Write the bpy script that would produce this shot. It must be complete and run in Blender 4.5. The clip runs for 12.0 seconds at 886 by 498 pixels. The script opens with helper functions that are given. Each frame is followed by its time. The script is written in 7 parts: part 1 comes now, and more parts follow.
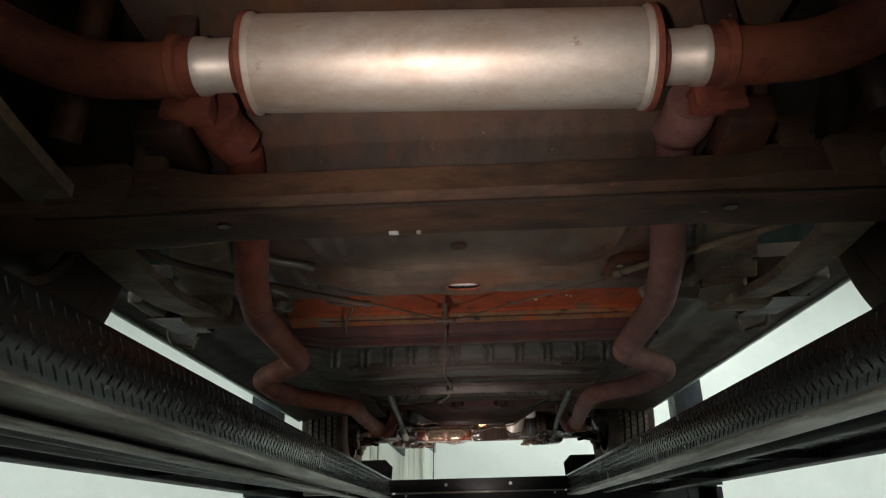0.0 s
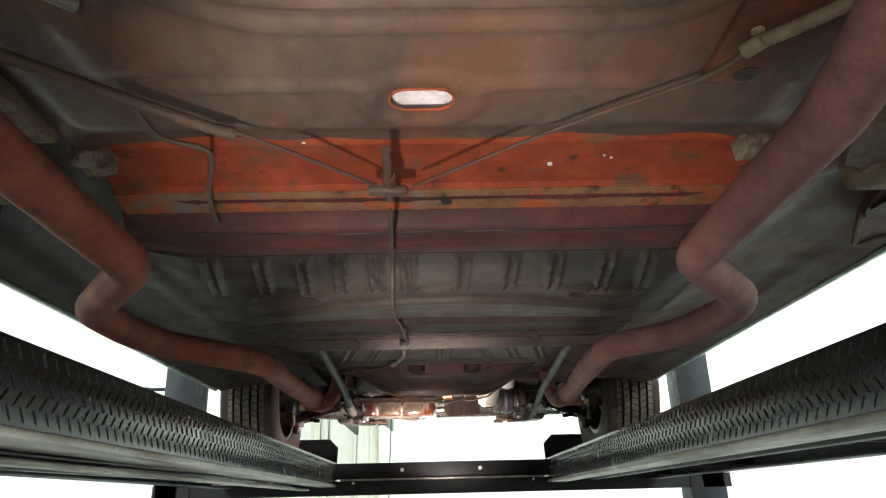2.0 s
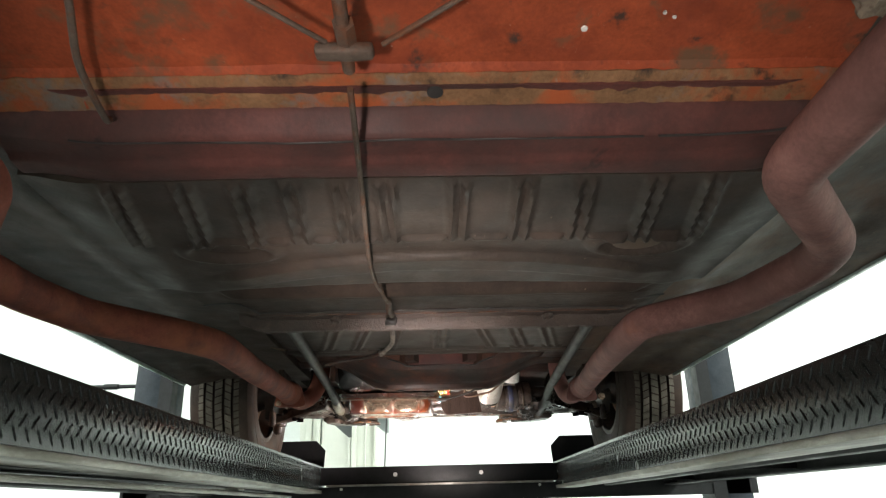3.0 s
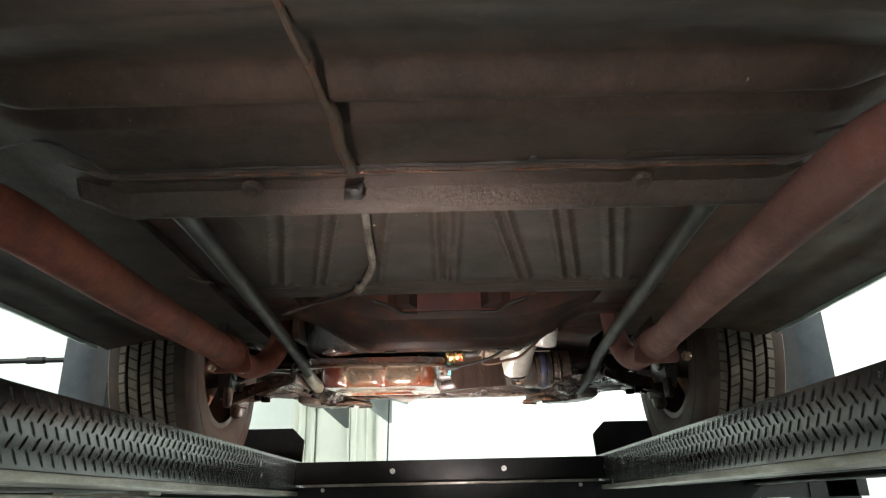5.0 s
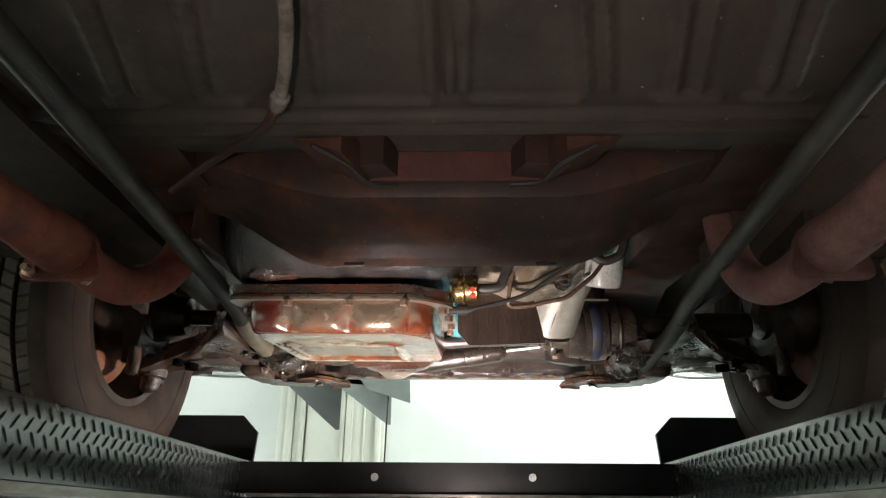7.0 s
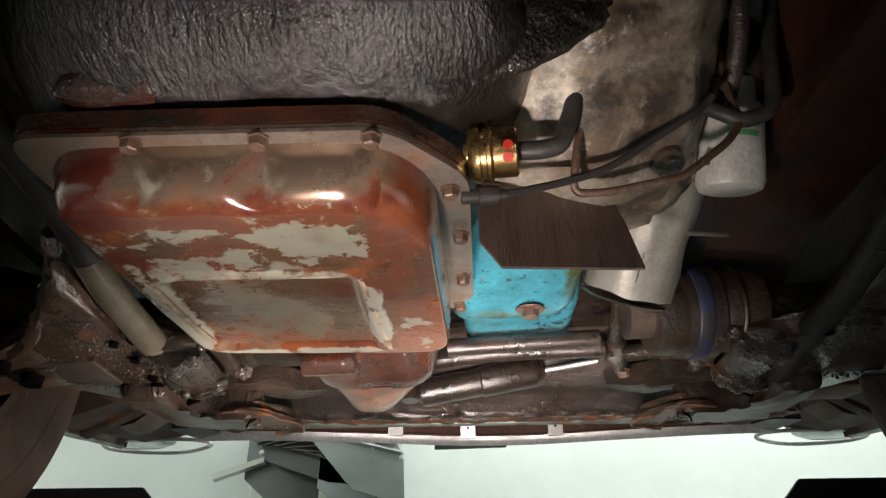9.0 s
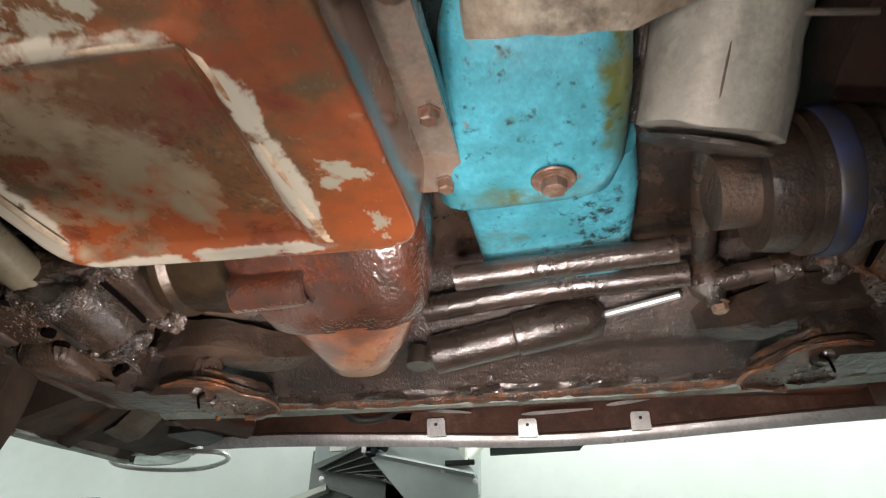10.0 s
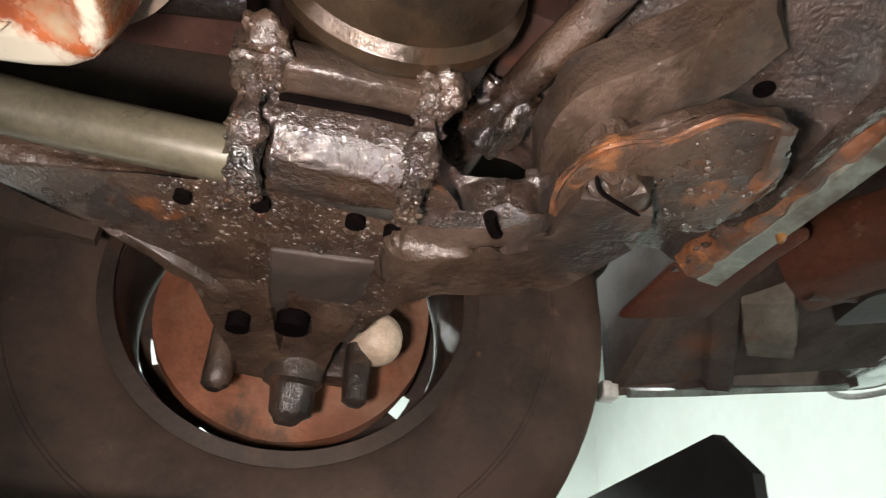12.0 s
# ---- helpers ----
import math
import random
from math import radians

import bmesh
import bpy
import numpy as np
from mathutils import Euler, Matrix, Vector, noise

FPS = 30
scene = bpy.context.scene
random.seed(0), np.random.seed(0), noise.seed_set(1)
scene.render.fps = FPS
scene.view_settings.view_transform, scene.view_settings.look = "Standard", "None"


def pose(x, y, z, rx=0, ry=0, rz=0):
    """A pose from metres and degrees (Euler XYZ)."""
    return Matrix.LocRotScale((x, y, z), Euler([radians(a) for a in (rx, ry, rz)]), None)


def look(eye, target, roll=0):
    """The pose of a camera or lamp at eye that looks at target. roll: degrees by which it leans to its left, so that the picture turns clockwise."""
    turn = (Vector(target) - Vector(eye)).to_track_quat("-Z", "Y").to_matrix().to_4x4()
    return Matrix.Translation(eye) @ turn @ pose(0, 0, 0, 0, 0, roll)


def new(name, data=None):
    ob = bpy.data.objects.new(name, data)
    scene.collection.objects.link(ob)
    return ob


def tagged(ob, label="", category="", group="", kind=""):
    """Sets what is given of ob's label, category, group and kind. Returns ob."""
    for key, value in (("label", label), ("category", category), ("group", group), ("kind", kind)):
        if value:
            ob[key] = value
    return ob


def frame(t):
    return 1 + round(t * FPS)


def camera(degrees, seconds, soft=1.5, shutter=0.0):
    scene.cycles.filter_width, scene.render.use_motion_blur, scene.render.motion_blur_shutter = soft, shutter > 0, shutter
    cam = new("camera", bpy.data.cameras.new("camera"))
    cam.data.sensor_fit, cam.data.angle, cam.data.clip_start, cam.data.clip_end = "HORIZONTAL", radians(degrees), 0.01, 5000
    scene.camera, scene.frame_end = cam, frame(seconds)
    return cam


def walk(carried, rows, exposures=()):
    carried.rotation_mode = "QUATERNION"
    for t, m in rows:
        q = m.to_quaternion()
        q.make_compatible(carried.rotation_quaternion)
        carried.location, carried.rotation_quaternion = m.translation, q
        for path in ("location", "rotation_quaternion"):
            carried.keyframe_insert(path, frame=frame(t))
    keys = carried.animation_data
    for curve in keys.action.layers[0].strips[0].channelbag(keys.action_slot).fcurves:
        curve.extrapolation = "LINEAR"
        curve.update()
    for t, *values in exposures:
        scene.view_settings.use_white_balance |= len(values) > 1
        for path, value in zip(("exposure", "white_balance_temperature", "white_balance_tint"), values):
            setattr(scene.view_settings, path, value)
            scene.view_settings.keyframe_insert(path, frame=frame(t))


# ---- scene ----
from mathutils.bvhtree import BVHTree

# ---- camera ----
cam = camera(66.0, 12.0, soft=1.2, shutter=0.14)
PATH = [
    (0, (-0.038, -0.844, 1.4), (-0.1, 1.009, 2.151), -1.4),
    (0.5, (-0.024, -0.661, 1.405), (-0.087, 1.189, 2.161), -1.3),
    (1, (-0.004, -0.47, 1.425), (-0.069, 1.38, 2.183), -1.1),
    (1.5, (-0.011, -0.312, 1.44), (-0.037, 1.545, 2.181), -1.3),
    (2, (-0.035, -0.14, 1.463), (-0.001, 1.735, 2.159), -1.4),
    (2.5, (-0.038, 0.001, 1.475), (-0.006, 1.873, 2.177), -1.4),
    (3, (-0.019, 0.154, 1.475), (0.014, 2.025, 2.183), -1.4),
    (3.2, (-0.008, 0.221, 1.478), (0.019, 2.091, 2.186), -1.4),
    (4.8, (-0.008, 0.763, 1.504), (-0.012, 2.636, 2.204), -1.3),
    (5, (-0.005, 0.832, 1.504), (-0.009, 2.705, 2.204), -1.3),
    (5.5, (0.002, 0.998, 1.5), (-0.005, 2.871, 2.2), -1.3),
    (6, (-0.001, 1.17, 1.499), (-0.038, 3.036, 2.22), -0.5),
    (6.5, (-0.003, 1.345, 1.514), (-0.062, 3.204, 2.249), 0.5),
    (7, (0.01, 1.489, 1.509), (-0.044, 3.343, 2.256), 0.5),
    (7.2, (0.021, 1.558, 1.496), (-0.042, 3.409, 2.248), 0.7),
    (8.8, (-0.015, 2.031, 1.477), (-0.041, 3.756, 2.488), -0.5),
    (9, (-0.014, 2.072, 1.488), (-0.057, 3.762, 2.556), -0.4),
    (9.5, (0.009, 2.212, 1.507), (-0.101, 3.858, 2.638), 0.2),
    (10, (0.059, 2.39, 1.516), (-0.242, 3.994, 2.673), 1.1),
    (10.5, (0.066, 2.554, 1.515), (-0.438, 4.073, 2.713), 1.6),
    (11, (0.037, 2.713, 1.533), (-0.962, 3.988, 2.706), 4.4),
    (11.5, (-0.009, 2.786, 1.548), (-1.427, 3.659, 2.656), 3.5),
    (12, (-0.047, 2.863, 1.576), (-1.708, 3.196, 2.639), 3.5),
]
EXPOSURES = [(0.0, -0.3), (0.5, 0.35), (1.2, 1.05), (3.0, 1.05), (5.0, 0.85), (6.0, 0.65), (7.0, 0.52), (8.8, -0.35), (9.5, -0.18), (10.5, -0.33), (11.0, 0.0), (11.5, 0.17), (12.0, 0.5)]
walk(cam, [(t, look(eye, target, roll)) for t, eye, target, roll in PATH], EXPOSURES)

# ---- light ----
world = bpy.data.worlds.new("workshop_air")
scene.world = world
world.use_nodes = True
world.node_tree.nodes["Background"].inputs[0].default_value = (0.9, 1.0, 0.95, 1)
world.node_tree.nodes["Background"].inputs[1].default_value = 0.15


def area_lamp(name, eye, target, sx, sy, watts, colour):
    data = bpy.data.lights.new(name, "AREA")
    data.shape, data.size, data.size_y, data.energy, data.color = "RECTANGLE", sx, sy, watts, colour
    ob = new(name, data)
    ob.matrix_world = look(eye, target)
    return ob


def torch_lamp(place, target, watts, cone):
    """A fixed spot, added to stand in for one stop of a carried torch."""
    data = bpy.data.lights.new("torch_stand_in", "SPOT")
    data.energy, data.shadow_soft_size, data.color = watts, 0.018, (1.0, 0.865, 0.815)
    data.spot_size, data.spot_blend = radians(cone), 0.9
    ob = new("torch_stand_in", data)
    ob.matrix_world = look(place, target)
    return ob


# assumed ceiling lamps, unseen, on either side of the lift and ahead of it
for lx in (-3.9, 3.9):
    for ly in (-2.4, 1.8):
        area_lamp("ceiling_light", (lx, ly, 3.96), (lx, ly, 0), 0.3, 2.2, 175, (0.95, 1.0, 0.96))
area_lamp("ceiling_light", (0.8, 4.75, 3.96), (0.8, 4.75, 0), 2.6, 0.3, 100, (0.95, 1.0, 0.96))
# nine fixed spots, all on at once, stand in for one moving torch
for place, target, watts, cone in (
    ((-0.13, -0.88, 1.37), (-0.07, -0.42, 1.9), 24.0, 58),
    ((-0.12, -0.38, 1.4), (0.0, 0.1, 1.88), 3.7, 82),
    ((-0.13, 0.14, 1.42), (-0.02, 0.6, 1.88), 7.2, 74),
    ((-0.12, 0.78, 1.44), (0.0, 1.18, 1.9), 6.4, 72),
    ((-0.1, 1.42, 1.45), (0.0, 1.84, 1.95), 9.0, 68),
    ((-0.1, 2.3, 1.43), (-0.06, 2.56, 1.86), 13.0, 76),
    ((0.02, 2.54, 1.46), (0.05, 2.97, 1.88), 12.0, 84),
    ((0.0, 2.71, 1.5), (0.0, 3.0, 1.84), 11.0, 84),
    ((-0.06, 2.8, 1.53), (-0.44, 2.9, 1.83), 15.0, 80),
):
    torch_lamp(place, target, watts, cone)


# ---- materials ----
def material(name, base, layers=(), rough=0.6, metal=0.0, rough_var=0.12, bump=0.2, bump_scale=60.0, bump_distance=0.0016, stretch=(1, 1, 1), coat=0.0, grain=0.28, cracks=None, gloss=None, waves=0.0, bump_detail=6):
    """layers: (colour, noise scale, threshold, softness, roughness or None, metal or None[, (middle, reach, amount)]), each laid over the last where its noise is high, more so round the middle where one is given."""
    m = bpy.data.materials.new(name)
    m.use_nodes = True
    nt = m.node_tree
    n, l = nt.nodes, nt.links
    bsdf = n["Principled BSDF"]
    co = n.new("ShaderNodeTexCoord")
    mp = n.new("ShaderNodeMapping")
    mp.inputs["Scale"].default_value = stretch
    l.new(co.outputs["Object"], mp.inputs["Vector"])

    def noise_tex(scale, detail, rough_n=0.6, distortion=0.0, seed=0.0):
        t = n.new("ShaderNodeTexNoise")
        t.noise_dimensions = "4D"
        t.inputs["W"].default_value = seed
        t.inputs["Scale"].default_value, t.inputs["Detail"].default_value = scale, detail
        t.inputs["Roughness"].default_value, t.inputs["Distortion"].default_value = rough_n, distortion
        l.new(mp.outputs["Vector"], t.inputs["Vector"])
        return t.outputs["Fac"]

    def ramp(fac, lo, hi):
        r = n.new("ShaderNodeMapRange")
        r.inputs["From Min"].default_value, r.inputs["From Max"].default_value = lo, hi
        l.new(fac, r.inputs["Value"])
        return r.outputs["Result"]

    def mix(fac, a, b, kind="RGBA"):
        x = n.new("ShaderNodeMix")
        x.data_type = kind
        ia, ib, out = (6, 7, 2) if kind == "RGBA" else (2, 3, 0)
        l.new(fac, x.inputs[0])
        for value, socket in ((a, x.inputs[ia]), (b, x.inputs[ib])):
            if isinstance(value, bpy.types.NodeSocket):
                l.new(value, socket)
            else:
                socket.default_value = (*value, 1) if kind == "RGBA" else value
        return x.outputs[out]

    dark = tuple(c * (1 - 1.9 * grain) for c in base)
    light = tuple(min(1, c * (1 + 1.9 * grain)) for c in base)
    colour = mix(ramp(noise_tex(13, 8, 0.72, 0.3, 3.1), 0.34, 0.66), dark, light)
    fine = noise_tex(220, 3, 0.7, 0, 7.7)
    speck = mix(ramp(fine, 0.35, 0.65), tuple(c * (1 - 1.4 * grain) for c in base), tuple(min(1, c * (1 + 1.4 * grain)) for c in base))
    half = n.new("ShaderNodeMix")
    half.data_type = "RGBA"
    half.inputs[0].default_value = 0.35
    l.new(colour, half.inputs[6])
    l.new(speck, half.inputs[7])
    colour = half.outputs[2]
    roughness, metallic = mix(ramp(noise_tex(17, 5, 0.65, 0, 1.3), 0.3, 0.7), max(0.03, rough - rough_var), min(1, rough + rough_var), "FLOAT"), metal
    for k, (c, scale, at, soft, lr, lm, *zone) in enumerate(layers):
        high = noise_tex(scale, 9, 0.68, 0.25, 11.3 + 5.1 * k)
        for middle, reach, amount in zone:
            spot = n.new("ShaderNodeMapping")
            spot.vector_type = "TEXTURE"
            spot.inputs["Location"].default_value, spot.inputs["Scale"].default_value = middle, reach
            l.new(co.outputs["Object"], spot.inputs["Vector"])
            far = n.new("ShaderNodeVectorMath")
            far.operation = "LENGTH"
            l.new(spot.outputs["Vector"], far.inputs[0])
            lift_by = n.new("ShaderNodeMath")
            lift_by.operation = "MULTIPLY_ADD"
            l.new(ramp(far.outputs["Value"], 1.3, 0.5), lift_by.inputs[0])
            lift_by.inputs[1].default_value = amount
            l.new(high, lift_by.inputs[2])
            high = lift_by.outputs[0]
        mask = ramp(high, at - soft, at + soft)
        colour = mix(mask, colour, c)
        if lr is not None:
            roughness = mix(mask, roughness, lr, "FLOAT")
        if lm is not None:
            metallic = mix(mask, metallic, lm, "FLOAT")
    if cracks:
        c, scale, width, at = cracks
        cell = n.new("ShaderNodeTexVoronoi")
        cell.feature = "DISTANCE_TO_EDGE"
        cell.inputs["Scale"].default_value = scale
        l.new(mp.outputs["Vector"], cell.inputs["Vector"])
        line = ramp(cell.outputs["Distance"], width, 0.0)
        where = n.new("ShaderNodeMath")
        where.operation = "MULTIPLY"
        l.new(line, where.inputs[0])
        l.new(ramp(noise_tex(8, 4, 0.6, 0, 41.0), at - 0.05, at + 0.05), where.inputs[1])
        colour = mix(where.outputs[0], colour, c)
    l.new(colour, bsdf.inputs["Base Color"])
    l.new(roughness, bsdf.inputs["Roughness"])
    if isinstance(metallic, float) or isinstance(metallic, int):
        bsdf.inputs["Metallic"].default_value = metallic
    else:
        l.new(metallic, bsdf.inputs["Metallic"])
    bsdf.inputs["Specular IOR Level"].default_value = gloss if gloss is not None else (0.18 if rough > 0.5 and metal < 0.5 else 0.5)
    bsdf.inputs["Coat Weight"].default_value = coat
    bsdf.inputs["Coat Roughness"].default_value = 0.14
    if bump > 0:
        b1 = n.new("ShaderNodeBump")
        b1.inputs["Strength"].default_value, b1.inputs["Distance"].default_value = min(1.0, bump * 2.2), bump_distance
        l.new(noise_tex(bump_scale, bump_detail, 0.65, 0, 2.2), b1.inputs["Height"])
        l.new(b1.outputs["Normal"], bsdf.inputs["Normal"])
        if waves:
            b0 = n.new("ShaderNodeBump")
            b0.inputs["Strength"].default_value, b0.inputs["Distance"].default_value = 0.8, waves
            l.new(noise_tex(bump_scale * 0.22, 3, 0.55, 0, 9.4), b0.inputs["Height"])
            l.new(b0.outputs["Normal"], b1.inputs["Normal"])
        if coat:
            l.new(b1.outputs["Normal"], bsdf.inputs["Coat Normal"])
    return m


RUST, ORANGE, DUST, SOOT = (0.16, 0.055, 0.022), (0.32, 0.1, 0.03), (0.22, 0.17, 0.12), (0.018, 0.015, 0.013)
M = dict(
    undercoat=material("undercoat_black_brown", (0.052, 0.038, 0.03), [((0.07, 0.047, 0.035), 5.0, 0.56, 0.12, None, None), ((0.03, 0.024, 0.02), 11, 0.58, 0.1, None, None), ((0.1, 0.05, 0.03), 60, 0.69, 0.04, None, None), (DUST, 130, 0.68, 0.03, None, None)], 0.6, bump=0.2, bump_scale=170, bump_distance=0.0025),
    floor_rust=material("floor_rusty_brown", (0.115, 0.07, 0.046), [((0.055, 0.042, 0.034), 4.0, 0.52, 0.16, None, None), ((0.17, 0.068, 0.028), 5, 0.6, 0.12, None, None, ((0.16, 0.15, 1.82), (0.12, 0.16, 0.1), 0.1)), ((0.035, 0.027, 0.022), 14, 0.64, 0.08, None, None), ((0.17, 0.125, 0.09), 3, 0.62, 0.12, None, None, ((-0.06, 0.2, 1.82), (0.2, 0.14, 0.1), 0.13)), (DUST, 70, 0.67, 0.04, None, None)], 0.56, bump=0.15, bump_scale=120, gloss=0.35, stretch=(1.4, 0.7, 1)),
    floor_grey=material("floor_worn_black_paint", (0.043, 0.034, 0.027), [((0.06, 0.042, 0.032), 5, 0.56, 0.12, None, None), ((0.034, 0.03, 0.026), 10, 0.57, 0.1, None, None), ((0.11, 0.055, 0.034), 70, 0.69, 0.04, None, None), (DUST, 140, 0.68, 0.03, None, None)], 0.55, bump=0.16, bump_scale=170, gloss=0.25),
    maroon=material("floor_maroon_primer", (0.105, 0.037, 0.03), [((0.055, 0.03, 0.026), 5.0, 0.55, 0.1, None, None), ((0.02, 0.016, 0.014), 14, 0.66, 0.04, None, None), (DUST, 60, 0.74, 0.03, None, None)], 0.55, bump=0.15, bump_scale=150, gloss=0.3),
    oxide=material("red_oxide_primer", (0.3, 0.064, 0.025), [((0.2, 0.042, 0.02), 7.0, 0.53, 0.08, None, None), ((0.15, 0.08, 0.045), 13, 0.57, 0.05, None, None), ((0.06, 0.036, 0.027), 22, 0.63, 0.04, None, None), ((0.5, 0.36, 0.28), 120, 0.68, 0.03, None, None)], 0.6, bump=0.16),
    fork_grey=material("dull_grey_casting", (0.048, 0.036, 0.029), [((0.03, 0.024, 0.02), 12, 0.55, 0.08, None, None), ((0.16, 0.14, 0.12), 40, 0.64, 0.05, None, None)], 0.5, bump=0.3, bump_scale=130, gloss=0.4),
    oily_steel=material("oily_dark_steel_tube", (0.04, 0.029, 0.023), [((0.08, 0.056, 0.044), 14, 0.56, 0.07, 0.36, None), ((0.1, 0.04, 0.02), 24, 0.66, 0.04, 0.3, None)], 0.27, 0.2, bump=0.3, bump_scale=300, bump_distance=0.0014, coat=0.9, bump_detail=2),
    sub_steel=material("oily_subframe_steel", (0.042, 0.027, 0.02), [((0.075, 0.05, 0.038), 14, 0.56, 0.07, 0.34, None), (SOOT, 9, 0.58, 0.06, 0.3, None), ((0.13, 0.05, 0.02), 22, 0.65, 0.04, None, None)], 0.32, 0.0, bump=0.5, bump_scale=260, bump_distance=0.003, coat=0.9, bump_detail=4, gloss=0.6),
    lip_rust=material("rust_bracket_lip", (0.15, 0.055, 0.02), [((0.05, 0.03, 0.02), 40, 0.5, 0.05, None, None), ((0.26, 0.1, 0.03), 60, 0.6, 0.04, None, None)], 0.4, bump=0.45, bump_scale=150, bump_distance=0.003, coat=0.7),
    oxide_edge=material("oxide_scaly_edge", (0.2, 0.11, 0.055), [((0.34, 0.085, 0.03), 12, 0.53, 0.06, None, None), ((0.16, 0.14, 0.12), 14, 0.58, 0.05, None, None), ((0.04, 0.03, 0.022), 18, 0.62, 0.05, None, None), (DUST, 40, 0.68, 0.05, None, None)], 0.75, bump=0.5, bump_scale=90, bump_distance=0.003),
    pipe=material("exhaust_red_rust", (0.195, 0.055, 0.035), [((0.25, 0.085, 0.045), 9, 0.57, 0.08, None, None), ((0.11, 0.038, 0.03), 13, 0.57, 0.08, None, None), ((0.28, 0.18, 0.12), 110, 0.67, 0.04, None, None)], 0.7, bump=0.12, bump_scale=200),
    pipe_mauve=material("exhaust_mauve_rust", (0.24, 0.115, 0.1), [((0.3, 0.11, 0.06), 7, 0.66, 0.07, None, None), ((0.16, 0.075, 0.065), 5, 0.55, 0.1, None, None), ((0.4, 0.28, 0.24), 150, 0.74, 0.05, None, None)], 0.72, bump=0.18, bump_scale=220),
    muffler=material("aluminised_steel", (0.8, 0.72, 0.63), [((0.62, 0.48, 0.37), 9, 0.54, 0.08, 0.5, 0.6), ((0.3, 0.15, 0.08), 34, 0.67, 0.04, 0.7, 0.2), ((0.6, 0.48, 0.38), 4, 0.54, 0.08, 0.45, None)], 0.5, 0.7, rough_var=0.06, bump=0.05, bump_scale=120, stretch=(0.5, 1, 1), grain=0.1),
    axle=material("axle_brown_rust", (0.12, 0.064, 0.04), [((0.18, 0.105, 0.06), 8, 0.56, 0.07, None, None), ((0.045, 0.032, 0.024), 7, 0.54, 0.08, None, None), (ORANGE, 40, 0.68, 0.03, None, None), (DUST, 90, 0.67, 0.03, None, None)], 0.66, bump=0.18, bump_scale=110, stretch=(0.4, 1, 1)),
    spring=material("spring_dusty_steel", (0.24, 0.19, 0.13), [((0.12, 0.08, 0.05), 8, 0.52, 0.1, None, None), (RUST, 14, 0.63, 0.06, None, None), ((0.4, 0.36, 0.3), 30, 0.7, 0.06, None, None)], 0.7, bump=0.3, bump_scale=120),
    galvanised=material("grey_sealer", (0.2, 0.18, 0.15), [((0.1, 0.08, 0.06), 7, 0.52, 0.1, None, None), (RUST, 12, 0.66, 0.06, None, None)], 0.7, bump=0.3),
    tube_steel=material("brake_line_steel", (0.2, 0.18, 0.15), [(RUST, 20, 0.6, 0.1, 0.7, 0.1)], 0.42, 0.6, bump=0.08),
    cable=material("cable_dark_steel", (0.1, 0.075, 0.058), [(RUST, 30, 0.6, 0.1, None, None)], 0.6, 0.3, bump=0.3, bump_scale=400),
    cable_worn=material("worn_cable_sheath", (0.16, 0.14, 0.115), [((0.05, 0.04, 0.032), 26, 0.55, 0.06, None, None), ((0.3, 0.26, 0.22), 60, 0.64, 0.05, None, None)], 0.6, 0.1, bump=0.4, bump_scale=260),
    gusset_rust=material("gusset_orange_rust", (0.065, 0.03, 0.02), [((0.035, 0.022, 0.017), 18, 0.52, 0.07, None, None), ((0.14, 0.07, 0.04), 50, 0.66, 0.04, None, None)], 0.6, bump=0.3, bump_scale=110),
    sealer=material("lumpy_grey_sealer", (0.24, 0.2, 0.15), [((0.1, 0.07, 0.045), 30, 0.53, 0.06, None, None), ((0.38, 0.34, 0.28), 50, 0.62, 0.05, None, None)], 0.7, bump=0.5, bump_scale=120, bump_distance=0.004),
    patch_rust=material("bare_rust_patch", (0.12, 0.045, 0.024), [((0.065, 0.04, 0.03), 14, 0.53, 0.08, None, None), ((0.2, 0.075, 0.035), 30, 0.63, 0.05, None, None)], 0.6, bump=0.25),
    # darker, unlit tone of the torsion bars
    bar=material("torsion_bar_grey_black", (0.038, 0.035, 0.03), [((0.075, 0.065, 0.05), 9, 0.6, 0.08, None, None), (RUST, 24, 0.7, 0.05, None, None)], 0.5, 0.2, bump=0.15),
    seam=material("weathered_crossmember", (0.062, 0.039, 0.028), [((0.13, 0.09, 0.062), 12, 0.6, 0.08, None, None), ((0.04, 0.029, 0.024), 6, 0.56, 0.1, None, None)], 0.5, 0.1, bump=0.5, bump_scale=160, bump_distance=0.004, gloss=0.7),
    frame=material("frame_maroon_rust", (0.044, 0.022, 0.017), [((0.105, 0.037, 0.019), 8, 0.55, 0.07, None, None), ((0.03, 0.022, 0.018), 9, 0.54, 0.07, None, None), (ORANGE, 44, 0.67, 0.03, None, None), (DUST, 100, 0.67, 0.03, None, None)], 0.5, bump=0.2, bump_scale=120, gloss=0.25),
    oily=material("oily_black_grime", (0.01, 0.0075, 0.006), [((0.02, 0.013, 0.009), 12, 0.55, 0.06, 0.24, None), ((0.05, 0.027, 0.017), 60, 0.66, 0.05, 0.2, None)], 0.16, 0.0, rough_var=0.05, bump=0.45, bump_scale=140, bump_distance=0.004, stretch=(1.3, 0.6, 1), bump_detail=5, gloss=0.8, coat=0.5),
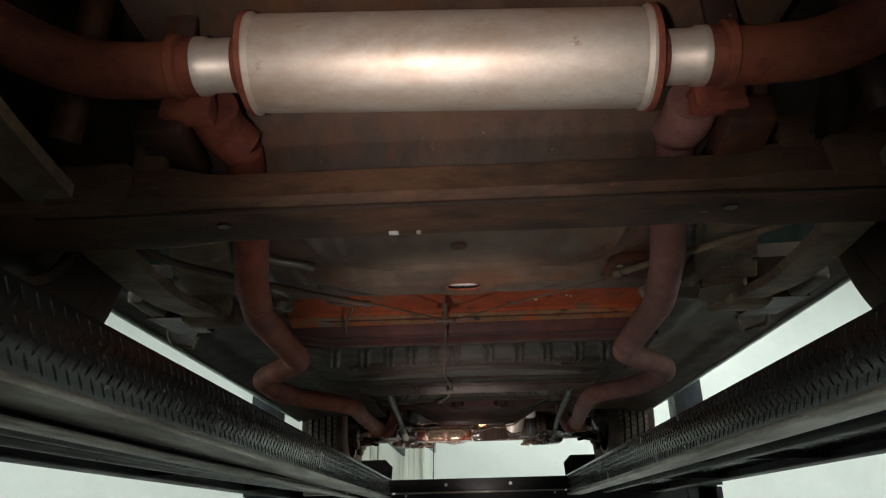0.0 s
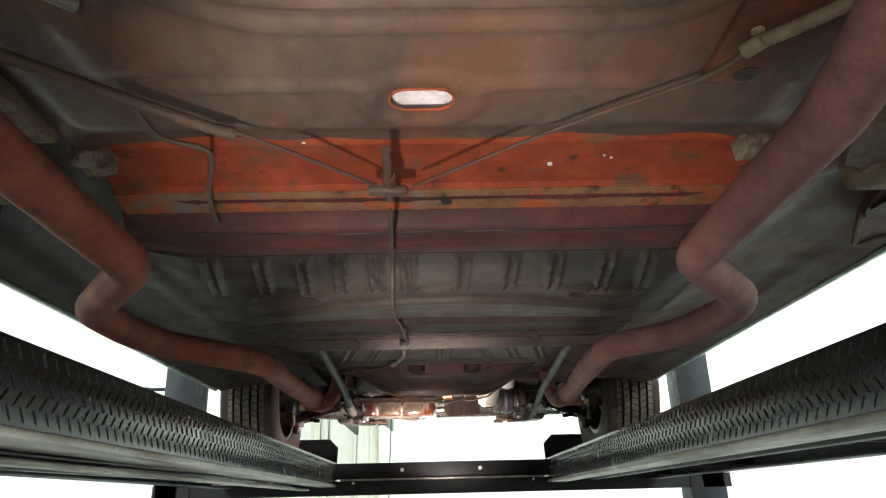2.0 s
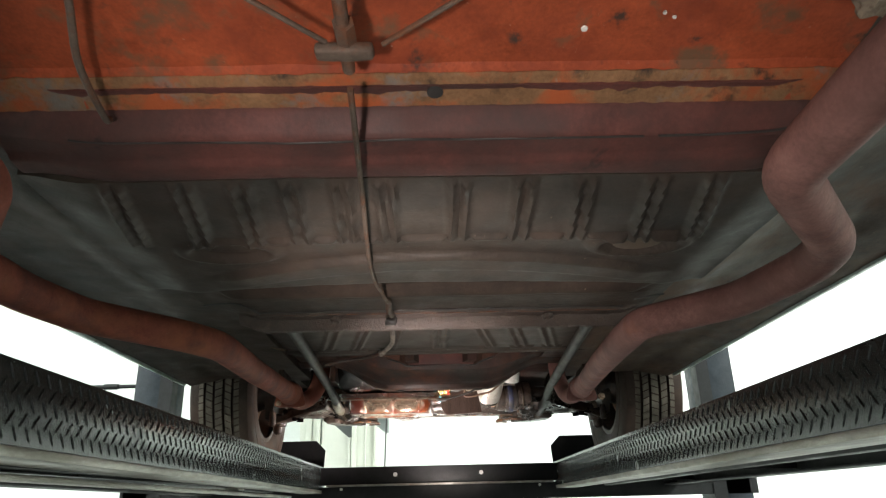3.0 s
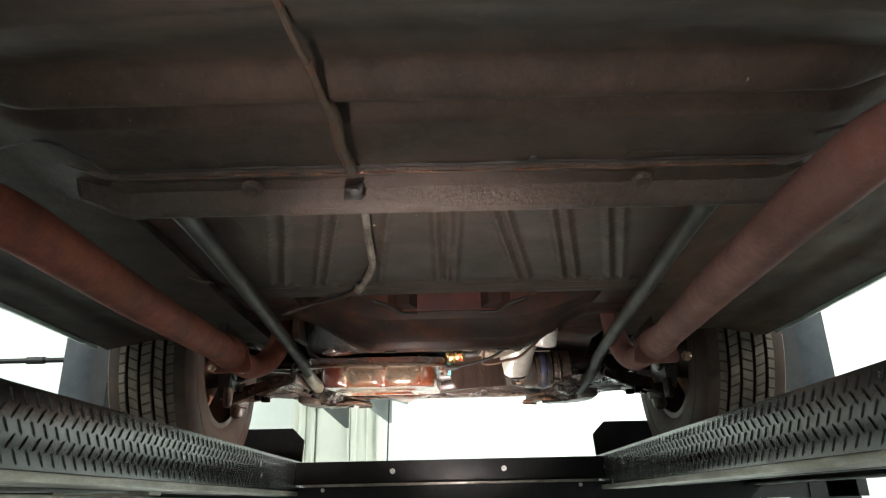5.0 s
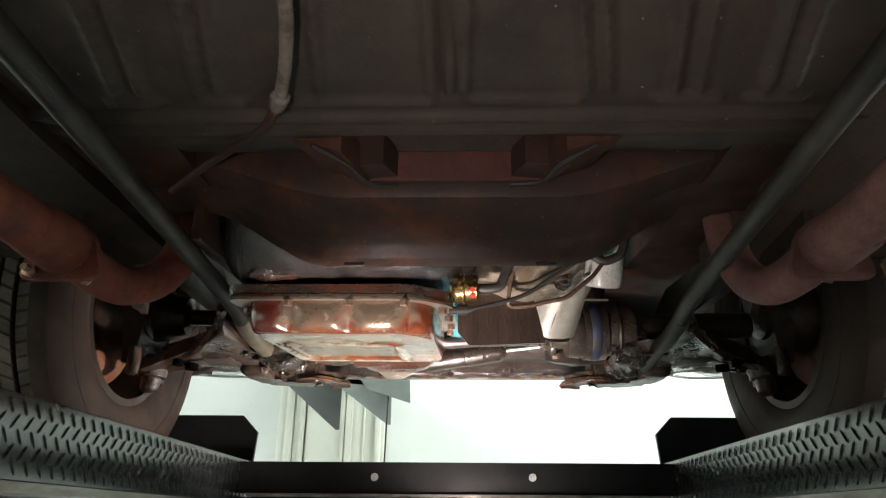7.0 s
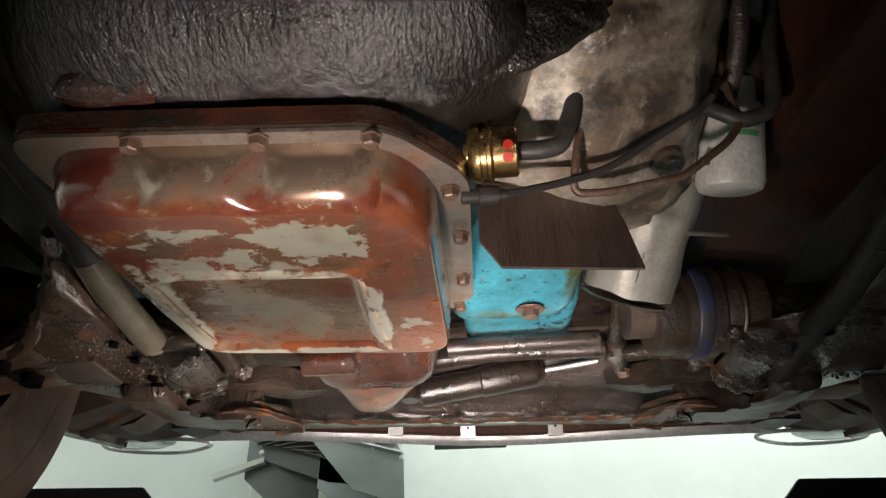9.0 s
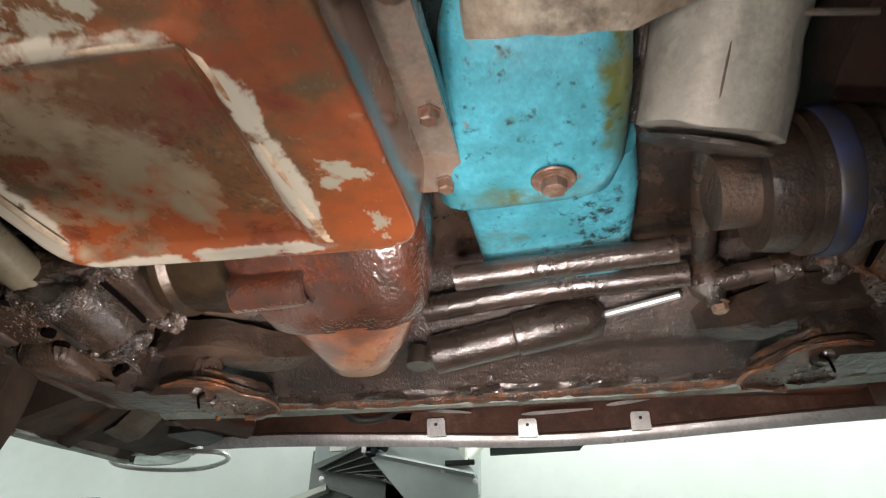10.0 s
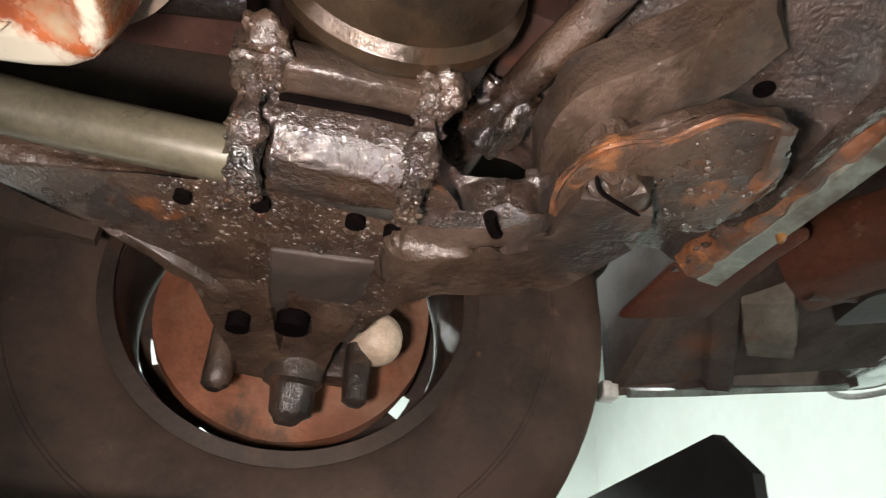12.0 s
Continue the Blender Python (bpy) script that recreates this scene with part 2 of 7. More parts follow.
    grime=material("caked_oily_dirt", (0.032, 0.019, 0.012), [((0.066, 0.04, 0.025), 13, 0.54, 0.06, 0.4, None), ((0.15, 0.05, 0.013), 15, 0.645, 0.04, 0.4, None), (SOOT, 10, 0.55, 0.06, 0.22, None), ((0.1, 0.08, 0.063), 60, 0.67, 0.04, 0.3, None)], 0.28, 0.0, rough_var=0.1, bump=0.45, bump_scale=200, bump_distance=0.0024, coat=1.0, waves=0.003, bump_detail=4, gloss=0.9),
    grime_dry=material("dusty_grime", (0.042, 0.027, 0.0185), [((0.08, 0.053, 0.037), 14, 0.55, 0.06, 0.5, None), (SOOT, 9, 0.55, 0.06, 0.3, None), ((0.11, 0.04, 0.017), 20, 0.65, 0.04, None, None)], 0.36, 0.0, bump=0.4, bump_scale=170, bump_distance=0.0022, coat=0.35, waves=0.004, bump_detail=4),
    trans_pan=material("flaking_trans_pan", (0.115, 0.056, 0.025), [
        ((0.09, 0.064, 0.036), 10, 0.57, 0.05, 0.3, None),
        ((0.19, 0.048, 0.018), 10, 0.58, 0.06, 0.26, None, ((-0.03, 2.56, 1.77), (0.07, 0.15, 0.3), 0.13)),
        ((0.28, 0.072, 0.022), 8, 0.57, 0.07, 0.26, None, ((-0.12, 2.72, 1.77), (0.24, 0.09, 0.3), 0.12)),
        ((0.29, 0.275, 0.21), 10, 0.615, 0.01, 0.34, 0.1, ((-0.2, 2.52, 1.77), (0.13, 0.045, 0.3), 0.1)),
        ((0.24, 0.19, 0.12), 12, 0.63, 0.05, 0.34, 0.1, ((-0.2, 2.66, 1.77), (0.075, 0.085, 0.3), 0.13)),
        ((0.3, 0.215, 0.15), 9, 0.7, 0.1, 0.25, 0.7, ((-0.17, 2.436, 1.8), (0.3, 0.022, 0.2), 0.3)),
        ((0.15, 0.04, 0.016), 17, 0.62, 0.03, 0.24, 0.0, ((-0.16, 2.47, 1.77), (0.2, 0.018, 0.3), 0.15)),
        ((0.11, 0.022, 0.012), 14, 0.6, 0.05, 0.22, 0.0, ((-0.29, 2.452, 1.79), (0.04, 0.04, 0.06), 0.2)),
        ((0.42, 0.39, 0.31), 14, 0.74, 0.03, 0.32, 0.15, ((-0.18, 2.562, 1.77), (0.115, 0.012, 0.3), 0.3)),
        ((0.45, 0.42, 0.34), 15, 0.75, 0.03, 0.32, 0.15, ((-0.092, 2.66, 1.77), (0.013, 0.105, 0.3), 0.3)),
        ((0.45, 0.42, 0.34), 13, 0.73, 0.03, 0.32, 0.15, ((-0.17, 2.757, 1.78), (0.12, 0.012, 0.3), 0.3)),
        ((0.42, 0.39, 0.31), 11, 0.72, 0.03, 0.32, 0.15, ((-0.282, 2.65, 1.77), (0.017, 0.13, 0.3), 0.3)),
        ((0.06, 0.038, 0.022), 55, 0.65, 0.03, 0.3, None)], 0.25, 0.12, bump=0.1, bump_scale=110, coat=0.8, waves=0.0006, gloss=0.8),
    pan_flange=material("bare_pan_flange", (0.27, 0.225, 0.185), [((0.22, 0.13, 0.085), 16, 0.56, 0.07, 0.4, 0.1), ((0.1, 0.05, 0.03), 30, 0.64, 0.05, 0.4, 0.0)], 0.36, 0.5, bump=0.15, bump_scale=120, coat=0.3),
    turquoise=material("turquoise_engine_paint", (0.06, 0.29, 0.37), [((0.04, 0.2, 0.24), 9, 0.56, 0.06, None, None), ((0.07, 0.085, 0.02), 14, 0.63, 0.07, 0.4, None, ((0.118, 2.73, 1.86), (0.02, 0.07, 0.08), 0.2)), ((0.19, 0.06, 0.025), 24, 0.66, 0.02, 0.7, None, ((0.066, 2.775, 1.85), (0.035, 0.03, 0.03), 0.13)), ((0.01, 0.025, 0.025), 90, 0.62, 0.05, 0.6, None, ((0.11, 2.9, 1.9), (0.04, 0.05, 0.05), 0.08))], 0.33, 0.0, bump=0.14, bump_scale=60, coat=0.4),
    alloy=material("stained_cast_aluminium", (0.46, 0.41, 0.33), [((0.18, 0.13, 0.085), 9, 0.49, 0.08, 0.5, 0.2), ((0.045, 0.035, 0.027), 13, 0.54, 0.06, 0.35, 0.0, ((0.2, 2.55, 1.9), (0.07, 0.1, 0.1), 0.08)), ((0.6, 0.56, 0.48), 30, 0.62, 0.05, 0.4, None)], 0.45, 0.4, bump=0.3, bump_scale=120),
    foil=material("crinkled_heat_foil", (0.33, 0.32, 0.275), [((0.36, 0.35, 0.31), 9, 0.56, 0.1, 0.45, 0.3), ((0.46, 0.45, 0.4), 14, 0.6, 0.06, 0.35, 0.4)], 0.4, 0.3, bump=0.3, bump_scale=22, bump_distance=0.004),
    plate=material("brushed_inspection_plate", (0.12, 0.08, 0.066), [((0.2, 0.135, 0.11), 10, 0.58, 0.1, 0.4, None), ((0.06, 0.04, 0.034), 60, 0.6, 0.05, 0.35, None)], 0.36, 0.4, bump=0.3, bump_scale=160, coat=0.3, stretch=(4, 0.5, 0.5)),
    brass=material("brass_fitting", (0.5, 0.32, 0.13), [((0.16, 0.09, 0.03), 40, 0.6, 0.08, 0.4, 0.7)], 0.28, 1.0, bump=0.05),
    red_mark=material("red_paint_mark", (0.5, 0.03, 0.015), (), 0.5),
    rubber=material("black_rubber_hose", (0.035, 0.033, 0.031), [((0.1, 0.085, 0.07), 12, 0.6, 0.1, 0.6, None)], 0.5, bump=0.2),
    boot=material("bronze_cv_joint", (0.045, 0.028, 0.014), [((0.1, 0.066, 0.032), 9, 0.58, 0.08, 0.3, None), ((0.022, 0.016, 0.011), 8, 0.5, 0.1, 0.3, None), ((0.06, 0.03, 0.015), 22, 0.6, 0.05, 0.35, None)], 0.34, 0.5, bump=0.35, bump_scale=120, coat=0.5, waves=0.002),
    blue_tape=material("blue_band", (0.025, 0.035, 0.1), [((0.03, 0.028, 0.026), 20, 0.53, 0.08, None, None)], 0.5),
    filter_white=material("white_filter_paint", (0.72, 0.7, 0.63), [((0.45, 0.4, 0.3), 9, 0.63, 0.07, None, None)], 0.35, coat=0.4, bump=0.03),
    filter_green=material("green_print", (0.1, 0.33, 0.13), (), 0.4),
    teal=material("teal_bracket", (0.02, 0.09, 0.11), (), 0.5),
    cone=material("orange_rust_cover", (0.2, 0.062, 0.02), [((0.3, 0.13, 0.055), 12, 0.56, 0.07, 0.45, None), ((0.09, 0.03, 0.016), 14, 0.56, 0.06, 0.3, None), ((0.34, 0.2, 0.11), 60, 0.65, 0.04, 0.4, None)], 0.3, bump=0.14, bump_scale=90, coat=0.7, waves=0.002, bump_detail=3),
    case=material("oily_brown_casting", (0.045, 0.018, 0.011), [((0.1, 0.028, 0.013), 9, 0.55, 0.06, 0.24, None), ((0.07, 0.052, 0.044), 8, 0.56, 0.06, 0.34, None), (SOOT, 12, 0.56, 0.06, 0.22, None)], 0.26, 0.0, bump=0.4, bump_scale=260, bump_distance=0.0014, coat=1.0, waves=0.0015, bump_detail=1.5, gloss=0.8),
    chrome=material("chrome_rod", (0.85, 0.85, 0.85), (), 0.24, 0.7, 0.04, 0.0),
    bright=material("bare_valance_steel", (0.74, 0.74, 0.72), [((0.55, 0.54, 0.52), 16, 0.58, 0.1, 0.5, None), ((0.2, 0.12, 0.07), 40, 0.72, 0.04, None, None)], 0.36, 0.4, bump=0.08, gloss=0.6),
    seafoam=material("pale_green_body_paint", (0.42, 0.5, 0.46), [((0.3, 0.33, 0.3), 12, 0.62, 0.08, None, None)], 0.35, 0.1, bump=0.03, coat=0.4),
    valance=material("valance_brown_primer", (0.13, 0.062, 0.042), [((0.06, 0.036, 0.027), 5, 0.54, 0.1, None, None), ((0.28, 0.16, 0.11), 8, 0.66, 0.07, None, None)], 0.5, bump=0.15, gloss=0.15),
    apron=material("grimy_apron_sheet", (0.075, 0.056, 0.047), [((0.045, 0.033, 0.027), 7, 0.54, 0.09, None, None), ((0.12, 0.055, 0.032), 9, 0.62, 0.07, None, None), ((0.16, 0.13, 0.11), 30, 0.68, 0.05, None, None)], 0.72, bump=0.15, gloss=0.08),
    lip_green=material("dull_green_lip", (0.17, 0.2, 0.17), [((0.08, 0.075, 0.06), 16, 0.55, 0.06, None, None), ((0.2, 0.08, 0.03), 24, 0.63, 0.05, None, None)], 0.45, bump=0.2, coat=0.2),
    sill_beige=material("beige_sealed_rail", (0.24, 0.18, 0.12), [((0.12, 0.09, 0.065), 9, 0.53, 0.08, None, None), ((0.17, 0.07, 0.035), 8, 0.6, 0.06, None, None), ((0.06, 0.045, 0.036), 16, 0.63, 0.05, None, None), ((0.36, 0.3, 0.23), 40, 0.66, 0.05, None, None)], 0.6, bump=0.25, bump_scale=90),
    yellow_drip=material("dried_yellow_resin", (0.2, 0.09, 0.02), (), 0.4, coat=0.5),
    support=material("radiator_support_rust", (0.2, 0.062, 0.03), [((0.32, 0.14, 0.06), 4, 0.6, 0.1, None, None), ((0.07, 0.036, 0.026), 6, 0.52, 0.1, None, None), ((0.38, 0.16, 0.07), 14, 0.66, 0.05, None, None)], 0.5, bump=0.2, gloss=0.15),
    glass=material("lamp_glass", (0.62, 0.68, 0.68), [((0.35, 0.4, 0.4), 30, 0.55, 0.12, 0.2, None)], 0.12, 0.75, bump=0.25, bump_scale=40),
    tyre=material("tyre_rubber", (0.04, 0.029, 0.0235), [((0.085, 0.058, 0.044), 9, 0.54, 0.1, 0.75, None), ((0.15, 0.09, 0.06), 40, 0.66, 0.03, 0.8, None), ((0.055, 0.035, 0.028), 3, 0.54, 0.08, None, None)], 0.6, bump=0.1, bump_scale=160, grain=0.2),
    tread=material("worn_tread_rubber", (0.1, 0.085, 0.068), [((0.15, 0.13, 0.105), 12, 0.58, 0.1, None, None)], 0.75, bump=0.15),
    rim=material("rusty_steel_rim", (0.042, 0.03, 0.023), [((0.11, 0.06, 0.034), 12, 0.6, 0.08, None, None), ((0.25, 0.17, 0.07), 20, 0.74, 0.04, None, None)], 0.5, 0.3, bump=0.2),
    backing=material("brake_backing_rust", (0.2, 0.08, 0.044), [((0.25, 0.15, 0.1), 6, 0.56, 0.1, None, None), ((0.15, 0.055, 0.03), 9, 0.58, 0.08, None, None), ((0.07, 0.05, 0.036), 14, 0.62, 0.07, None, None)], 0.7, bump=0.2),
    spindle=material("cream_dust_cap", (0.5, 0.4, 0.3), [((0.25, 0.17, 0.12), 12, 0.58, 0.1, None, None)], 0.5, bump=0.1),
    # lit tone of the left torsion bar: torchlight put into the colour
    bar_lit=material("torch_lit_bar", (0.095, 0.086, 0.058), [((0.1, 0.085, 0.06), 9, 0.56, 0.08, None, None), ((0.28, 0.15, 0.1), 25, 0.72, 0.04, None, None), ((0.05, 0.04, 0.03), 20, 0.66, 0.04, 0.3, None)], 0.36, 0.1, bump=0.12, coat=0.3),
    lift_black=material("lift_black_paint", (0.014, 0.014, 0.015), [((0.03, 0.028, 0.025), 6, 0.66, 0.08, None, None)], 0.5, bump=0.08, gloss=0.25),
    lift_plate=material("checker_plate_paint", (0.011, 0.013, 0.013), [((0.022, 0.024, 0.023), 7, 0.62, 0.1, None, None)], 0.24, 0.0, rough_var=0.05, bump=0.0, gloss=0.5, grain=0.15),
    lift_edge=material("worn_bare_steel_edge", (0.36, 0.34, 0.3), [((0.18, 0.16, 0.13), 14, 0.52, 0.1, 0.5, 0.4), ((0.3, 0.1, 0.04), 26, 0.68, 0.05, 0.7, 0.0)], 0.42, 0.6, bump=0.2, stretch=(1, 0.25, 1)),
    lift_blue=material("lift_blue_grey_paint", (0.021, 0.027, 0.034), (), 0.5, gloss=0.15),
    hose=material("hydraulic_hose", (0.02, 0.02, 0.019), [((0.06, 0.055, 0.05), 30, 0.64, 0.06, None, None)], 0.35, 0.0),
    wall=material("white_wall_paint", (0.78, 0.82, 0.79), [((0.7, 0.74, 0.7), 1.5, 0.58, 0.15, None, None)], 0.6, bump=0.03, grain=0.02),
    wall_panel=material("ivory_metal_panel", (0.66, 0.68, 0.6), [((0.58, 0.6, 0.53), 2, 0.56, 0.12, None, None)], 0.45, bump=0.03, grain=0.03),
    concrete=material("darkened_concrete", (0.06, 0.06, 0.058), [((0.07, 0.07, 0.068), 2.0, 0.56, 0.1, None, None), ((0.04, 0.04, 0.04), 4, 0.7, 0.06, 0.3, None)], 0.45, bump=0.08),
    heater=material("grey_enamel_sheet", (0.36, 0.4, 0.39), [((0.3, 0.33, 0.32), 5, 0.58, 0.1, None, None)], 0.4, bump=0.02, grain=0.04),
    heater_dark=material("dark_grey_enamel", (0.12, 0.13, 0.125), (), 0.45, grain=0.05),
    green_box=material("dark_green_bracket", (0.015, 0.04, 0.032), (), 0.5),
    # also colours the white discs painted in for holes with lit wall behind
    white_liner=material("white_liner_and_lit_hole", (0.75, 0.72, 0.68), [((0.5, 0.45, 0.4), 25, 0.6, 0.1, None, None)], 0.8, bump=0.6, bump_scale=60),
    bolt=material("rusty_bolt_head", (0.16, 0.095, 0.065), [((0.3, 0.24, 0.2), 60, 0.6, 0.1, 0.4, 0.5)], 0.45, 0.4, bump=0.2),
    bright_bolt=material("bright_nut", (0.5, 0.36, 0.27), [((0.2, 0.1, 0.06), 80, 0.55, 0.1, 0.5, 0.3)], 0.35, 0.8, bump=0.1),
    bracket_plate=material("rust_edged_plate", (0.05, 0.03, 0.019), [((0.2, 0.08, 0.026), 26, 0.6, 0.05, 0.5, None), ((0.022, 0.015, 0.011), 18, 0.55, 0.06, 0.3, None), ((0.14, 0.11, 0.085), 90, 0.67, 0.03, 0.3, None)], 0.34, bump=0.45, bump_scale=170, bump_distance=0.0024, coat=0.4),
    gusset_oxide=material("red_oxide_gusset", (0.085, 0.03, 0.018), [((0.06, 0.03, 0.02), 10, 0.55, 0.07, None, None), ((0.2, 0.12, 0.085), 20, 0.66, 0.05, None, None)], 0.6, bump=0.2, gloss=0.15),
    cream=material("worn_cream_metal", (0.46, 0.38, 0.28), [((0.26, 0.13, 0.06), 22, 0.54, 0.06, None, None)], 0.32, 0.2, bump=0.1),
    # near-black paint for solid pieces that stand in for shade inside holes
    hole_shade=material("painted_hole_shade", (0.004, 0.003, 0.003), (), 0.95, gloss=0.0),
    # also colours flat pieces that paint in the shade of holes and notches
    wire=material("dark_wire_and_hole_shade", (0.03, 0.027, 0.025), (), 0.5),
    yellow=material("yellow_wire", (0.6, 0.5, 0.05), (), 0.5),
)


# ---- building helpers ----
def part(name, bm, mat, parent=None, label="", sharp=40, kind=""):
    bmesh.ops.recalc_face_normals(bm, faces=bm.faces)
    me = bpy.data.meshes.new(name)
    bm.to_mesh(me)
    bm.free()
    me.materials.append(M[mat])
    me.polygons.foreach_set("use_smooth", [True] * len(me.polygons))
    me.set_sharp_from_angle(angle=radians(sharp))
    ob = new(name, me)
    ob.parent = parent
    return tagged(ob, label=label, kind=kind)


def thing(name, place, label, category, group=""):
    ob = new(name)
    ob.empty_display_size = 0.1
    return tagged(ob, label=label, category=category, group=group)


def box(x0, x1, y0, y1, z0, z1, bevel=0.0, bm=None, seg=2):
    bm = bm or bmesh.new()
    vs = [bm.verts.new((x, y, z)) for x in (x0, x1) for y in (y0, y1) for z in (z0, z1)]
    fs = [bm.faces.new([vs[i] for i in q]) for q in ((0, 1, 3, 2), (4, 6, 7, 5), (0, 4, 5, 1), (2, 3, 7, 6), (0, 2, 6, 4), (1, 5, 7, 3))]
    if bevel:
        es = {e for f in fs for e in f.edges}
        bmesh.ops.bevel(bm, geom=list(es), offset=bevel, segments=seg, affect="EDGES", profile=0.5)
    return bm


def prism(outline, axis, a, b, bevel=0.0, bm=None, seg=2):
    """A polygon in the plane across an axis, pulled from a to b. Outline pairs: (y, z) across x, (x, z) across y, (x, y) across z."""
    bm = bm or bmesh.new()

    def at(p, d):
        return {"x": (d, p[0], p[1]), "y": (p[0], d, p[1]), "z": (p[0], p[1], d)}[axis]

    lo, hi = [bm.verts.new(at(p, a)) for p in outline], [bm.verts.new(at(p, b)) for p in outline]
    fs = [bm.faces.new(lo), bm.faces.new(hi[::-1])]
    k = len(outline)
    fs += [bm.faces.new((lo[i], hi[i], hi[(i + 1) % k], lo[(i + 1) % k])) for i in range(k)]
    if bevel:
        es = {e for f in fs for e in f.edges}
        bmesh.ops.bevel(bm, geom=list(es), offset=bevel, segments=seg, affect="EDGES", profile=0.5)
    return bm


def curve_points(pts, steps=6):
    """A smooth line through the given points."""
    ps = [Vector(p) for p in pts]
    ps = [2 * ps[0] - ps[1], *ps, 2 * ps[-1] - ps[-2]]
    out = []
    for i in range(1, len(ps) - 2):
        a, b, c, d = ps[i - 1 : i + 3]
        for s in range(steps):
            t = s / steps
            out.append(0.5 * (2 * b + (c - a) * t + (2 * a - 5 * b + 4 * c - d) * t * t + (3 * b - a - 3 * c + d) * t**3))
    return out + [ps[-2]]


def corner_points(pts, radius, steps=5):
    """Straight runs with rounded corners, as a bent pipe has them."""
    ps = [Vector(p) for p in pts]
    out = [ps[0]]
    for a, b, c in zip(ps, ps[1:], ps[2:]):
        r = min(radius, 0.48 * (b - a).length, 0.48 * (c - b).length)
        p, q = b + (a - b).normalized() * r, b + (c - b).normalized() * r
        for s in range(steps + 1):
            t = s / steps
            out.append(p * (1 - t) ** 2 + 2 * b * t * (1 - t) + q * t * t)
    return out + [ps[-1]]


def tube(line, radius, seg=14, bm=None, caps=True, wobble=0.0):
    """A tube along a line; radius a number or a list, one for each point."""
    bm = bm or bmesh.new()
    line = [Vector(p) for p in line]
    k = len(line)
    radii = radius if isinstance(radius, (list, tuple)) else [radius] * k
    side, rings = None, []
    for i, p in enumerate(line):
        way = (line[min(i + 1, k - 1)] - line[max(i - 1, 0)]).normalized()
        if side is None:
            side = way.orthogonal().normalized()
        side = (side - way * side.dot(way)).normalized()
        other = way.cross(side)
        ring = []
        for j in range(seg):
            a = 2 * math.pi * j / seg
            r = radii[i] * (1 + wobble * noise.noise(p * 25 + Vector((j, 0, 0)) * 0.7))
            ring.append(bm.verts.new(p + r * (math.cos(a) * side + math.sin(a) * other)))
        rings.append(ring)
    for r0, r1 in zip(rings, rings[1:]):
        for j in range(seg):
            bm.faces.new((r0[j], r0[(j + 1) % seg], r1[(j + 1) % seg], r1[j]))
    if caps:
        bm.faces.new(rings[0][::-1])
        bm.faces.new(rings[-1])
    return bm


def lathe(profile, origin, axis, seg=32, bm=None, caps=True):
    """Turned shape: profile of (distance along the axis, radius)."""
    axis = Vector(axis).normalized()
    line = [Vector(origin) + axis * h for h, _ in profile]
    bm = bm or bmesh.new()
    side = axis.orthogonal().normalized()
    other = axis.cross(side)
    rings = [[bm.verts.new(p + max(r, 1e-4) * (math.cos(2 * math.pi * j / seg) * side + math.sin(2 * math.pi * j / seg) * other)) for j in range(seg)] for p, (_, r) in zip(line, profile)]
    for r0, r1 in zip(rings, rings[1:]):
        for j in range(seg):
            bm.faces.new((r0[j], r0[(j + 1) % seg], r1[(j + 1) % seg], r1[j]))
    if caps:
        bm.faces.new(rings[0][::-1])
        bm.faces.new(rings[-1])
    return bm


def hex_bolt(origin, axis, size=0.007, height=0.006, bm=None):
    bm = lathe([(0, size * 1.3), (0.0012, size * 1.3), (0.0013, size * 1.02), (height, size), (height + 0.0012, size * 0.8)], origin, axis, 6, bm)
    return bm


def field(x0, x1, y0, y1, step, low, cover=0.02, bm=None, keep=None):
    """A pressed sheet: its underside at height low(x, y), closed above and at the sides."""
    bm = bm or bmesh.new()
    nx, ny = max(2, round((x1 - x0) / step)), max(2, round((y1 - y0) / step))
    xs, ys = np.linspace(x0, x1, nx + 1), np.linspace(y0, y1, ny + 1)
    grid = [[bm.verts.new((x, y, low(x, y))) for y in ys] for x in xs]
    top = [[bm.verts.new((v.co.x, v.co.y, v.co.z + cover)) for v in col] for col in grid]
    for i in range(nx):
        for j in range(ny):
            if keep and not keep(0.5 * (xs[i] + xs[i + 1]), 0.5 * (ys[j] + ys[j + 1])):
                continue
            bm.faces.new((grid[i][j], grid[i][j + 1], grid[i + 1][j + 1], grid[i + 1][j]))
    ring = [(i, 0) for i in range(nx)] + [(nx, j) for j in range(ny)] + [(i, ny) for i in range(nx, 0, -1)] + [(0, j) for j in range(ny, 0, -1)]
    for a, b in zip(ring, ring[1:] + ring[:1]):
        bm.faces.new((grid[a[0]][a[1]], grid[b[0]][b[1]], top[b[0]][b[1]], top[a[0]][a[1]]))
    for i in range(nx):
        for j in range(ny):
            bm.faces.new((top[i][j], top[i + 1][j], top[i + 1][j + 1], top[i][j + 1]))
    return bm


def loft(sections, bm=None, caps=True, closed=True):
    bm = bm or bmesh.new()
    rings = [[bm.verts.new(p) for p in s] for s in sections]
    k = len(rings[0])
    for r0, r1 in zip(rings, rings[1:]):
        for j in range(k if closed else k - 1):
            bm.faces.new((r0[j], r0[(j + 1) % k], r1[(j + 1) % k], r1[j]))
    if caps:
        bm.faces.new(rings[0][::-1])
        bm.faces.new(rings[-1])
    return bm


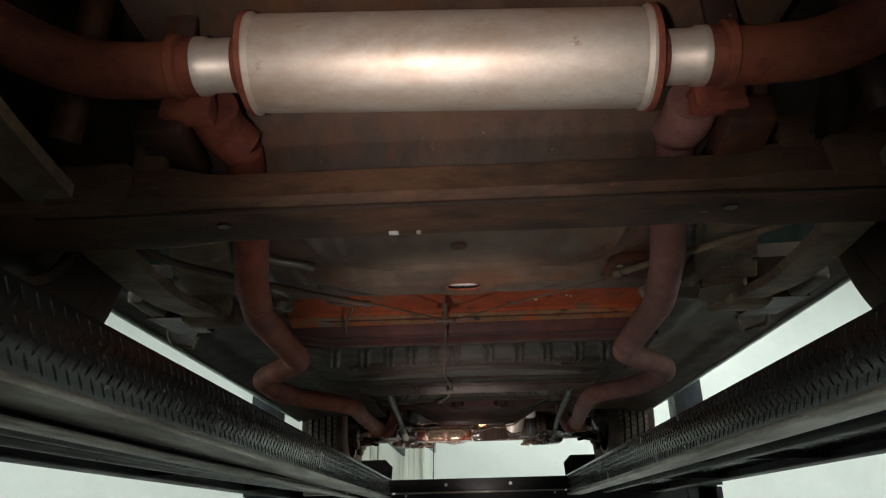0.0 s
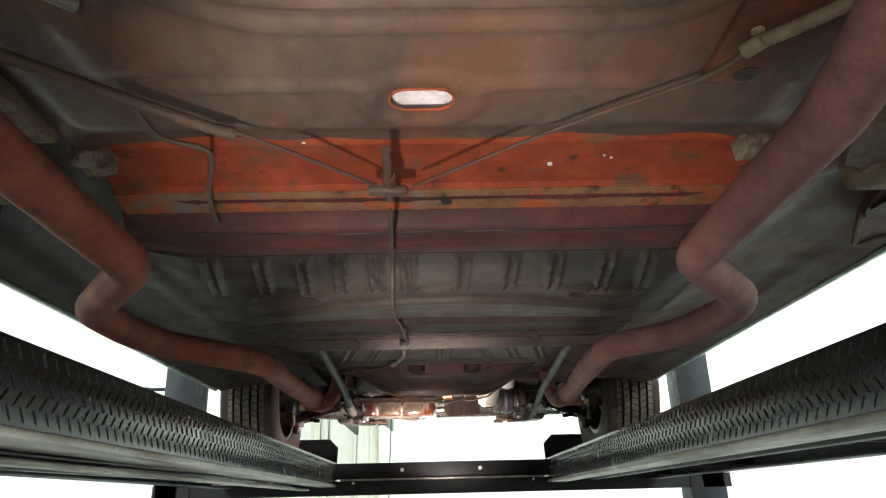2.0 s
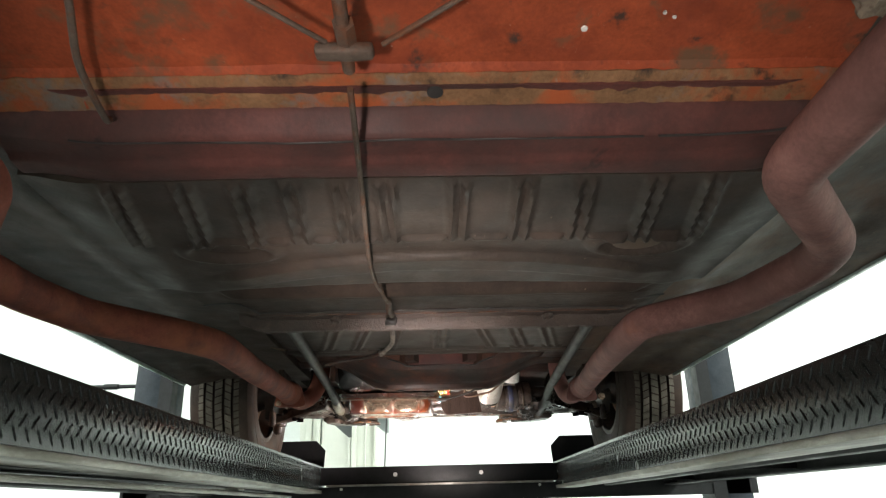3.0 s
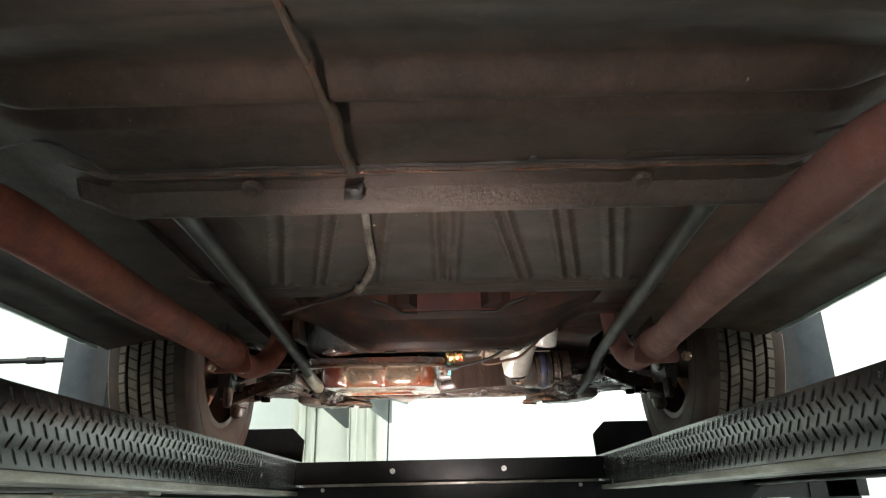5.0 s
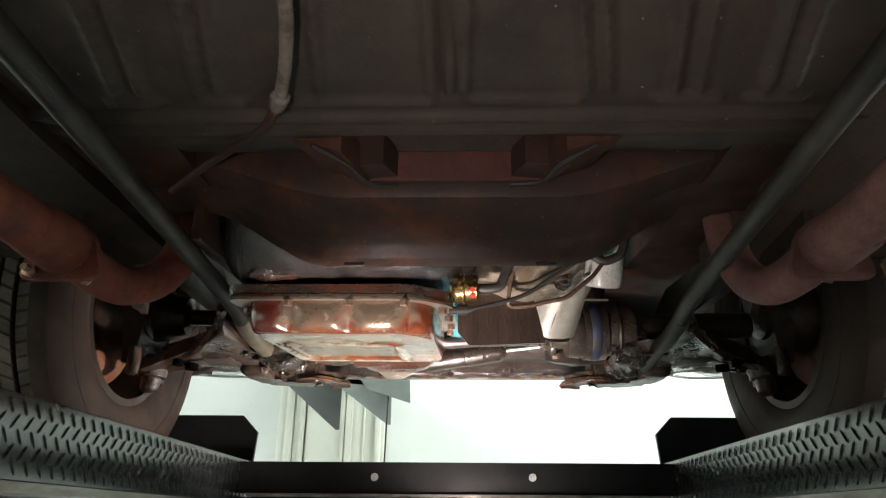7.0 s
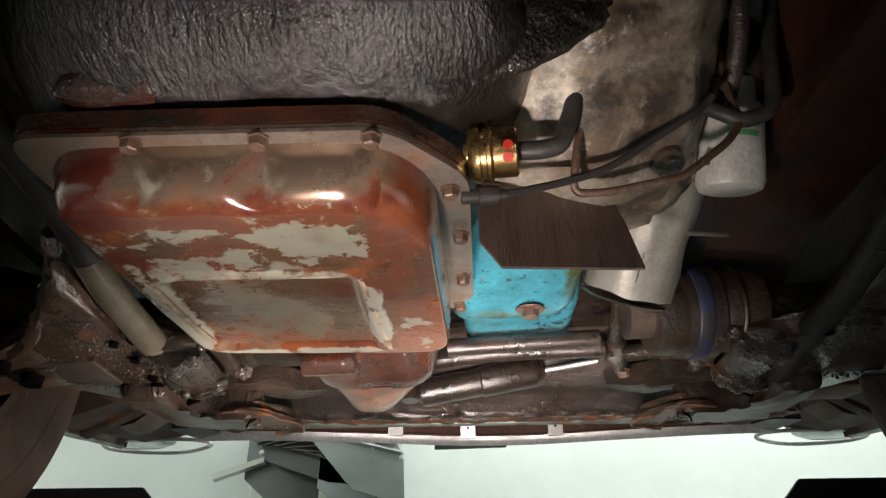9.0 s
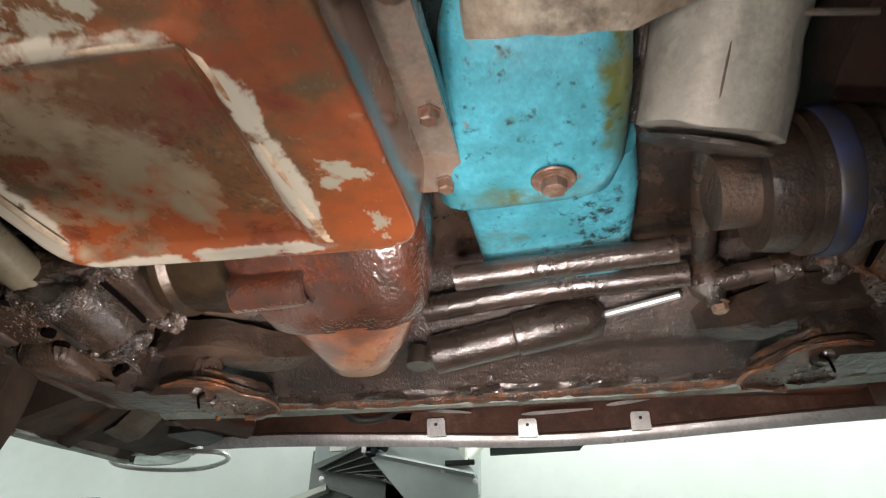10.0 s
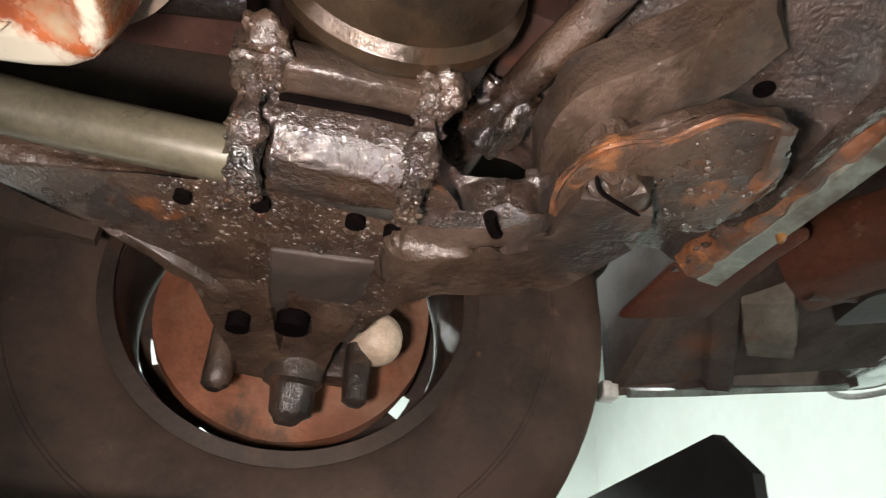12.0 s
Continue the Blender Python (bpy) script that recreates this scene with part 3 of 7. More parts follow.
def lumpy(bm, amount, scale, cuts=0, seed=0.0):
    """Caked or cast unevenness."""
    if cuts:
        bmesh.ops.subdivide_edges(bm, edges=bm.edges, cuts=cuts, use_grid_fill=True)
    bm.normal_update()
    moves = [(v, v.normal * amount * noise.fractal(v.co * scale + Vector((seed, seed, 0)), 0.8, 2.0, 3)) for v in bm.verts]
    for v, d in moves:
        v.co += d
    return bm


def smooth_step(a, b, t):
    t = min(1, max(0, (t - a) / (b - a)))
    return t * t * (3 - 2 * t)


def ridge(t, centre, half, soft):
    """1 on a band about centre, falling to 0 over soft."""
    return 1 - smooth_step(half, half + soft, abs(t - centre))


def rounded(outline, r, steps=4):
    """A closed outline with its corners rounded."""
    out = []
    k = len(outline)
    for i in range(k):
        a, b, c = (Vector((*outline[(i + d) % k], 0)) for d in (-1, 0, 1))
        p, q = b + (a - b).normalized() * min(r, 0.45 * (a - b).length), b + (c - b).normalized() * min(r, 0.45 * (c - b).length)
        for s in range(steps + 1):
            t = s / steps
            out.append(tuple((p * (1 - t) ** 2 + 2 * b * t * (1 - t) + q * t * t).xy))
    return out


def resampled(outline, count):
    """Points at even steps along a closed outline."""
    pts = [Vector((*p, 0)) for p in outline]
    pts.append(pts[0])
    marks = np.cumsum([0] + [(b - a).length for a, b in zip(pts, pts[1:])])
    out = []
    for d in np.linspace(0, marks[-1], count, endpoint=False):
        i = int(np.searchsorted(marks, d, "right")) - 1
        out.append(pts[i].lerp(pts[i + 1], (d - marks[i]) / max(1e-9, marks[i + 1] - marks[i])))
    return out


def crust(name, spots, mat, parent, seed, label=""):
    """Beads of grease and dirt: many small flattened lumps, one mesh."""
    rng = random.Random(seed)
    verts, faces = [], []
    for place, r, flat in spots:
        first = len(verts)
        wide = [r * (0.7 + 0.6 * rng.random()) for _ in range(6)]
        turn = rng.random() * 6.3
        for h, k in ((-0.62, 0.72), (0.1, 1.0), (0.8, 0.6)):
            for j in range(6):
                a = turn + math.pi * j / 3
                verts.append((place[0] + wide[j] * k * math.cos(a), place[1] + wide[j] * k * math.sin(a), place[2] + h * r * flat))
        verts.append((place[0], place[1], place[2] - r * flat))
        for lower in (0, 6):
            for j in range(6):
                faces.append((first + lower + j, first + lower + (j + 1) % 6, first + lower + 6 + (j + 1) % 6, first + lower + 6 + j))
        for j in range(6):
            faces.append((first + 18, first + (j + 1) % 6, first + j))
    me = bpy.data.meshes.new(name)
    me.from_pydata(verts, [], faces)
    me.materials.append(M[mat])
    me.polygons.foreach_set("use_smooth", [True] * len(me.polygons))
    ob = new(name, me)
    ob.parent = parent
    return tagged(ob, label=label, kind="stuff")


def settle(points, parts, rng, small, big, flat=0.55):
    """Beads dropped upwards on to the undersides of the parts, as far as they meet one."""
    trees = []
    for ob in parts:
        me = ob.data
        trees.append(BVHTree.FromPolygons([v.co for v in me.vertices], [tuple(p.vertices) for p in me.polygons]))
    spots = []
    for x, y in points:
        hits = [h[0] for h in (tree.ray_cast(Vector((x, y, 1.6)), Vector((0, 0, 1))) for tree in trees) if h[0] is not None and h[1].z < -0.35]
        if hits:
            low = min(hits, key=lambda h: h.z)
            spots.append((tuple(low), small + (big - small) * rng.random() ** 3, flat))
    return spots


# ---- the workshop ----
def structure(name, bm, mat, label="", sharp=30):
    return tagged(part(name, bm, mat, None, label, sharp), kind="structure")


# unseen floor and end wall are kept dark to cut bounce under the car
structure("floor", box(-5.5, 5.5, -6.6, 5.55, -0.1, 0.0), "concrete")
structure("ceiling", box(-5.5, 5.5, -6.6, 5.55, 4.0, 4.1), "wall")
structure("wall_north", box(-5.5, 5.5, 5.4, 5.55, 0.0, 4.0), "wall")
structure("wall_south", box(-5.5, 5.5, -6.6, -6.45, 0.0, 4.0), "heater_dark")
structure("wall_west", box(-5.65, -5.5, -6.6, 5.55, 0.0, 4.0), "wall")
structure("wall_east", box(5.5, 5.65, -6.6, 5.55, 0.0, 4.0), "wall")

# ivory door with its frame in the front wall
door = structure("door_1", box(-0.86, -0.42, 5.372, 5.4, 0.02, 2.6, 0.004), "wall_panel", "ivory painted metal door in the workshop's front wall")
for x0, x1, d in ((-1.02, -0.975, 0.03), (-0.975, -0.93, 0.045), (-0.93, -0.895, 0.03), (-0.895, -0.868, 0.05)):
    part("door_frame", box(x0, x1, 5.4 - d, 5.4, 0.0, 2.68, 0.006), "wall_panel", door)
for x0, x1, d in ((-0.66, -0.642, 0.045), (-0.636, -0.6, 0.05), (-0.54, -0.53, 0.036), (-0.47, -0.44, 0.05)):
    part("panel_rib", box(x0, x1, 5.4 - d, 5.4, 0.0, 2.6, 0.004), "wall_panel", door)
# long white panels high on the east wall
rail = structure("trim", box(5.42, 5.5, -3.0, 5.2, 2.98, 3.08, 0.01), "wall_panel", "pale horizontal rail along the workshop wall")
structure("trim", box(5.44, 5.5, -3.0, 5.2, 2.66, 2.74, 0.01), "wall_panel", "pale horizontal rail along the workshop wall")

# unit heater hanging from the ceiling by the front wall
heater = thing("unit_heater", (0, 0, 0), "grey sheet-metal unit heater with angled baffle plates, hung from ceiling", "heater")
part("body", box(-0.84, -0.29, 4.72, 5.2, 2.29, 2.95, 0.008), "heater", heater)
# louvred underside, seen as dark slats from below
bm = prism([(-0.83, 2.29), (-0.6, 2.375), (-0.5, 2.29), (-0.3, 2.1), (-0.52, 2.12), (-0.76, 2.2)], "y", 4.7, 4.712)
part("outlet_plate", bm, "heater_dark", heater, "dark louvred outlet plate")
for k in range(8):
    u = k / 7
    part("louvre", loft([[(-0.8 + 0.035 * k + 0.0, 4.66, 2.262 - 0.006 * k), (-0.6 + 0.032 * k, 4.66, 2.355 - 0.034 * k), (-0.6 + 0.032 * k, 4.7, 2.365 - 0.034 * k), (-0.8 + 0.035 * k, 4.7, 2.272 - 0.006 * k)], [(-0.8 + 0.035 * k, 4.66, 2.258 - 0.006 * k), (-0.6 + 0.032 * k, 4.66, 2.351 - 0.034 * k), (-0.6 + 0.032 * k, 4.7, 2.361 - 0.034 * k), (-0.8 + 0.035 * k, 4.7, 2.268 - 0.006 * k)]]), "heater_dark", heater)
flap = part("front_flap", prism([(-0.61, 2.36), (-0.3, 2.3), (-0.232, 2.21), (-0.225, 2.02), (-0.42, 2.08), (-0.5, 2.17), (-0.6, 2.28)], "y", 4.64, 4.652, 0.003), "heater", heater, "grey hinged front flap")
part("flap_fold", loft([[(x, 4.62, z), (x, 4.64, z - 0.006), (x, 4.64, z - 0.014), (x, 4.615, z - 0.008)] for x, z in ((-0.6, 2.3), (-0.48, 2.272), (-0.24, 2.214))]), "heater", flap)
part("flap_edge", loft([[(x - 0.02, 4.6, z), (x + 0.012, 4.6, z), (x + 0.012, 4.645, z), (x - 0.02, 4.645, z)] for x, z in ((-0.61, 2.362), (-0.605, 2.29))]), "filter_white", flap)
part("hinge_box", box(-0.615, -0.575, 4.6, 4.645, 2.285, 2.34, 0.006), "lift_blue", flap)
part("hinge_pin", tube([(-0.57, 4.62, 2.318), (-0.54, 4.6, 2.3)], 0.012, 10), "lift_black", flap)
part("latch", box(-0.34, -0.24, 4.62, 4.635, 2.242, 2.258, 0.003), "lift_black", flap)
part("corner_bar", box(-0.3, -0.275, 4.66, 4.72, 2.22, 2.6, 0.004), "wall_panel", heater)
part("arm", tube([(-0.29, 4.75, 2.3), (-0.22, 4.85, 2.42), (-0.14, 5.0, 2.75)], 0.02, 10), "wall_panel", heater)
part("wall_arm", prism([(-0.98, 2.16), (-0.78, 2.225), (-0.78, 2.205), (-0.97, 2.14)], "y", 4.72, 4.76), "wall_panel", heater)
for x, z in ((-0.348, 2.231), (-0.24, 2.19), (-0.77, 2.218)):
    part("screw", hex_bolt((x, 4.638, z), (0, -1, 0), 0.008), "bright", heater)
part("rating_label", box(-0.78, -0.72, 4.715, 4.719, 2.34, 2.4), "filter_white", heater, "small white label")
for x in (-0.78, -0.36):
    part("hanger", tube([(x, 4.9, 2.94), (x, 4.9, 4.0)], 0.006, 8), "bright", heater)
part("side_plate", prism([(-0.86, 2.36), (-0.86, 2.15), (-0.585, 1.915), (-0.565, 1.915), (-0.565, 2.36)], "y", 4.76, 4.768, 0.002), "heater_dark", heater, "dark sloping side plate")
part("side_plate", prism([(-0.56, 2.3), (-0.56, 2.1), (-0.335, 1.93), (-0.318, 1.93), (-0.318, 2.3)], "y", 4.7, 4.708, 0.002), "heater", heater, "grey sloping side plate")
part("cord", tube(curve_points([(-0.33, 4.66, 2.06), (-0.34, 4.7, 1.8), (-0.35, 4.72, 1.4), (-0.34, 4.75, 0.02)]), 0.004, 6), "wire", heater)

# housings for the assumed side lamps; the front one has none
for lx in (-3.9, 3.9):
    for ly in (-2.4, 1.8):
        lightbox = thing("ceiling_light", (lx, ly, 4), "assumed long white ceiling light fitting, unseen", "ceiling light", "workshop lights")
        part("housing", box(lx - 0.18, lx + 0.18, ly - 1.12, ly + 1.12, 3.965, 4.0, 0.005), "wall", lightbox)

# ---- the four-post lift ----
RW_Z0, RW_Z1, TRACK_Z = 1.545, 1.642, 1.578
lift = thing("vehicle_lift", (0, 0, 0), "black steel vehicle lift with checker-plate runways, raised", "vehicle lift")


def runway(side):
    """A runway; side -1 or 1. The inner edge faces the gap under the car."""
    inner = -0.487 if side < 0 else 0.475
    outer = inner + side * 0.5

    def span(a, b):
        return min(a, b), max(a, b)

    top = part("runway", box(*span(inner + side * 0.006, outer - side * 0.006), -2.1, 3.2, TRACK_Z - 0.006, TRACK_Z), "lift_plate", lift, "black checker-plate runway")
    part("inner_side", box(*span(inner, inner + side * 0.006), -2.1, 3.2, RW_Z0 + 0.004, RW_Z1, 0.0015), "lift_plate", top)
    part("outer_side", box(*span(outer, outer - side * 0.006), -2.1, 3.2, RW_Z0, TRACK_Z + 0.02), "lift_black", top)
    part("bottom_flange", box(*span(inner - side * 0.004, inner + side * 0.075), -2.1, 3.2, RW_Z0 - 0.008, RW_Z0 + 0.004, 0.002), "lift_edge", top, "worn bare steel bottom flange")
    part("outer_flange", box(*span(outer, outer - side * 0.06), -2.1, 3.2, RW_Z0 - 0.006, RW_Z0, 0.002), "lift_black", top)
    part("stiffener", box(*span(inner + side * 0.17, inner + side * 0.2), -2.1, 3.0, RW_Z0 - 0.004, TRACK_Z - 0.006, 0.003), "lift_black", top)
    for y in (-1.5, -0.6, 0.3, 1.2, 2.1, 2.9):
        part("rib", box(*span(inner + side * 0.006, outer - side * 0.006), y, y + 0.008, RW_Z0 + 0.008, TRACK_Z - 0.006), "lift_black", top)
    bm = bmesh.new()
    rows = 5
    for k in range(int(5.2 / 0.026)):
        for r in range(rows):
            y = -2.05 + 0.026 * k + (0.013 if r % 2 else 0)
            z = RW_Z0 + 0.01 + (RW_Z1 - RW_Z0 - 0.016) * (r + 0.5) / rows
            a = radians(54 if r % 2 else -54)
            c, s = math.cos(a), math.sin(a)
            ring = []
            for u, v in ((-0.0112, 0), (-0.006, -0.0017), (0.006, -0.0017), (0.0112, 0), (0.006, 0.0017), (-0.006, 0.0017)):
                ring.append(bm.verts.new((inner - side * 0.0003, y + u * c - v * s, z + u * s + v * c)))
            ridge_a = bm.verts.new((inner - side * 0.0015, y - 0.007 * c, z - 0.007 * s))
            ridge_b = bm.verts.new((inner - side * 0.0015, y + 0.007 * c, z + 0.007 * s))
            for q in ((0, 1, ridge_a), (1, 2, ridge_b, ridge_a), (2, 3, ridge_b), (3, 4, ridge_b), (4, 5, ridge_a, ridge_b), (5, 0, ridge_a)):
                bm.faces.new([ring[i] if isinstance(i, int) else i for i in q])
    part("checker_tread", bm, "lift_plate", top, kind="stuff")
    stop = [(inner + side * 0.007, TRACK_Z), (inner + side * 0.007, 1.64), (inner + side * 0.002, 1.713), (inner + side * 0.042, 1.753), (outer, 1.753), (outer, TRACK_Z)]
    part("wheel_stop", prism(stop, "y", 3.19, 3.2), "lift_black", lift, "black chamfered wheel stop plate")
    return top


left_runway, right_runway = runway(-1), runway(1)

# hoses and rods under the left runway
for k, (x, z, r) in enumerate(((-0.57, 1.548, 0.007), (-0.6, 1.54, 0.008), (-0.635, 1.535, 0.009), (-0.665, 1.545, 0.007), (-0.72, 1.54, 0.012))):
    part("hose", tube(curve_points([(x, -2.0, z), (x - 0.004, 0.0, z - 0.006), (x, 1.2, z), (x + 0.02, 2.2, z + 0.01)], 8), r, 10), "hose", left_runway)
part("cable_bar", box(-0.76, -0.575, 2.2, 2.26, 1.53, 1.56, 0.004), "lift_edge", left_runway)
part("edge_steel", box(-0.6, -0.565, -2.1, 2.9, 1.52, 1.528, 0.002), "lift_edge", left_runway, "bare steel strip under the runway")

# front crossbeam; its holes are white discs standing in for lit wall behind
crossbeam = part("crossbeam", box(-1.3, 1.3, 3.08, 3.088, 1.568, 1.636, 0.001), "lift_black", lift, "black front crossbeam with bolt holes", 30)
part("top_flange", box(-1.3, 1.3, 3.088, 3.19, 1.63, 1.636, 0.001), "lift_black", crossbeam)
part("lower_lip", box(-0.46, 0.455, 3.05, 3.19, 1.561, 1.568, 0.001), "lift_edge", crossbeam)
part("lower_web", box(-1.3, 1.3, 3.1, 3.108, 1.5, 1.561), "lift_black", crossbeam)
for x, z, r in ((-0.184, 1.604, 0.0085), (0.166, 1.605, 0.0085)):
    part("bolt_hole_disc", lathe([(0, r), (0.001, r)], (x, 3.0795, z), (0, -1, 0), 20), "white_liner", crossbeam, "white disc painted in for a hole with lit wall behind")
for x, z, r in ((-0.405, 1.552, 0.006), (0.405, 1.552, 0.006)):
    part("bolt_hole_disc", lathe([(0, r), (0.001, r)], (x, 3.0995, z), (0, -1, 0), 20), "white_liner", crossbeam, "white disc painted in for a hole with lit wall behind")
for x0, x1 in ((-1.30, -1.14), (1.12, 1.28)):
    post = part("post", box(x0, x1, 3.1, 3.26, 0.0, 2.5, 0.012), "lift_blue", lift, "dark blue-grey lift post")
    inside = (x1 - 0.05, x1 + 0.004) if x0 < 0 else (x0 - 0.004, x0 + 0.05)
    part("slot", box(*inside, 3.095, 3.16, 0.02, 2.48), "lift_black", post)
    part("base_plate", box(x0 - 0.08, x1 + 0.08, 3.02, 3.34, 0.0, 0.015), "lift_black", post)
part("lock_rod", tube([(-1.75, 3.17, 2.0), (-1.42, 3.17, 2.0), (-1.28, 3.17, 2.0)], 0.009, 10), "lift_black", lift)
part("rod_collar", tube([(-1.46, 3.17, 2.0), (-1.4, 3.17, 2.0)], 0.013, 10), "lift_black", lift)

# ---- the car ----
CX = -0.02
car = thing("car", (0, 0, 0), "old front-wheel-drive coupe in pale green, rusty underneath, raised on a lift", "car")

# body shell; its unseen upper panels are plain and keep light out from above
SILL_L, SILL_R = -0.85, 0.79


def arch(y0, y1, wheel_y, top=2.28):
    """Side outline of a fender in (y, z) with the wheel opening cut out."""
    pts = [(y0, 1.98), (y0, 2.5), (y1, 2.5), (y1, 2.02)]
    cut = [(wheel_y + 0.42 * math.cos(a), 2.0 + 0.38 * math.sin(a)) for a in np.linspace(0.05, math.pi - 0.05, 15)]
    return pts + cut


for side, x0, x1 in ((-1, SILL_L - 0.1, SILL_L - 0.07), (1, SILL_R + 0.07, SILL_R + 0.1)):
    part("front_fender", prism(arch(2.4, 3.62, 2.85), "x", x0, x1), "seafoam", car, sharp=60)
    part("rear_quarter", prism(arch(-2.0, 0.46, 0.0), "x", x0, x1), "seafoam", car, sharp=60)
    inner = (x1 + 0.002, x1 + 0.006) if side < 0 else (x0 - 0.006, x0 - 0.002)
    part("fender_liner", prism(arch(2.402, 3.618, 2.85), "x", *inner), "undercoat", car, sharp=60)
    part("fender_liner", prism(arch(-1.998, 0.458, 0.0), "x", *inner), "undercoat", car, sharp=60)
    part("door", box(x0, x1, 0.46, 2.4, 1.985, 2.5), "seafoam", car)
    xi = SILL_L if side < 0 else SILL_R
    out = [(xi, 1.872), (xi + side * 0.015, 1.876), (xi + side * 0.05, 1.9), (xi + side * 0.09, 1.945), (xi + side * 0.1, 1.985), (xi - side * 0.01, 1.985)]
    part("rocker_panel", prism(out, "y", 0.44, 2.46, 0.004), "seafoam", car, "pale rocker panel with dusty lower edge")
part("bonnet", box(SILL_L - 0.08, SILL_R + 0.08, 2.3, 3.62, 2.46, 2.5, 0.02), "seafoam", car)
part("boot_lid", box(SILL_L - 0.08, SILL_R + 0.08, -2.0, -0.2, 2.46, 2.5, 0.02), "seafoam", car)
roof = [[(CX + x, y, z) for x, z in ((-0.85, 2.48), (-0.85 + 0.2 * k, 2.48 + 0.42 * k), (0.85 - 0.2 * k, 2.48 + 0.42 * k), (0.85, 2.48))] for y, k in ((-0.6, 0.02), (0.3, 0.95), (1.2, 1.0), (2.3, 0.02))]
part("roof", loft(roof), "seafoam", car)
part("tail_panel", box(SILL_L - 0.07, SILL_R + 0.07, -2.03, -2.0, 1.95, 2.48), "seafoam", car)


def bumps(x, y, amp=0.0015, scale=7.0):
    return amp * noise.fractal(Vector((x * scale, y * scale, 0.3)), 0.8, 2.0, 3)


# rear floor, from behind the muffler to the red crossmember
def rear_low(x, y):
    """Trunk floor with a shallow bowl, its flat flange, then the floor with short ribs that rises to the crossmember."""
    z = 1.872 + 0.15 * (1 - smooth_step(-0.06, 0.05, y))
    off = abs(x + 0.04)
    qx, qy = abs(x + 0.015) - 0.128, y - 0.185
    d = math.hypot(max(qx, 0.0), max(qy, 0.0)) + min(max(qx, qy), 0.0) - 0.1
    bowl = 1.823 - 0.006 * ridge(d, -0.003, 0.003, 0.007) + 0.017 * smooth_step(0.004, 0.011, d) - 0.005 * ridge(d, 0.048, 0.004, 0.009) + 0.004 * smooth_step(0.058, 0.068, d)
    bowl += 0.04 * smooth_step(0.49, 0.59, y)
    w = smooth_step(-0.01, 0.06, y) * (1 - smooth_step(0.36, 0.42, off))
    z = z * (1 - w) + bowl * w
    z -= 0.006 * ridge(y, 0.427, 0.004, 0.008) * (ridge(x, -0.19, 0.085, 0.015) + ridge(x, 0.1, 0.08, 0.015))
    z -= 0.006 * ridge(math.hypot((x + 0.042) * 0.75, y - 0.452), 0.042, 0.004, 0.01)
    z -= 0.01 * ridge(x, -0.3, 0.03, 0.03) * ridge(y, 0.36, 0.02, 0.03)
    return z + bumps(x, y, 0.0025)


def slot_hole(x, y):
    d = max(abs(x + 0.042) - 0.0145, 0)
    return math.hypot(d, y - 0.452) > 0.0175


rear_floor = part("rear_floor_pan", field(-0.46, 0.4, -0.62, 0.6, 0.006, rear_low, 0.03, keep=slot_hole), "floor_rust", car, "rust-stained pressed rear floor pan", 60)
part("sound_liner", box(-0.11, 0.03, 0.4, 0.5, 1.852, 1.862, 0.002), "white_liner", rear_floor, "white liner seen through an oblong hole")
part("slot_rim", tube([Vector((-0.042 + sx * (0.0145 + 0.0185 * math.cos(a)), 0.452 + 0.0185 * math.sin(a), rear_low(-0.042, 0.475) - 0.0005)) for sx, a in [(1, a) for a in np.linspace(-math.pi / 2, math.pi / 2, 9)] + [(-1, math.pi - a) for a in np.linspace(math.pi / 2, 3 * math.pi / 2, 9)] + [(1, -math.pi / 2)]], 0.0016, 6), "oxide", rear_floor)
part("drain_plug", lathe([(0, 0.013), (0.003, 0.013), (0.0035, 0.009), (0.001, 0.004)], (-0.047, 0.186, 1.8225), (0, 0, -1), 18), "cable", rear_floor)
part("floor_clip", tube([(0.074, 0.279, 1.838), (0.075, 0.292, 1.829), (0.076, 0.303, 1.838)], 0.005, 8), "cream", rear_floor)
part("floor_patch", lumpy(box(0.225, 0.325, 0.3, 0.415, 1.832, 1.846, 0.004), 0.002, 40, 2), "patch_rust", rear_floor, "rust-red patch of bare sheet")
part("drain_hole", lathe([(0, 0.011), (0.002, 0.011)], (0.262, 0.398, 1.8325), (0, 0, -1), 14), "wire", rear_floor)
part("drain_hole", lathe([(0, 0.006), (0.002, 0.006)], (0.245, 0.335, 1.8325), (0, 0, -1), 12), "cream", rear_floor)


# floor ahead of the red crossmember
def maroon_low(x, y):
    z = 1.855 - 0.027 * smooth_step(0.735, 0.768, y) - 0.008 * smooth_step(0.76, 0.83, y) + 0.004 * smooth_step(0.766, 0.77, y) - 0.004 * ridge(y, 0.762, 0.002, 0.004) - 0.004 * ridge(y, 0.822, 0.012, 0.01) + 0.012 * smooth_step(0.34, 0.44, abs(x + 0.02))
    return z + bumps(x, y, 0.0015)


part("floor_step", field(-0.47, 0.42, 0.714, 0.84, 0.004, maroon_low, 0.03), "maroon", car, "maroon-primed floor step", 60)
part("floor_seam", tube([(x, 0.7645 + 0.0015 * math.sin(31 * x) - 0.1 * max(0.0, abs(x + 0.01) - 0.27), maroon_low(x, 0.763) - 0.0006) for x in np.linspace(-0.38, 0.2, 50)], 0.0013, 6, wobble=0.5), "wire", car, "dark open seam across the floor")
part("floor_seam", tube([(x, 0.7635 - 0.12 * max(0.0, x - 0.27), maroon_low(x, 0.763) - 0.0006) for x in np.linspace(0.215, 0.36, 20)], 0.0013, 6, wobble=0.5), "wire", car, "dark open seam across the floor")
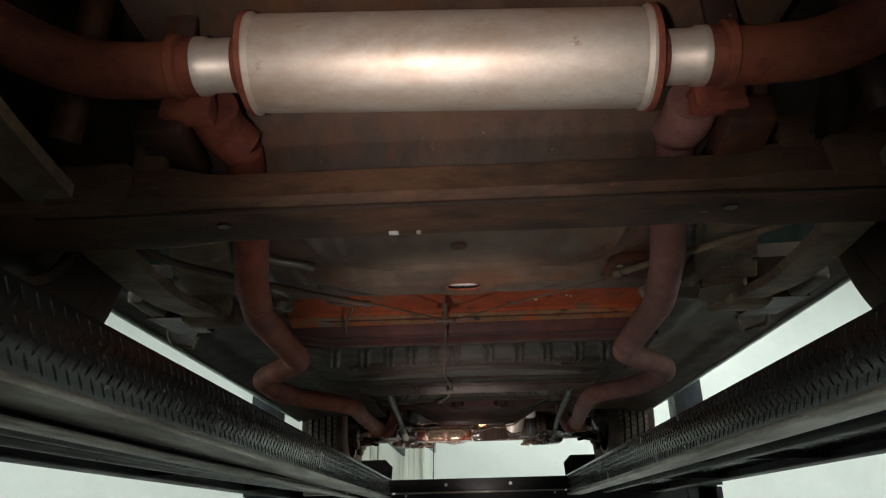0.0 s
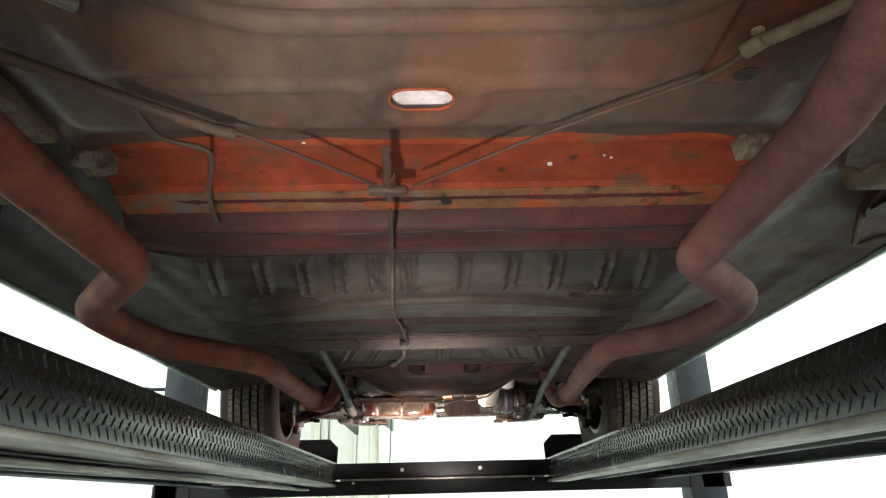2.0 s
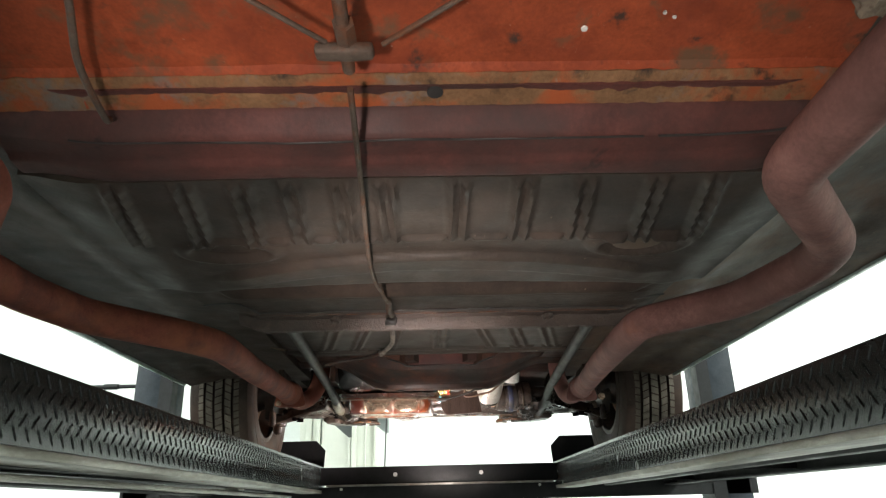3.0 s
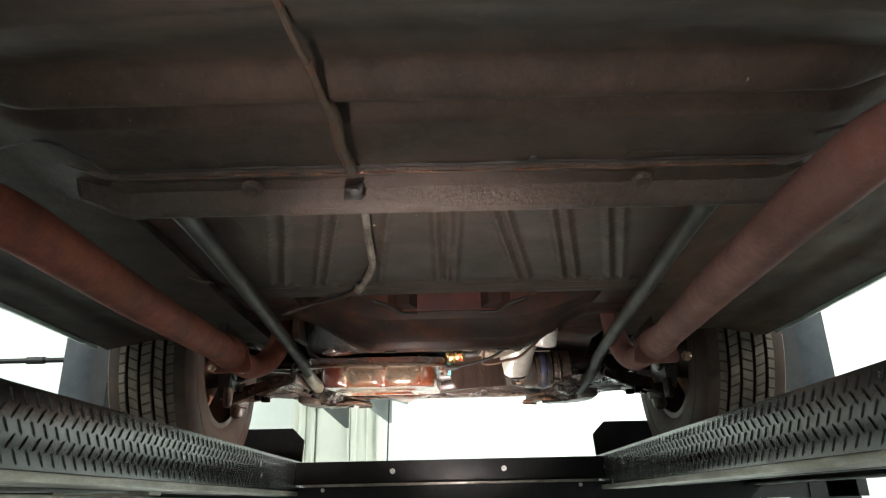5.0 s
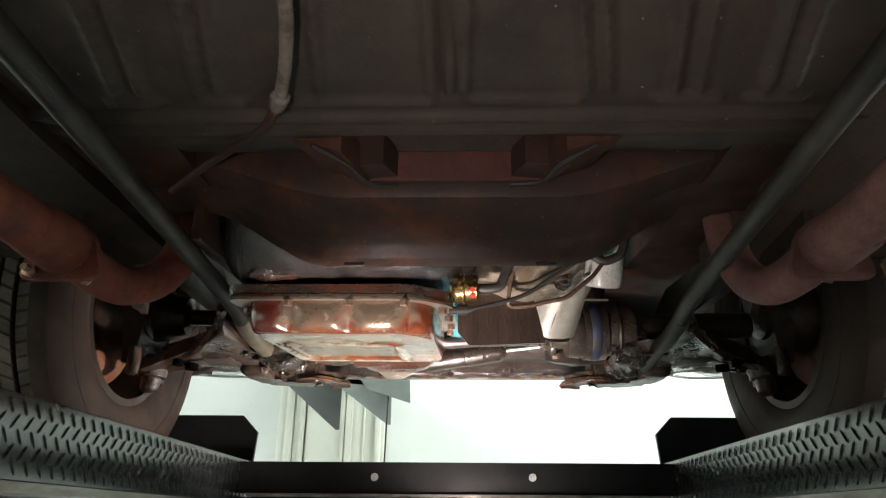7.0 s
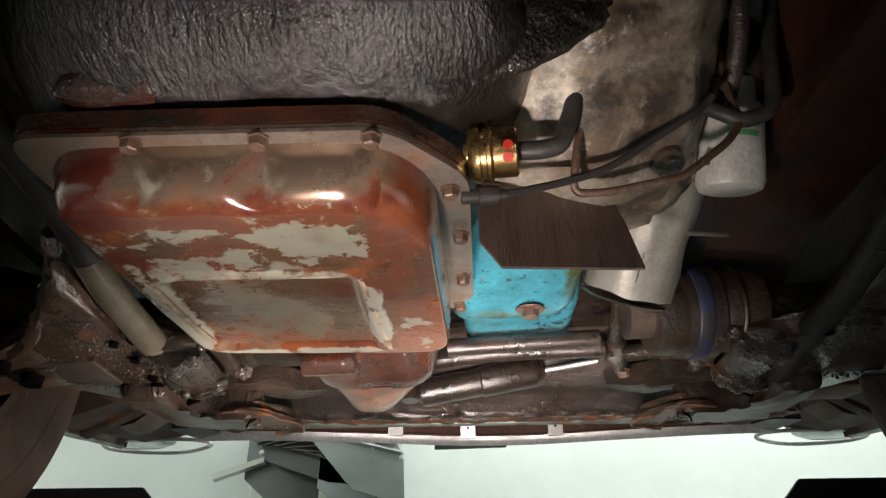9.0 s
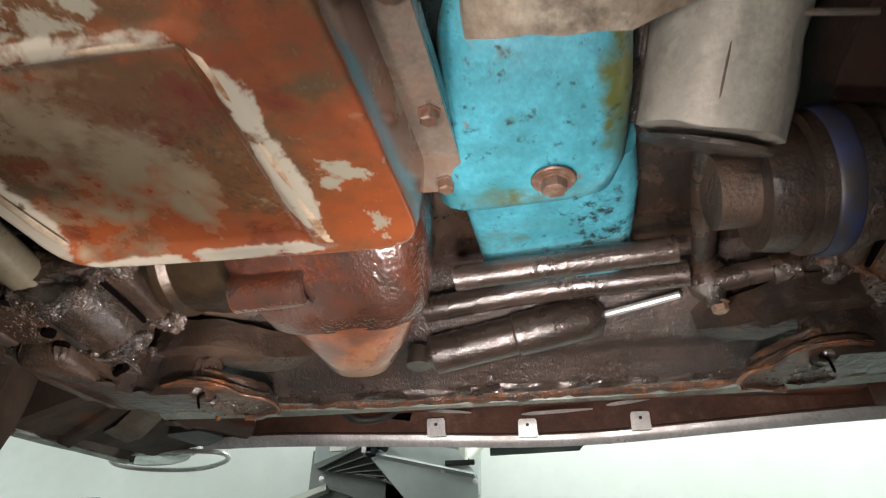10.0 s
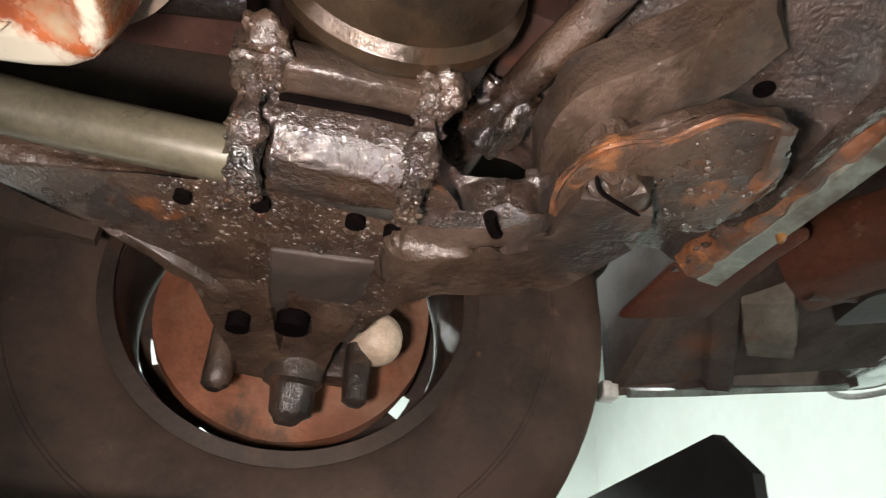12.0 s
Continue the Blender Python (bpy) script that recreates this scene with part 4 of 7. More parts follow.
# rib pairs: x at their rear end and at their front end
RIBS_A = ((-0.375, -0.41), (-0.298, -0.325), (-0.234, -0.255), (-0.177, -0.192), (-0.12, -0.131), (-0.07, -0.075), (0.0135, 0.017), (0.0885, 0.098), (0.157, 0.176), (0.2385, 0.262), (0.305, 0.335))


def ribbed_low(x, y):
    """Pressed pan: short paired ribs, two round wells, then a bowed double bead and a rise to the front."""
    z = 1.8205 - 0.004 * smooth_step(0.84, 0.95, y)
    far = smooth_step(0.838, 0.856, y) * (1 - smooth_step(1.008, 1.03, y))
    q = (y - 0.83) / 0.18
    rib_x = [a + (b - a) * q for a, b in RIBS_A]
    for cc in rib_x:
        z -= 0.0085 * far * (ridge(x, cc - 0.0085, 0.0015, 0.0055) + ridge(x, cc + 0.0085, 0.0015, 0.0055))
    for a, b in zip(rib_x[2:], rib_x[3:]):
        z -= 0.006 * ridge(x, 0.5 * (a + b), 0.5 * (b - a) - 0.021, 0.006) * ridge(y, 1.012, 0.003, 0.006)
    for hx, hy in ((0.272, 1.046), (-0.3, 1.05)):
        d = math.hypot((x - hx) / 1.7, y - hy)
        z += 0.007 * (1 - smooth_step(0.028, 0.034, d)) - 0.006 * ridge(d, 0.037, 0.003, 0.006)
    bow = y - 0.75 * (x + 0.01) ** 2
    side = ridge(x, -0.01, 0.3, 0.08)
    z -= 0.011 * smooth_step(1.066, 1.074, bow) * (1 - smooth_step(1.118, 1.126, bow)) * side
    edge = y - 0.25 * (x + 0.02) ** 2
    z -= 0.005 * smooth_step(1.118, 1.126, bow) * (1 - smooth_step(1.188, 1.2, edge)) * side
    z += 0.036 * smooth_step(1.196, 1.285, edge) + 0.012 * smooth_step(0.38, 0.46, abs(x + 0.02))
    return z + bumps(x, y, 0.0015)


part("ribbed_floor_pan", field(-0.48, 0.44, 0.84, 1.3, 0.0045, ribbed_low, 0.03), "floor_grey", car, "dark pressed floor pan with stiffening ribs", 60)
part("body_plug", lathe([(0, 0.036), (0.002, 0.036), (0.004, 0.028), (0.001, 0.02)], (0.272, 1.046, 1.822), (0, 0, -1), 24), "galvanised", car)


def seat_low(x, y):
    """Flat pan with one long bead and a trough behind the torsion bar crossmember."""
    z = 1.8525 - 0.02 * smooth_step(1.306, 1.338, y) + 0.037 * smooth_step(1.343, 1.354, y) - 0.017 * smooth_step(1.392, 1.408, y)
    z = 1.8525 + (z - 1.8525) * ridge(x, -0.015, 0.35, 0.07)
    z += 0.016 * smooth_step(0.38, 0.47, abs(x))
    return z + bumps(x, y, 0.0015)


part("seat_floor_pan", field(-0.48, 0.44, 1.3, 1.6, 0.0045, seat_low, 0.03), "undercoat", car, "flat undercoated floor pan with a long bead", 60)
part("floor_seam", tube(curve_points([(-0.47, 1.452, 1.856), (-0.41, 1.43, 1.853), (-0.382, 1.445, 1.849), (-0.366, 1.49, 1.846)], 6), 0.0016, 6, wobble=0.4), "wire", car, "dark open seam across the floor")
part("floor_seam", tube(curve_points([(0.38, 1.452, 1.852), (0.41, 1.444, 1.856), (0.44, 1.446, 1.86)], 6), 0.0014, 6, wobble=0.4), "wire", car, "dark open seam across the floor")


# pressed ribs: x at their rear end and at their front end
FLOOR_RIBS = ((-0.255, -0.325), (-0.228, -0.3), (-0.172, -0.242), (-0.153, -0.224), (-0.082, -0.125), (-0.0175, -0.0175), (0.004, 0.0), (0.016, 0.0135), (0.062, 0.129), (0.082, 0.149), (0.146, 0.212), (0.167, 0.236), (0.225, 0.298), (0.249, 0.321))


def foot_low(x, y):
    z = 1.897
    far = smooth_step(1.6, 1.66, y) * (1 - smooth_step(2.03, 2.06, y))
    q = (y - 1.71) / 0.32
    for near_x, far_x in FLOOR_RIBS:
        z -= 0.0075 * far * ridge(x, near_x + (far_x - near_x) * q, 0.0025, 0.005)
    for a, b in ((-0.34, -0.29), (-0.25, -0.205), (-0.165, -0.02), (0.02, 0.125), (0.2, 0.26), (0.29, 0.34)):
        z -= 0.007 * ridge(x, 0.5 * (a + b), 0.5 * (b - a), 0.006) * ridge(y, 2.056, 0.003, 0.006)
    z -= 0.009 * ridge(y, 2.084, 0.003, 0.008) + 0.006 * ridge(y, 2.112, 0.004, 0.01)
    z += 0.03 * ridge(x, 0.0, 0.115, 0.006) * ridge(y, 2.15, 0.03, 0.006)
    z += 0.25 * smooth_step(2.13, 2.5, y)
    z += 0.012 * smooth_step(0.4, 0.48, abs(x))
    return z + bumps(x, y, 0.002)


part("front_floor_pan", field(-0.48, 0.46, 1.6, 2.46, 0.0045, foot_low, 0.03), "floor_grey", car, "dark ribbed front floor pan and toe board", 60)


# outer floor strips up to the rockers
def outer_low(side):
    def low(x, y):
        d = abs(x - (SILL_L if side < 0 else SILL_R))
        z = 1.89 + 0.012 * ridge(d, 0.17, 0.05, 0.06) - 0.01 * (1 - smooth_step(0.0, 0.07, d))
        z -= 0.018 * ridge(y, 0.62, 0.06, 0.07) * ridge(d, 0.2, 0.09, 0.06)
        return z + bumps(x, y, 0.003, 5)

    return low


for side, x0, x1 in ((-1, SILL_L, -0.44), (1, 0.385, SILL_R)):
    ob = part("outer_floor_pan", field(x0, x1, 0.5, 2.5, 0.014, outer_low(side), 0.03), "floor_rust" if side > 0 else "undercoat", car, "rust-spotted outer floor pan", 60)
    part("wheelhouse", field(x0 + 0.02, x1 - 0.02, -0.62, 0.5, 0.03, lambda x, y: 2.05 + 0.1 * ridge(y, 0.0, 0.25, 0.25), 0.03), "undercoat", car)

# red oxide crossmember
red_outline = [(0.588, 1.92), (0.588, 1.889), (0.593, 1.885), (0.61, 1.881), (0.614, 1.8825), (0.697, 1.8695), (0.703, 1.864), (0.709, 1.86), (0.738, 1.8515), (0.7385, 1.856), (0.714, 1.864), (0.714, 1.92)]
sections = []
for x in np.linspace(-0.462, 0.385, 96):
    sections.append([(x, y + 0.0015 * noise.noise(Vector((x * 30, y * 9, 0))), z + (0.0018 * noise.noise(Vector((x * 40, y * 30, 3))) if z < 1.862 else 0.0008 * noise.noise(Vector((x * 20, y * 9, 3))))) for y, z in red_outline])
red_member = part("crossmember", loft(sections), "oxide", car, "bright red-oxide floor crossmember", 30)
part("scaly_flange", loft([[(x, y + 0.002 * noise.noise(Vector((x * 60, 1, 1))), z + 0.0012 * noise.noise(Vector((x * 80, 2, 1)))) for y, z in ((0.703, 1.8625), (0.709, 1.8585), (0.74, 1.85), (0.7405, 1.852), (0.704, 1.8645))] for x in np.linspace(-0.46, 0.384, 130)]), "oxide_edge", red_member, "flaking rusty flange of the crossmember")
part("flange_notch", lathe([(0, 0.008), (0.0015, 0.008)], (-0.013, 0.722, 1.8545), (0, -0.25, -1), 14), "wire", red_member)
for x, y0 in ((-0.452, 0.6), (0.37, 0.585)):
    part("end_bracket", lumpy(box(x - 0.022, x + 0.022, y0, y0 + 0.05, 1.862, 1.9, 0.01), 0.008, 60, 3), "sealer", red_member, "lumpy grey sealer at the end of the crossmember")
for x, y, r in ((0.122, 0.657, 0.0035), (-0.19, 0.605, 0.003), (0.19, 0.64, 0.002), (0.2, 0.645, 0.002)):
    part("paint_chip", lathe([(0, r), (0.0015, r * 0.8)], (x, y, 1.8765 - 0.155 * (y - 0.65)), (0, -0.15, -1), 8), "filter_white", red_member)

# rear axle: a hollow beam across, with spring pads
sec = [(-0.05, 1.84), (-0.058, 1.802), (-0.05, 1.789), (-0.03, 1.783), (0.03, 1.779), (0.044, 1.784), (0.05, 1.8), (0.046, 1.838), (0.02, 1.846), (-0.03, 1.846)]
axle_sections = []
for x in np.linspace(-0.72, 0.66, 70):
    k = smooth_step(0.33, 0.42, abs(x + 0.03))
    axle_sections.append([(x, y * (1 + 0.25 * k), z + 0.01 * k * (1 if z > 1.81 else -0.2) + 0.0012 * noise.noise(Vector((x * 12, y * 30, z * 30)))) for y, z in sec])
axle = part("rear_axle", loft(axle_sections), "axle", car, "brown rusted hollow beam axle", 35)
part("seam", box(-0.6, 0.55, -0.0535, -0.0495, 1.7815, 1.787, 0.001), "undercoat", axle)
for x, w, mat in ((-0.135, 0.007, "filter_white"), (-0.1, 0.0035, "cream")):
    part("scuff", box(x - w, x + w, 0.02, 0.028, 1.7765, 1.7815, 0.001), mat, axle)
for x in (-0.36, 0.315):
    part("gusset_hole", lathe([(0, 0.009), (0.001, 0.009)], (x, -0.015, 1.7805), (0, 0.1, -1), 14), "wire", axle)
for sx, sign in ((-0.53, -1), (0.475, 1)):
    part("spring_pad", box(sx - 0.05, sx + 0.06, -0.08, 0.075, 1.795, 1.85, 0.008), "axle", axle)
    part("u_bolt_block", box(sx - sign * 0.08 - 0.022, sx - sign * 0.08 + 0.022, -0.07, 0.0, 1.84, 1.885, 0.006), "axle", axle)
    part("shock_lower", tube([(sx + sign * 0.02, -0.1, 1.87), (sx - sign * 0.03, -0.16, 2.1)], 0.02, 14), "frame", axle)
    part("brake_drum", lathe([(0, 0.05), (0.0, 0.14), (0.06, 0.145), (0.1, 0.13), (0.1, 0.03)], (sx + sign * 0.13, 0, 2.0), (sign, 0, 0), 32), "rim", axle)
    part("spindle_arm", tube([(sx, 0.0, 1.83), (sx + sign * 0.12, 0, 1.98)], 0.03, 12), "axle", axle)

# leaf springs
for sign, ax_, fx_ in ((-1, -0.57, -0.605), (1, 0.515, 0.56)):
    spring = part("leaf_spring", loft([[(x + sx, y, z + sz) for sx, sz in ((-0.032, 0.0), (0.032, 0.0), (0.032, 0.018), (-0.032, 0.018))] for x, y, z in curve_points([(ax_ + sign * 0.0, -0.6, 1.93), (ax_, -0.25, 1.83), (ax_, 0.06, 1.785), (0.5 * (ax_ + fx_), 0.32, 1.79), (fx_, 0.56, 1.83)], 7)]), "spring", car, "dusty pale leaf spring")
    part("front_eye", tube([(fx_ - 0.036, 0.575, 1.845), (fx_ + 0.036, 0.575, 1.845)], 0.024, 16), "spring", spring)
    hang = part("spring_hanger", lumpy(prism([(0.2, 1.9), (0.24, 1.86), (0.44, 1.856), (0.56, 1.86), (0.6, 1.9)], "x", fx_ - sign * 0.105 - 0.035, fx_ - sign * 0.105 + 0.035, 0.008), 0.003, 30, 2), "sill_beige", car, "grey box-section spring hanger rail")
    part("hanger_bracket", lumpy(box(fx_ - 0.05, fx_ + 0.075 * sign, 0.6, 0.68, 1.835, 1.9, 0.01) if sign > 0 else box(fx_ - 0.075, fx_ + 0.05, 0.6, 0.68, 1.835, 1.9, 0.01), 0.004, 40, 2), "spring", hang)
    part("side_gusset", prism([(0.62, 1.85), (0.8, 1.862), (0.8, 1.9), (0.62, 1.9)], "x", fx_ + sign * 0.07, fx_ + sign * 0.16), "frame", hang)
    part("side_bracket", lumpy(box(fx_ + sign * 0.13 - 0.02, fx_ + sign * 0.13 + 0.02, 0.5, 0.62, 1.85, 1.9, 0.008), 0.004, 40, 2), "galvanised", hang)

RAIL_OUT = ((0.34, 0.18), (0.44, 0.18), (0.5, 0.34), (0.56, 0.5), (0.45, 0.53), (0.41, 0.42))
BULGE_OUT = ((0.444, 0.5), (0.523, 0.493), (0.559, 0.545), (0.568, 0.642), (0.485, 0.626), (0.452, 0.55))
PATCH_OUT = ((0.6, 0.715), (0.636, 0.668), (0.7, 0.79), (0.738, 0.905), (0.7, 0.962), (0.64, 0.84))
# sealed rail plates, hanger bulges and rusty patches beside the springs
for sign in (-1, 1):
    def X(x):
        return x if sign > 0 else -0.09 - x
    rail_plate = part("rail_plate", lumpy(prism([(X(x), y) for x, y in RAIL_OUT], "z", 1.858, 1.88, 0.004), 0.002, 25, 3), "sill_beige", car, "beige sealed rail plate beside the floor")
    part("hanger_bulge", lumpy(prism(rounded([(X(x), y) for x, y in BULGE_OUT], 0.02), "z", 1.842, 1.88, 0.012, seg=3), 0.003, 30, 1), "sill_beige", rail_plate)
    part("rust_patch", lumpy(prism(rounded([(X(x), y) for x, y in PATCH_OUT], 0.012), "z", 1.866, 1.884, 0.002), 0.001, 30, 1), "maroon", rail_plate, "rust-red bare patch with a pale sealed rim")
    rim = rounded([(X(x), y) for x, y in PATCH_OUT], 0.012)
    part("patch_rim", tube([(x, y, 1.866) for x, y in rim[len(rim) // 5 :]], 0.005, 8, wobble=0.5), "sill_beige", rail_plate)
    part("drain_hole", lathe([(0, 0.008), (0.002, 0.008)], (X(0.515), 0.388, 1.857), (0, 0, -1), 12), "wire", rail_plate)

# ---- exhaust ----
PZ = 1.766
left_line = [(-0.345, -0.02, 1.9), (-0.345, 0.02, 1.872), (-0.362, 0.1, 1.82), (-0.39, 0.2, 1.782), (-0.42, 0.35, PZ), (-0.426, 0.5, PZ), (-0.433, 0.725, PZ), (-0.583, 0.925, PZ), (-0.585, 1.06, PZ), (-0.563, 1.185, PZ), (-0.452, 1.335, PZ), (-0.42, 1.42, PZ + 0.002), (-0.43, 1.72, PZ + 0.01), (-0.445, 2.1, PZ + 0.03), (-0.447, 2.19, PZ + 0.034)]
right_line = [(0.262, -0.02, 1.9), (0.262, 0.02, 1.872), (0.27, 0.1, 1.82), (0.29, 0.2, 1.788), (0.312, 0.36, PZ), (0.316, 0.54, PZ), (0.322, 0.735, PZ), (0.468, 0.92, PZ), (0.486, 1.0, PZ), (0.455, 1.17, PZ), (0.342, 1.3, PZ), (0.343, 1.45, PZ), (0.365, 1.7, PZ + 0.01), (0.412, 2.1, PZ + 0.03), (0.42, 2.19, PZ + 0.034)]
left_pipe = part("exhaust_pipe", tube(corner_points(left_line, 0.034), 0.0275, 22, wobble=0.03), "pipe", car, "red-rusted exhaust pipe with a kink")
right_pipe = part("exhaust_pipe", tube(corner_points(right_line, 0.034), 0.0275, 22, wobble=0.03), "pipe_mauve", car, "mauve-brown rusted exhaust pipe with a kink")
for pipe, sx, sign, mat, studs in ((left_pipe, -0.447, -1, "pipe", ((-0.479, 2.212), (-0.426, 2.23))), (right_pipe, 0.42, 1, "pipe_mauve", ((0.421, 2.226), (0.476, 2.2)))):
    fz, reach = PZ + 0.034, 0.04 if sign < 0 else 0.024
    part("collector", lathe([(0, 0.028), (0.012, 0.0305), (0.06, 0.033), (0.068, 0.034), (0.07, 0.03)], (sx, 2.135, fz - 0.001), (0, 1, 0.03), 24), mat, pipe)
    part("flange", prism(rounded([(sx - 0.048, fz - 0.038), (sx + 0.048, fz - 0.038), (sx + 0.042, fz - 0.012), (sx + 0.03, fz + 0.026), (sx - 0.03, fz + 0.026), (sx - 0.042, fz - 0.012)], 0.016), "y", 2.204, 2.214, 0.002), mat, pipe)
    part("manifold_pipe", tube(curve_points([(sx, 2.215, fz), (sx - sign * 0.004, 2.27, fz - 0.006), (sx - sign * 0.014, 2.33, fz - 0.004), (sx - sign * reach, 2.375, fz + 0.026), (sx - sign * 1.5 * reach, 2.39, fz + 0.09), (sx - sign * 1.6 * reach, 2.39, 2.05)]), 0.0255, 20), mat, pipe)
    for nx, ny in studs:
        part("stud", tube([(nx, ny - 0.022, 1.772), (nx, ny + 0.004, 1.772)], 0.0042, 8), "bright_bolt", pipe)
        part("nut", hex_bolt((nx, ny - 0.004, 1.772), (0, -1, 0), 0.0085, 0.009), "bright_bolt", pipe)

MX0, MX1, MY, MZ, MR = -0.303, 0.203, -0.142, 1.937, 0.061
muffler = part("muffler", lathe([(0, 0.03), (0.002, MR - 0.006), (0.006, MR + 0.002), (0.012, MR + 0.003), (0.018, MR - 0.001), (0.024, MR), (MX1 - MX0 - 0.024, MR), (MX1 - MX0 - 0.018, MR - 0.001), (MX1 - MX0 - 0.012, MR + 0.003), (MX1 - MX0 - 0.006, MR + 0.002), (MX1 - MX0 - 0.002, MR - 0.006), (MX1 - MX0, 0.03)], (MX0, MY, MZ + 0.009), (1, 0, -0.035), 56), "muffler", car, "long transverse muffler in stained bright aluminised steel", 25)
for x, sign, MZ in ((MX0, -1, MZ + 0.009), (MX1, 1, MZ - 0.009)):
    part("rust_band", lathe([(0, MR + 0.0005), (0.002, MR + 0.004), (0.008, MR + 0.004), (0.01, MR + 0.0005)], (x + (0.001 if sign < 0 else -0.011), MY, MZ), (1, 0, 0), 48, caps=False), "pipe", muffler)
    part("neck", lathe([(0, 0.034), (0.045, 0.034), (0.05, 0.037), (0.062, 0.037)], (x, MY, MZ), (sign, 0, 0), 28), "muffler", muffler)
    part("weld_ring", lathe([(0.0, 0.046), (0.006, 0.044), (0.012, 0.037)], (x, MY, MZ), (sign, 0, 0), 28), "pipe", muffler)
    x1 = x + sign * 0.06
    part("tail_pipe", tube(curve_points([(x1, MY, MZ), (x1 + sign * 0.08, MY, MZ - 0.002), (x1 + sign * 0.16, MY - 0.02, MZ), (x1 + sign * 0.25, MY - 0.1, MZ + 0.02), (x1 + sign * 0.3, MY - 0.25, MZ + 0.02), (x1 + sign * 0.3, -0.8, MZ + 0.03)], 7), 0.036, 20), "pipe", muffler)
    clamp = part("clamp", lathe([(0, 0.039), (0.002, 0.042), (0.012, 0.042), (0.014, 0.039)], (x1 + sign * 0.02, MY, MZ), (sign, 0, 0), 24), "pipe", muffler)
    part("saddle", lumpy(box(x1 + sign * 0.025 - 0.035, x1 + sign * 0.025 + 0.035, MY + 0.02, MY + 0.05, MZ - 0.06, MZ - 0.02, 0.008), 0.004, 40, 1), "pipe", muffler)
    part("hanger_strap", box(x1 + sign * 0.03 - 0.02, x1 + sign * 0.03 + 0.02, MY - 0.01, MY + 0.0, MZ + 0.03, MZ + 0.12, 0.002), "frame", muffler)
    bend = part("over_axle_pipe", tube(curve_points([(x1 + sign * 0.0, MY + 0.05, MZ - 0.03), (x1 + sign * 0.0 - sign * 0.0, MY + 0.09, MZ - 0.035), (-0.345 if sign < 0 else 0.262, -0.02, 1.9)]), 0.034, 18), "pipe" if sign < 0 else "pipe_mauve", muffler)
    part("plate_bracket", lumpy(prism([(MY + 0.03, MZ - 0.075), (MY + 0.13, MZ - 0.1), (MY + 0.14, MZ - 0.06), (MY + 0.03, MZ - 0.04)], "x", x1 + sign * 0.03, x1 + sign * 0.09, 0.004), 0.003, 30, 1), "frame", muffler)

# ---- cables and lines under the floor ----
for run, bare, mat, label in (
    ([(-0.66, 0.02, 1.86), (-0.54, 0.17, 1.818), (-0.45, 0.262, 1.813), (-0.336, 0.374, 1.813), (-0.244, 0.46, 1.816)], [(-0.244, 0.46, 1.816), (-0.215, 0.48, 1.818), (-0.1, 0.603, 1.822)], "cable", "dark steel parking brake cable"),
    ([(0.6, 0.02, 1.86), (0.48, 0.12, 1.825), (0.384, 0.203, 1.82), (0.244, 0.336, 1.82)], [(0.244, 0.336, 1.82), (0.215, 0.39, 1.822), (0.109, 0.467, 1.822), (-0.055, 0.605, 1.821)], "spring", "dusty parking brake cable"),
):
    sheath = part("parking_brake_cable", tube(curve_points(run), 0.0062, 10, wobble=0.1), mat, car, label)
    part("bare_cable", tube(curve_points(bare), 0.0022, 8), "cable", sheath, "thin bare steel cable")
    a, b = Vector(bare[0]), Vector(bare[1])
    part("cable_end", tube([a - (b - a) * 0.1, a + (b - a).normalized() * 0.014], 0.0072, 10), mat, sheath)
equaliser = part("cable_equaliser", lumpy(box(-0.11, -0.062, 0.602, 0.617, 1.812, 1.823, 0.004), 0.001, 60, 1), "cable", car, "dark brake cable equaliser")
part("threaded_rod", tube([(-0.083, 0.522, 1.826), (-0.086, 0.64, 1.822)], 0.0055, 10), "cable", equaliser)
part("nut", lathe([(0, 0.009), (0.02, 0.009)], (-0.084, 0.582, 1.824), (0, 1, 0), 6), "cable", equaliser)
part("front_cable", tube(curve_points([(-0.086, 0.65, 1.81), (-0.094, 0.82, 1.803), (-0.107, 1.06, 1.801), (-0.109, 1.2, 1.812), (-0.106, 1.3, 1.828)]), 0.003, 8), "cable", equaliser)
part("cable_sheath", tube(curve_points([(-0.1065, 1.27, 1.823), (-0.104, 1.33, 1.826), (-0.1, 1.36, 1.83), (-0.103, 1.41, 1.829), (-0.101, 1.45, 1.833), (-0.102, 1.49, 1.838)], 6), [0.0038] * 8 + [0.0062] * 22 + [0.005], 10, wobble=0.12), "cable", equaliser, "sheathed front parking brake cable")
part("cable_sheath", tube(curve_points([(-0.105, 1.57, 1.836), (-0.108, 1.61, 1.862), (-0.11, 1.67, 1.876), (-0.117, 1.75, 1.88), (-0.121, 1.83, 1.88), (-0.125, 1.9, 1.879), (-0.14, 1.965, 1.879), (-0.162, 2.034, 1.88)], 8), 0.0062, 10, wobble=0.15), "cable_worn", equaliser, "sheathed front parking brake cable")
part("cable_ferrule", lumpy(lathe([(0, 0.007), (0.004, 0.0095), (0.02, 0.009), (0.024, 0.006)], (-0.157, 2.022, 1.88), (-0.5, 1, 0), 14), 0.002, 60, 1), "cable_worn", equaliser)
part("inner_cable", tube(curve_points([(-0.162, 2.034, 1.88), (-0.19, 2.08, 1.882), (-0.222, 2.115, 1.884), (-0.28, 2.17, 1.888), (-0.35, 2.24, 1.89)], 6), 0.0045, 8), "frame", equaliser)
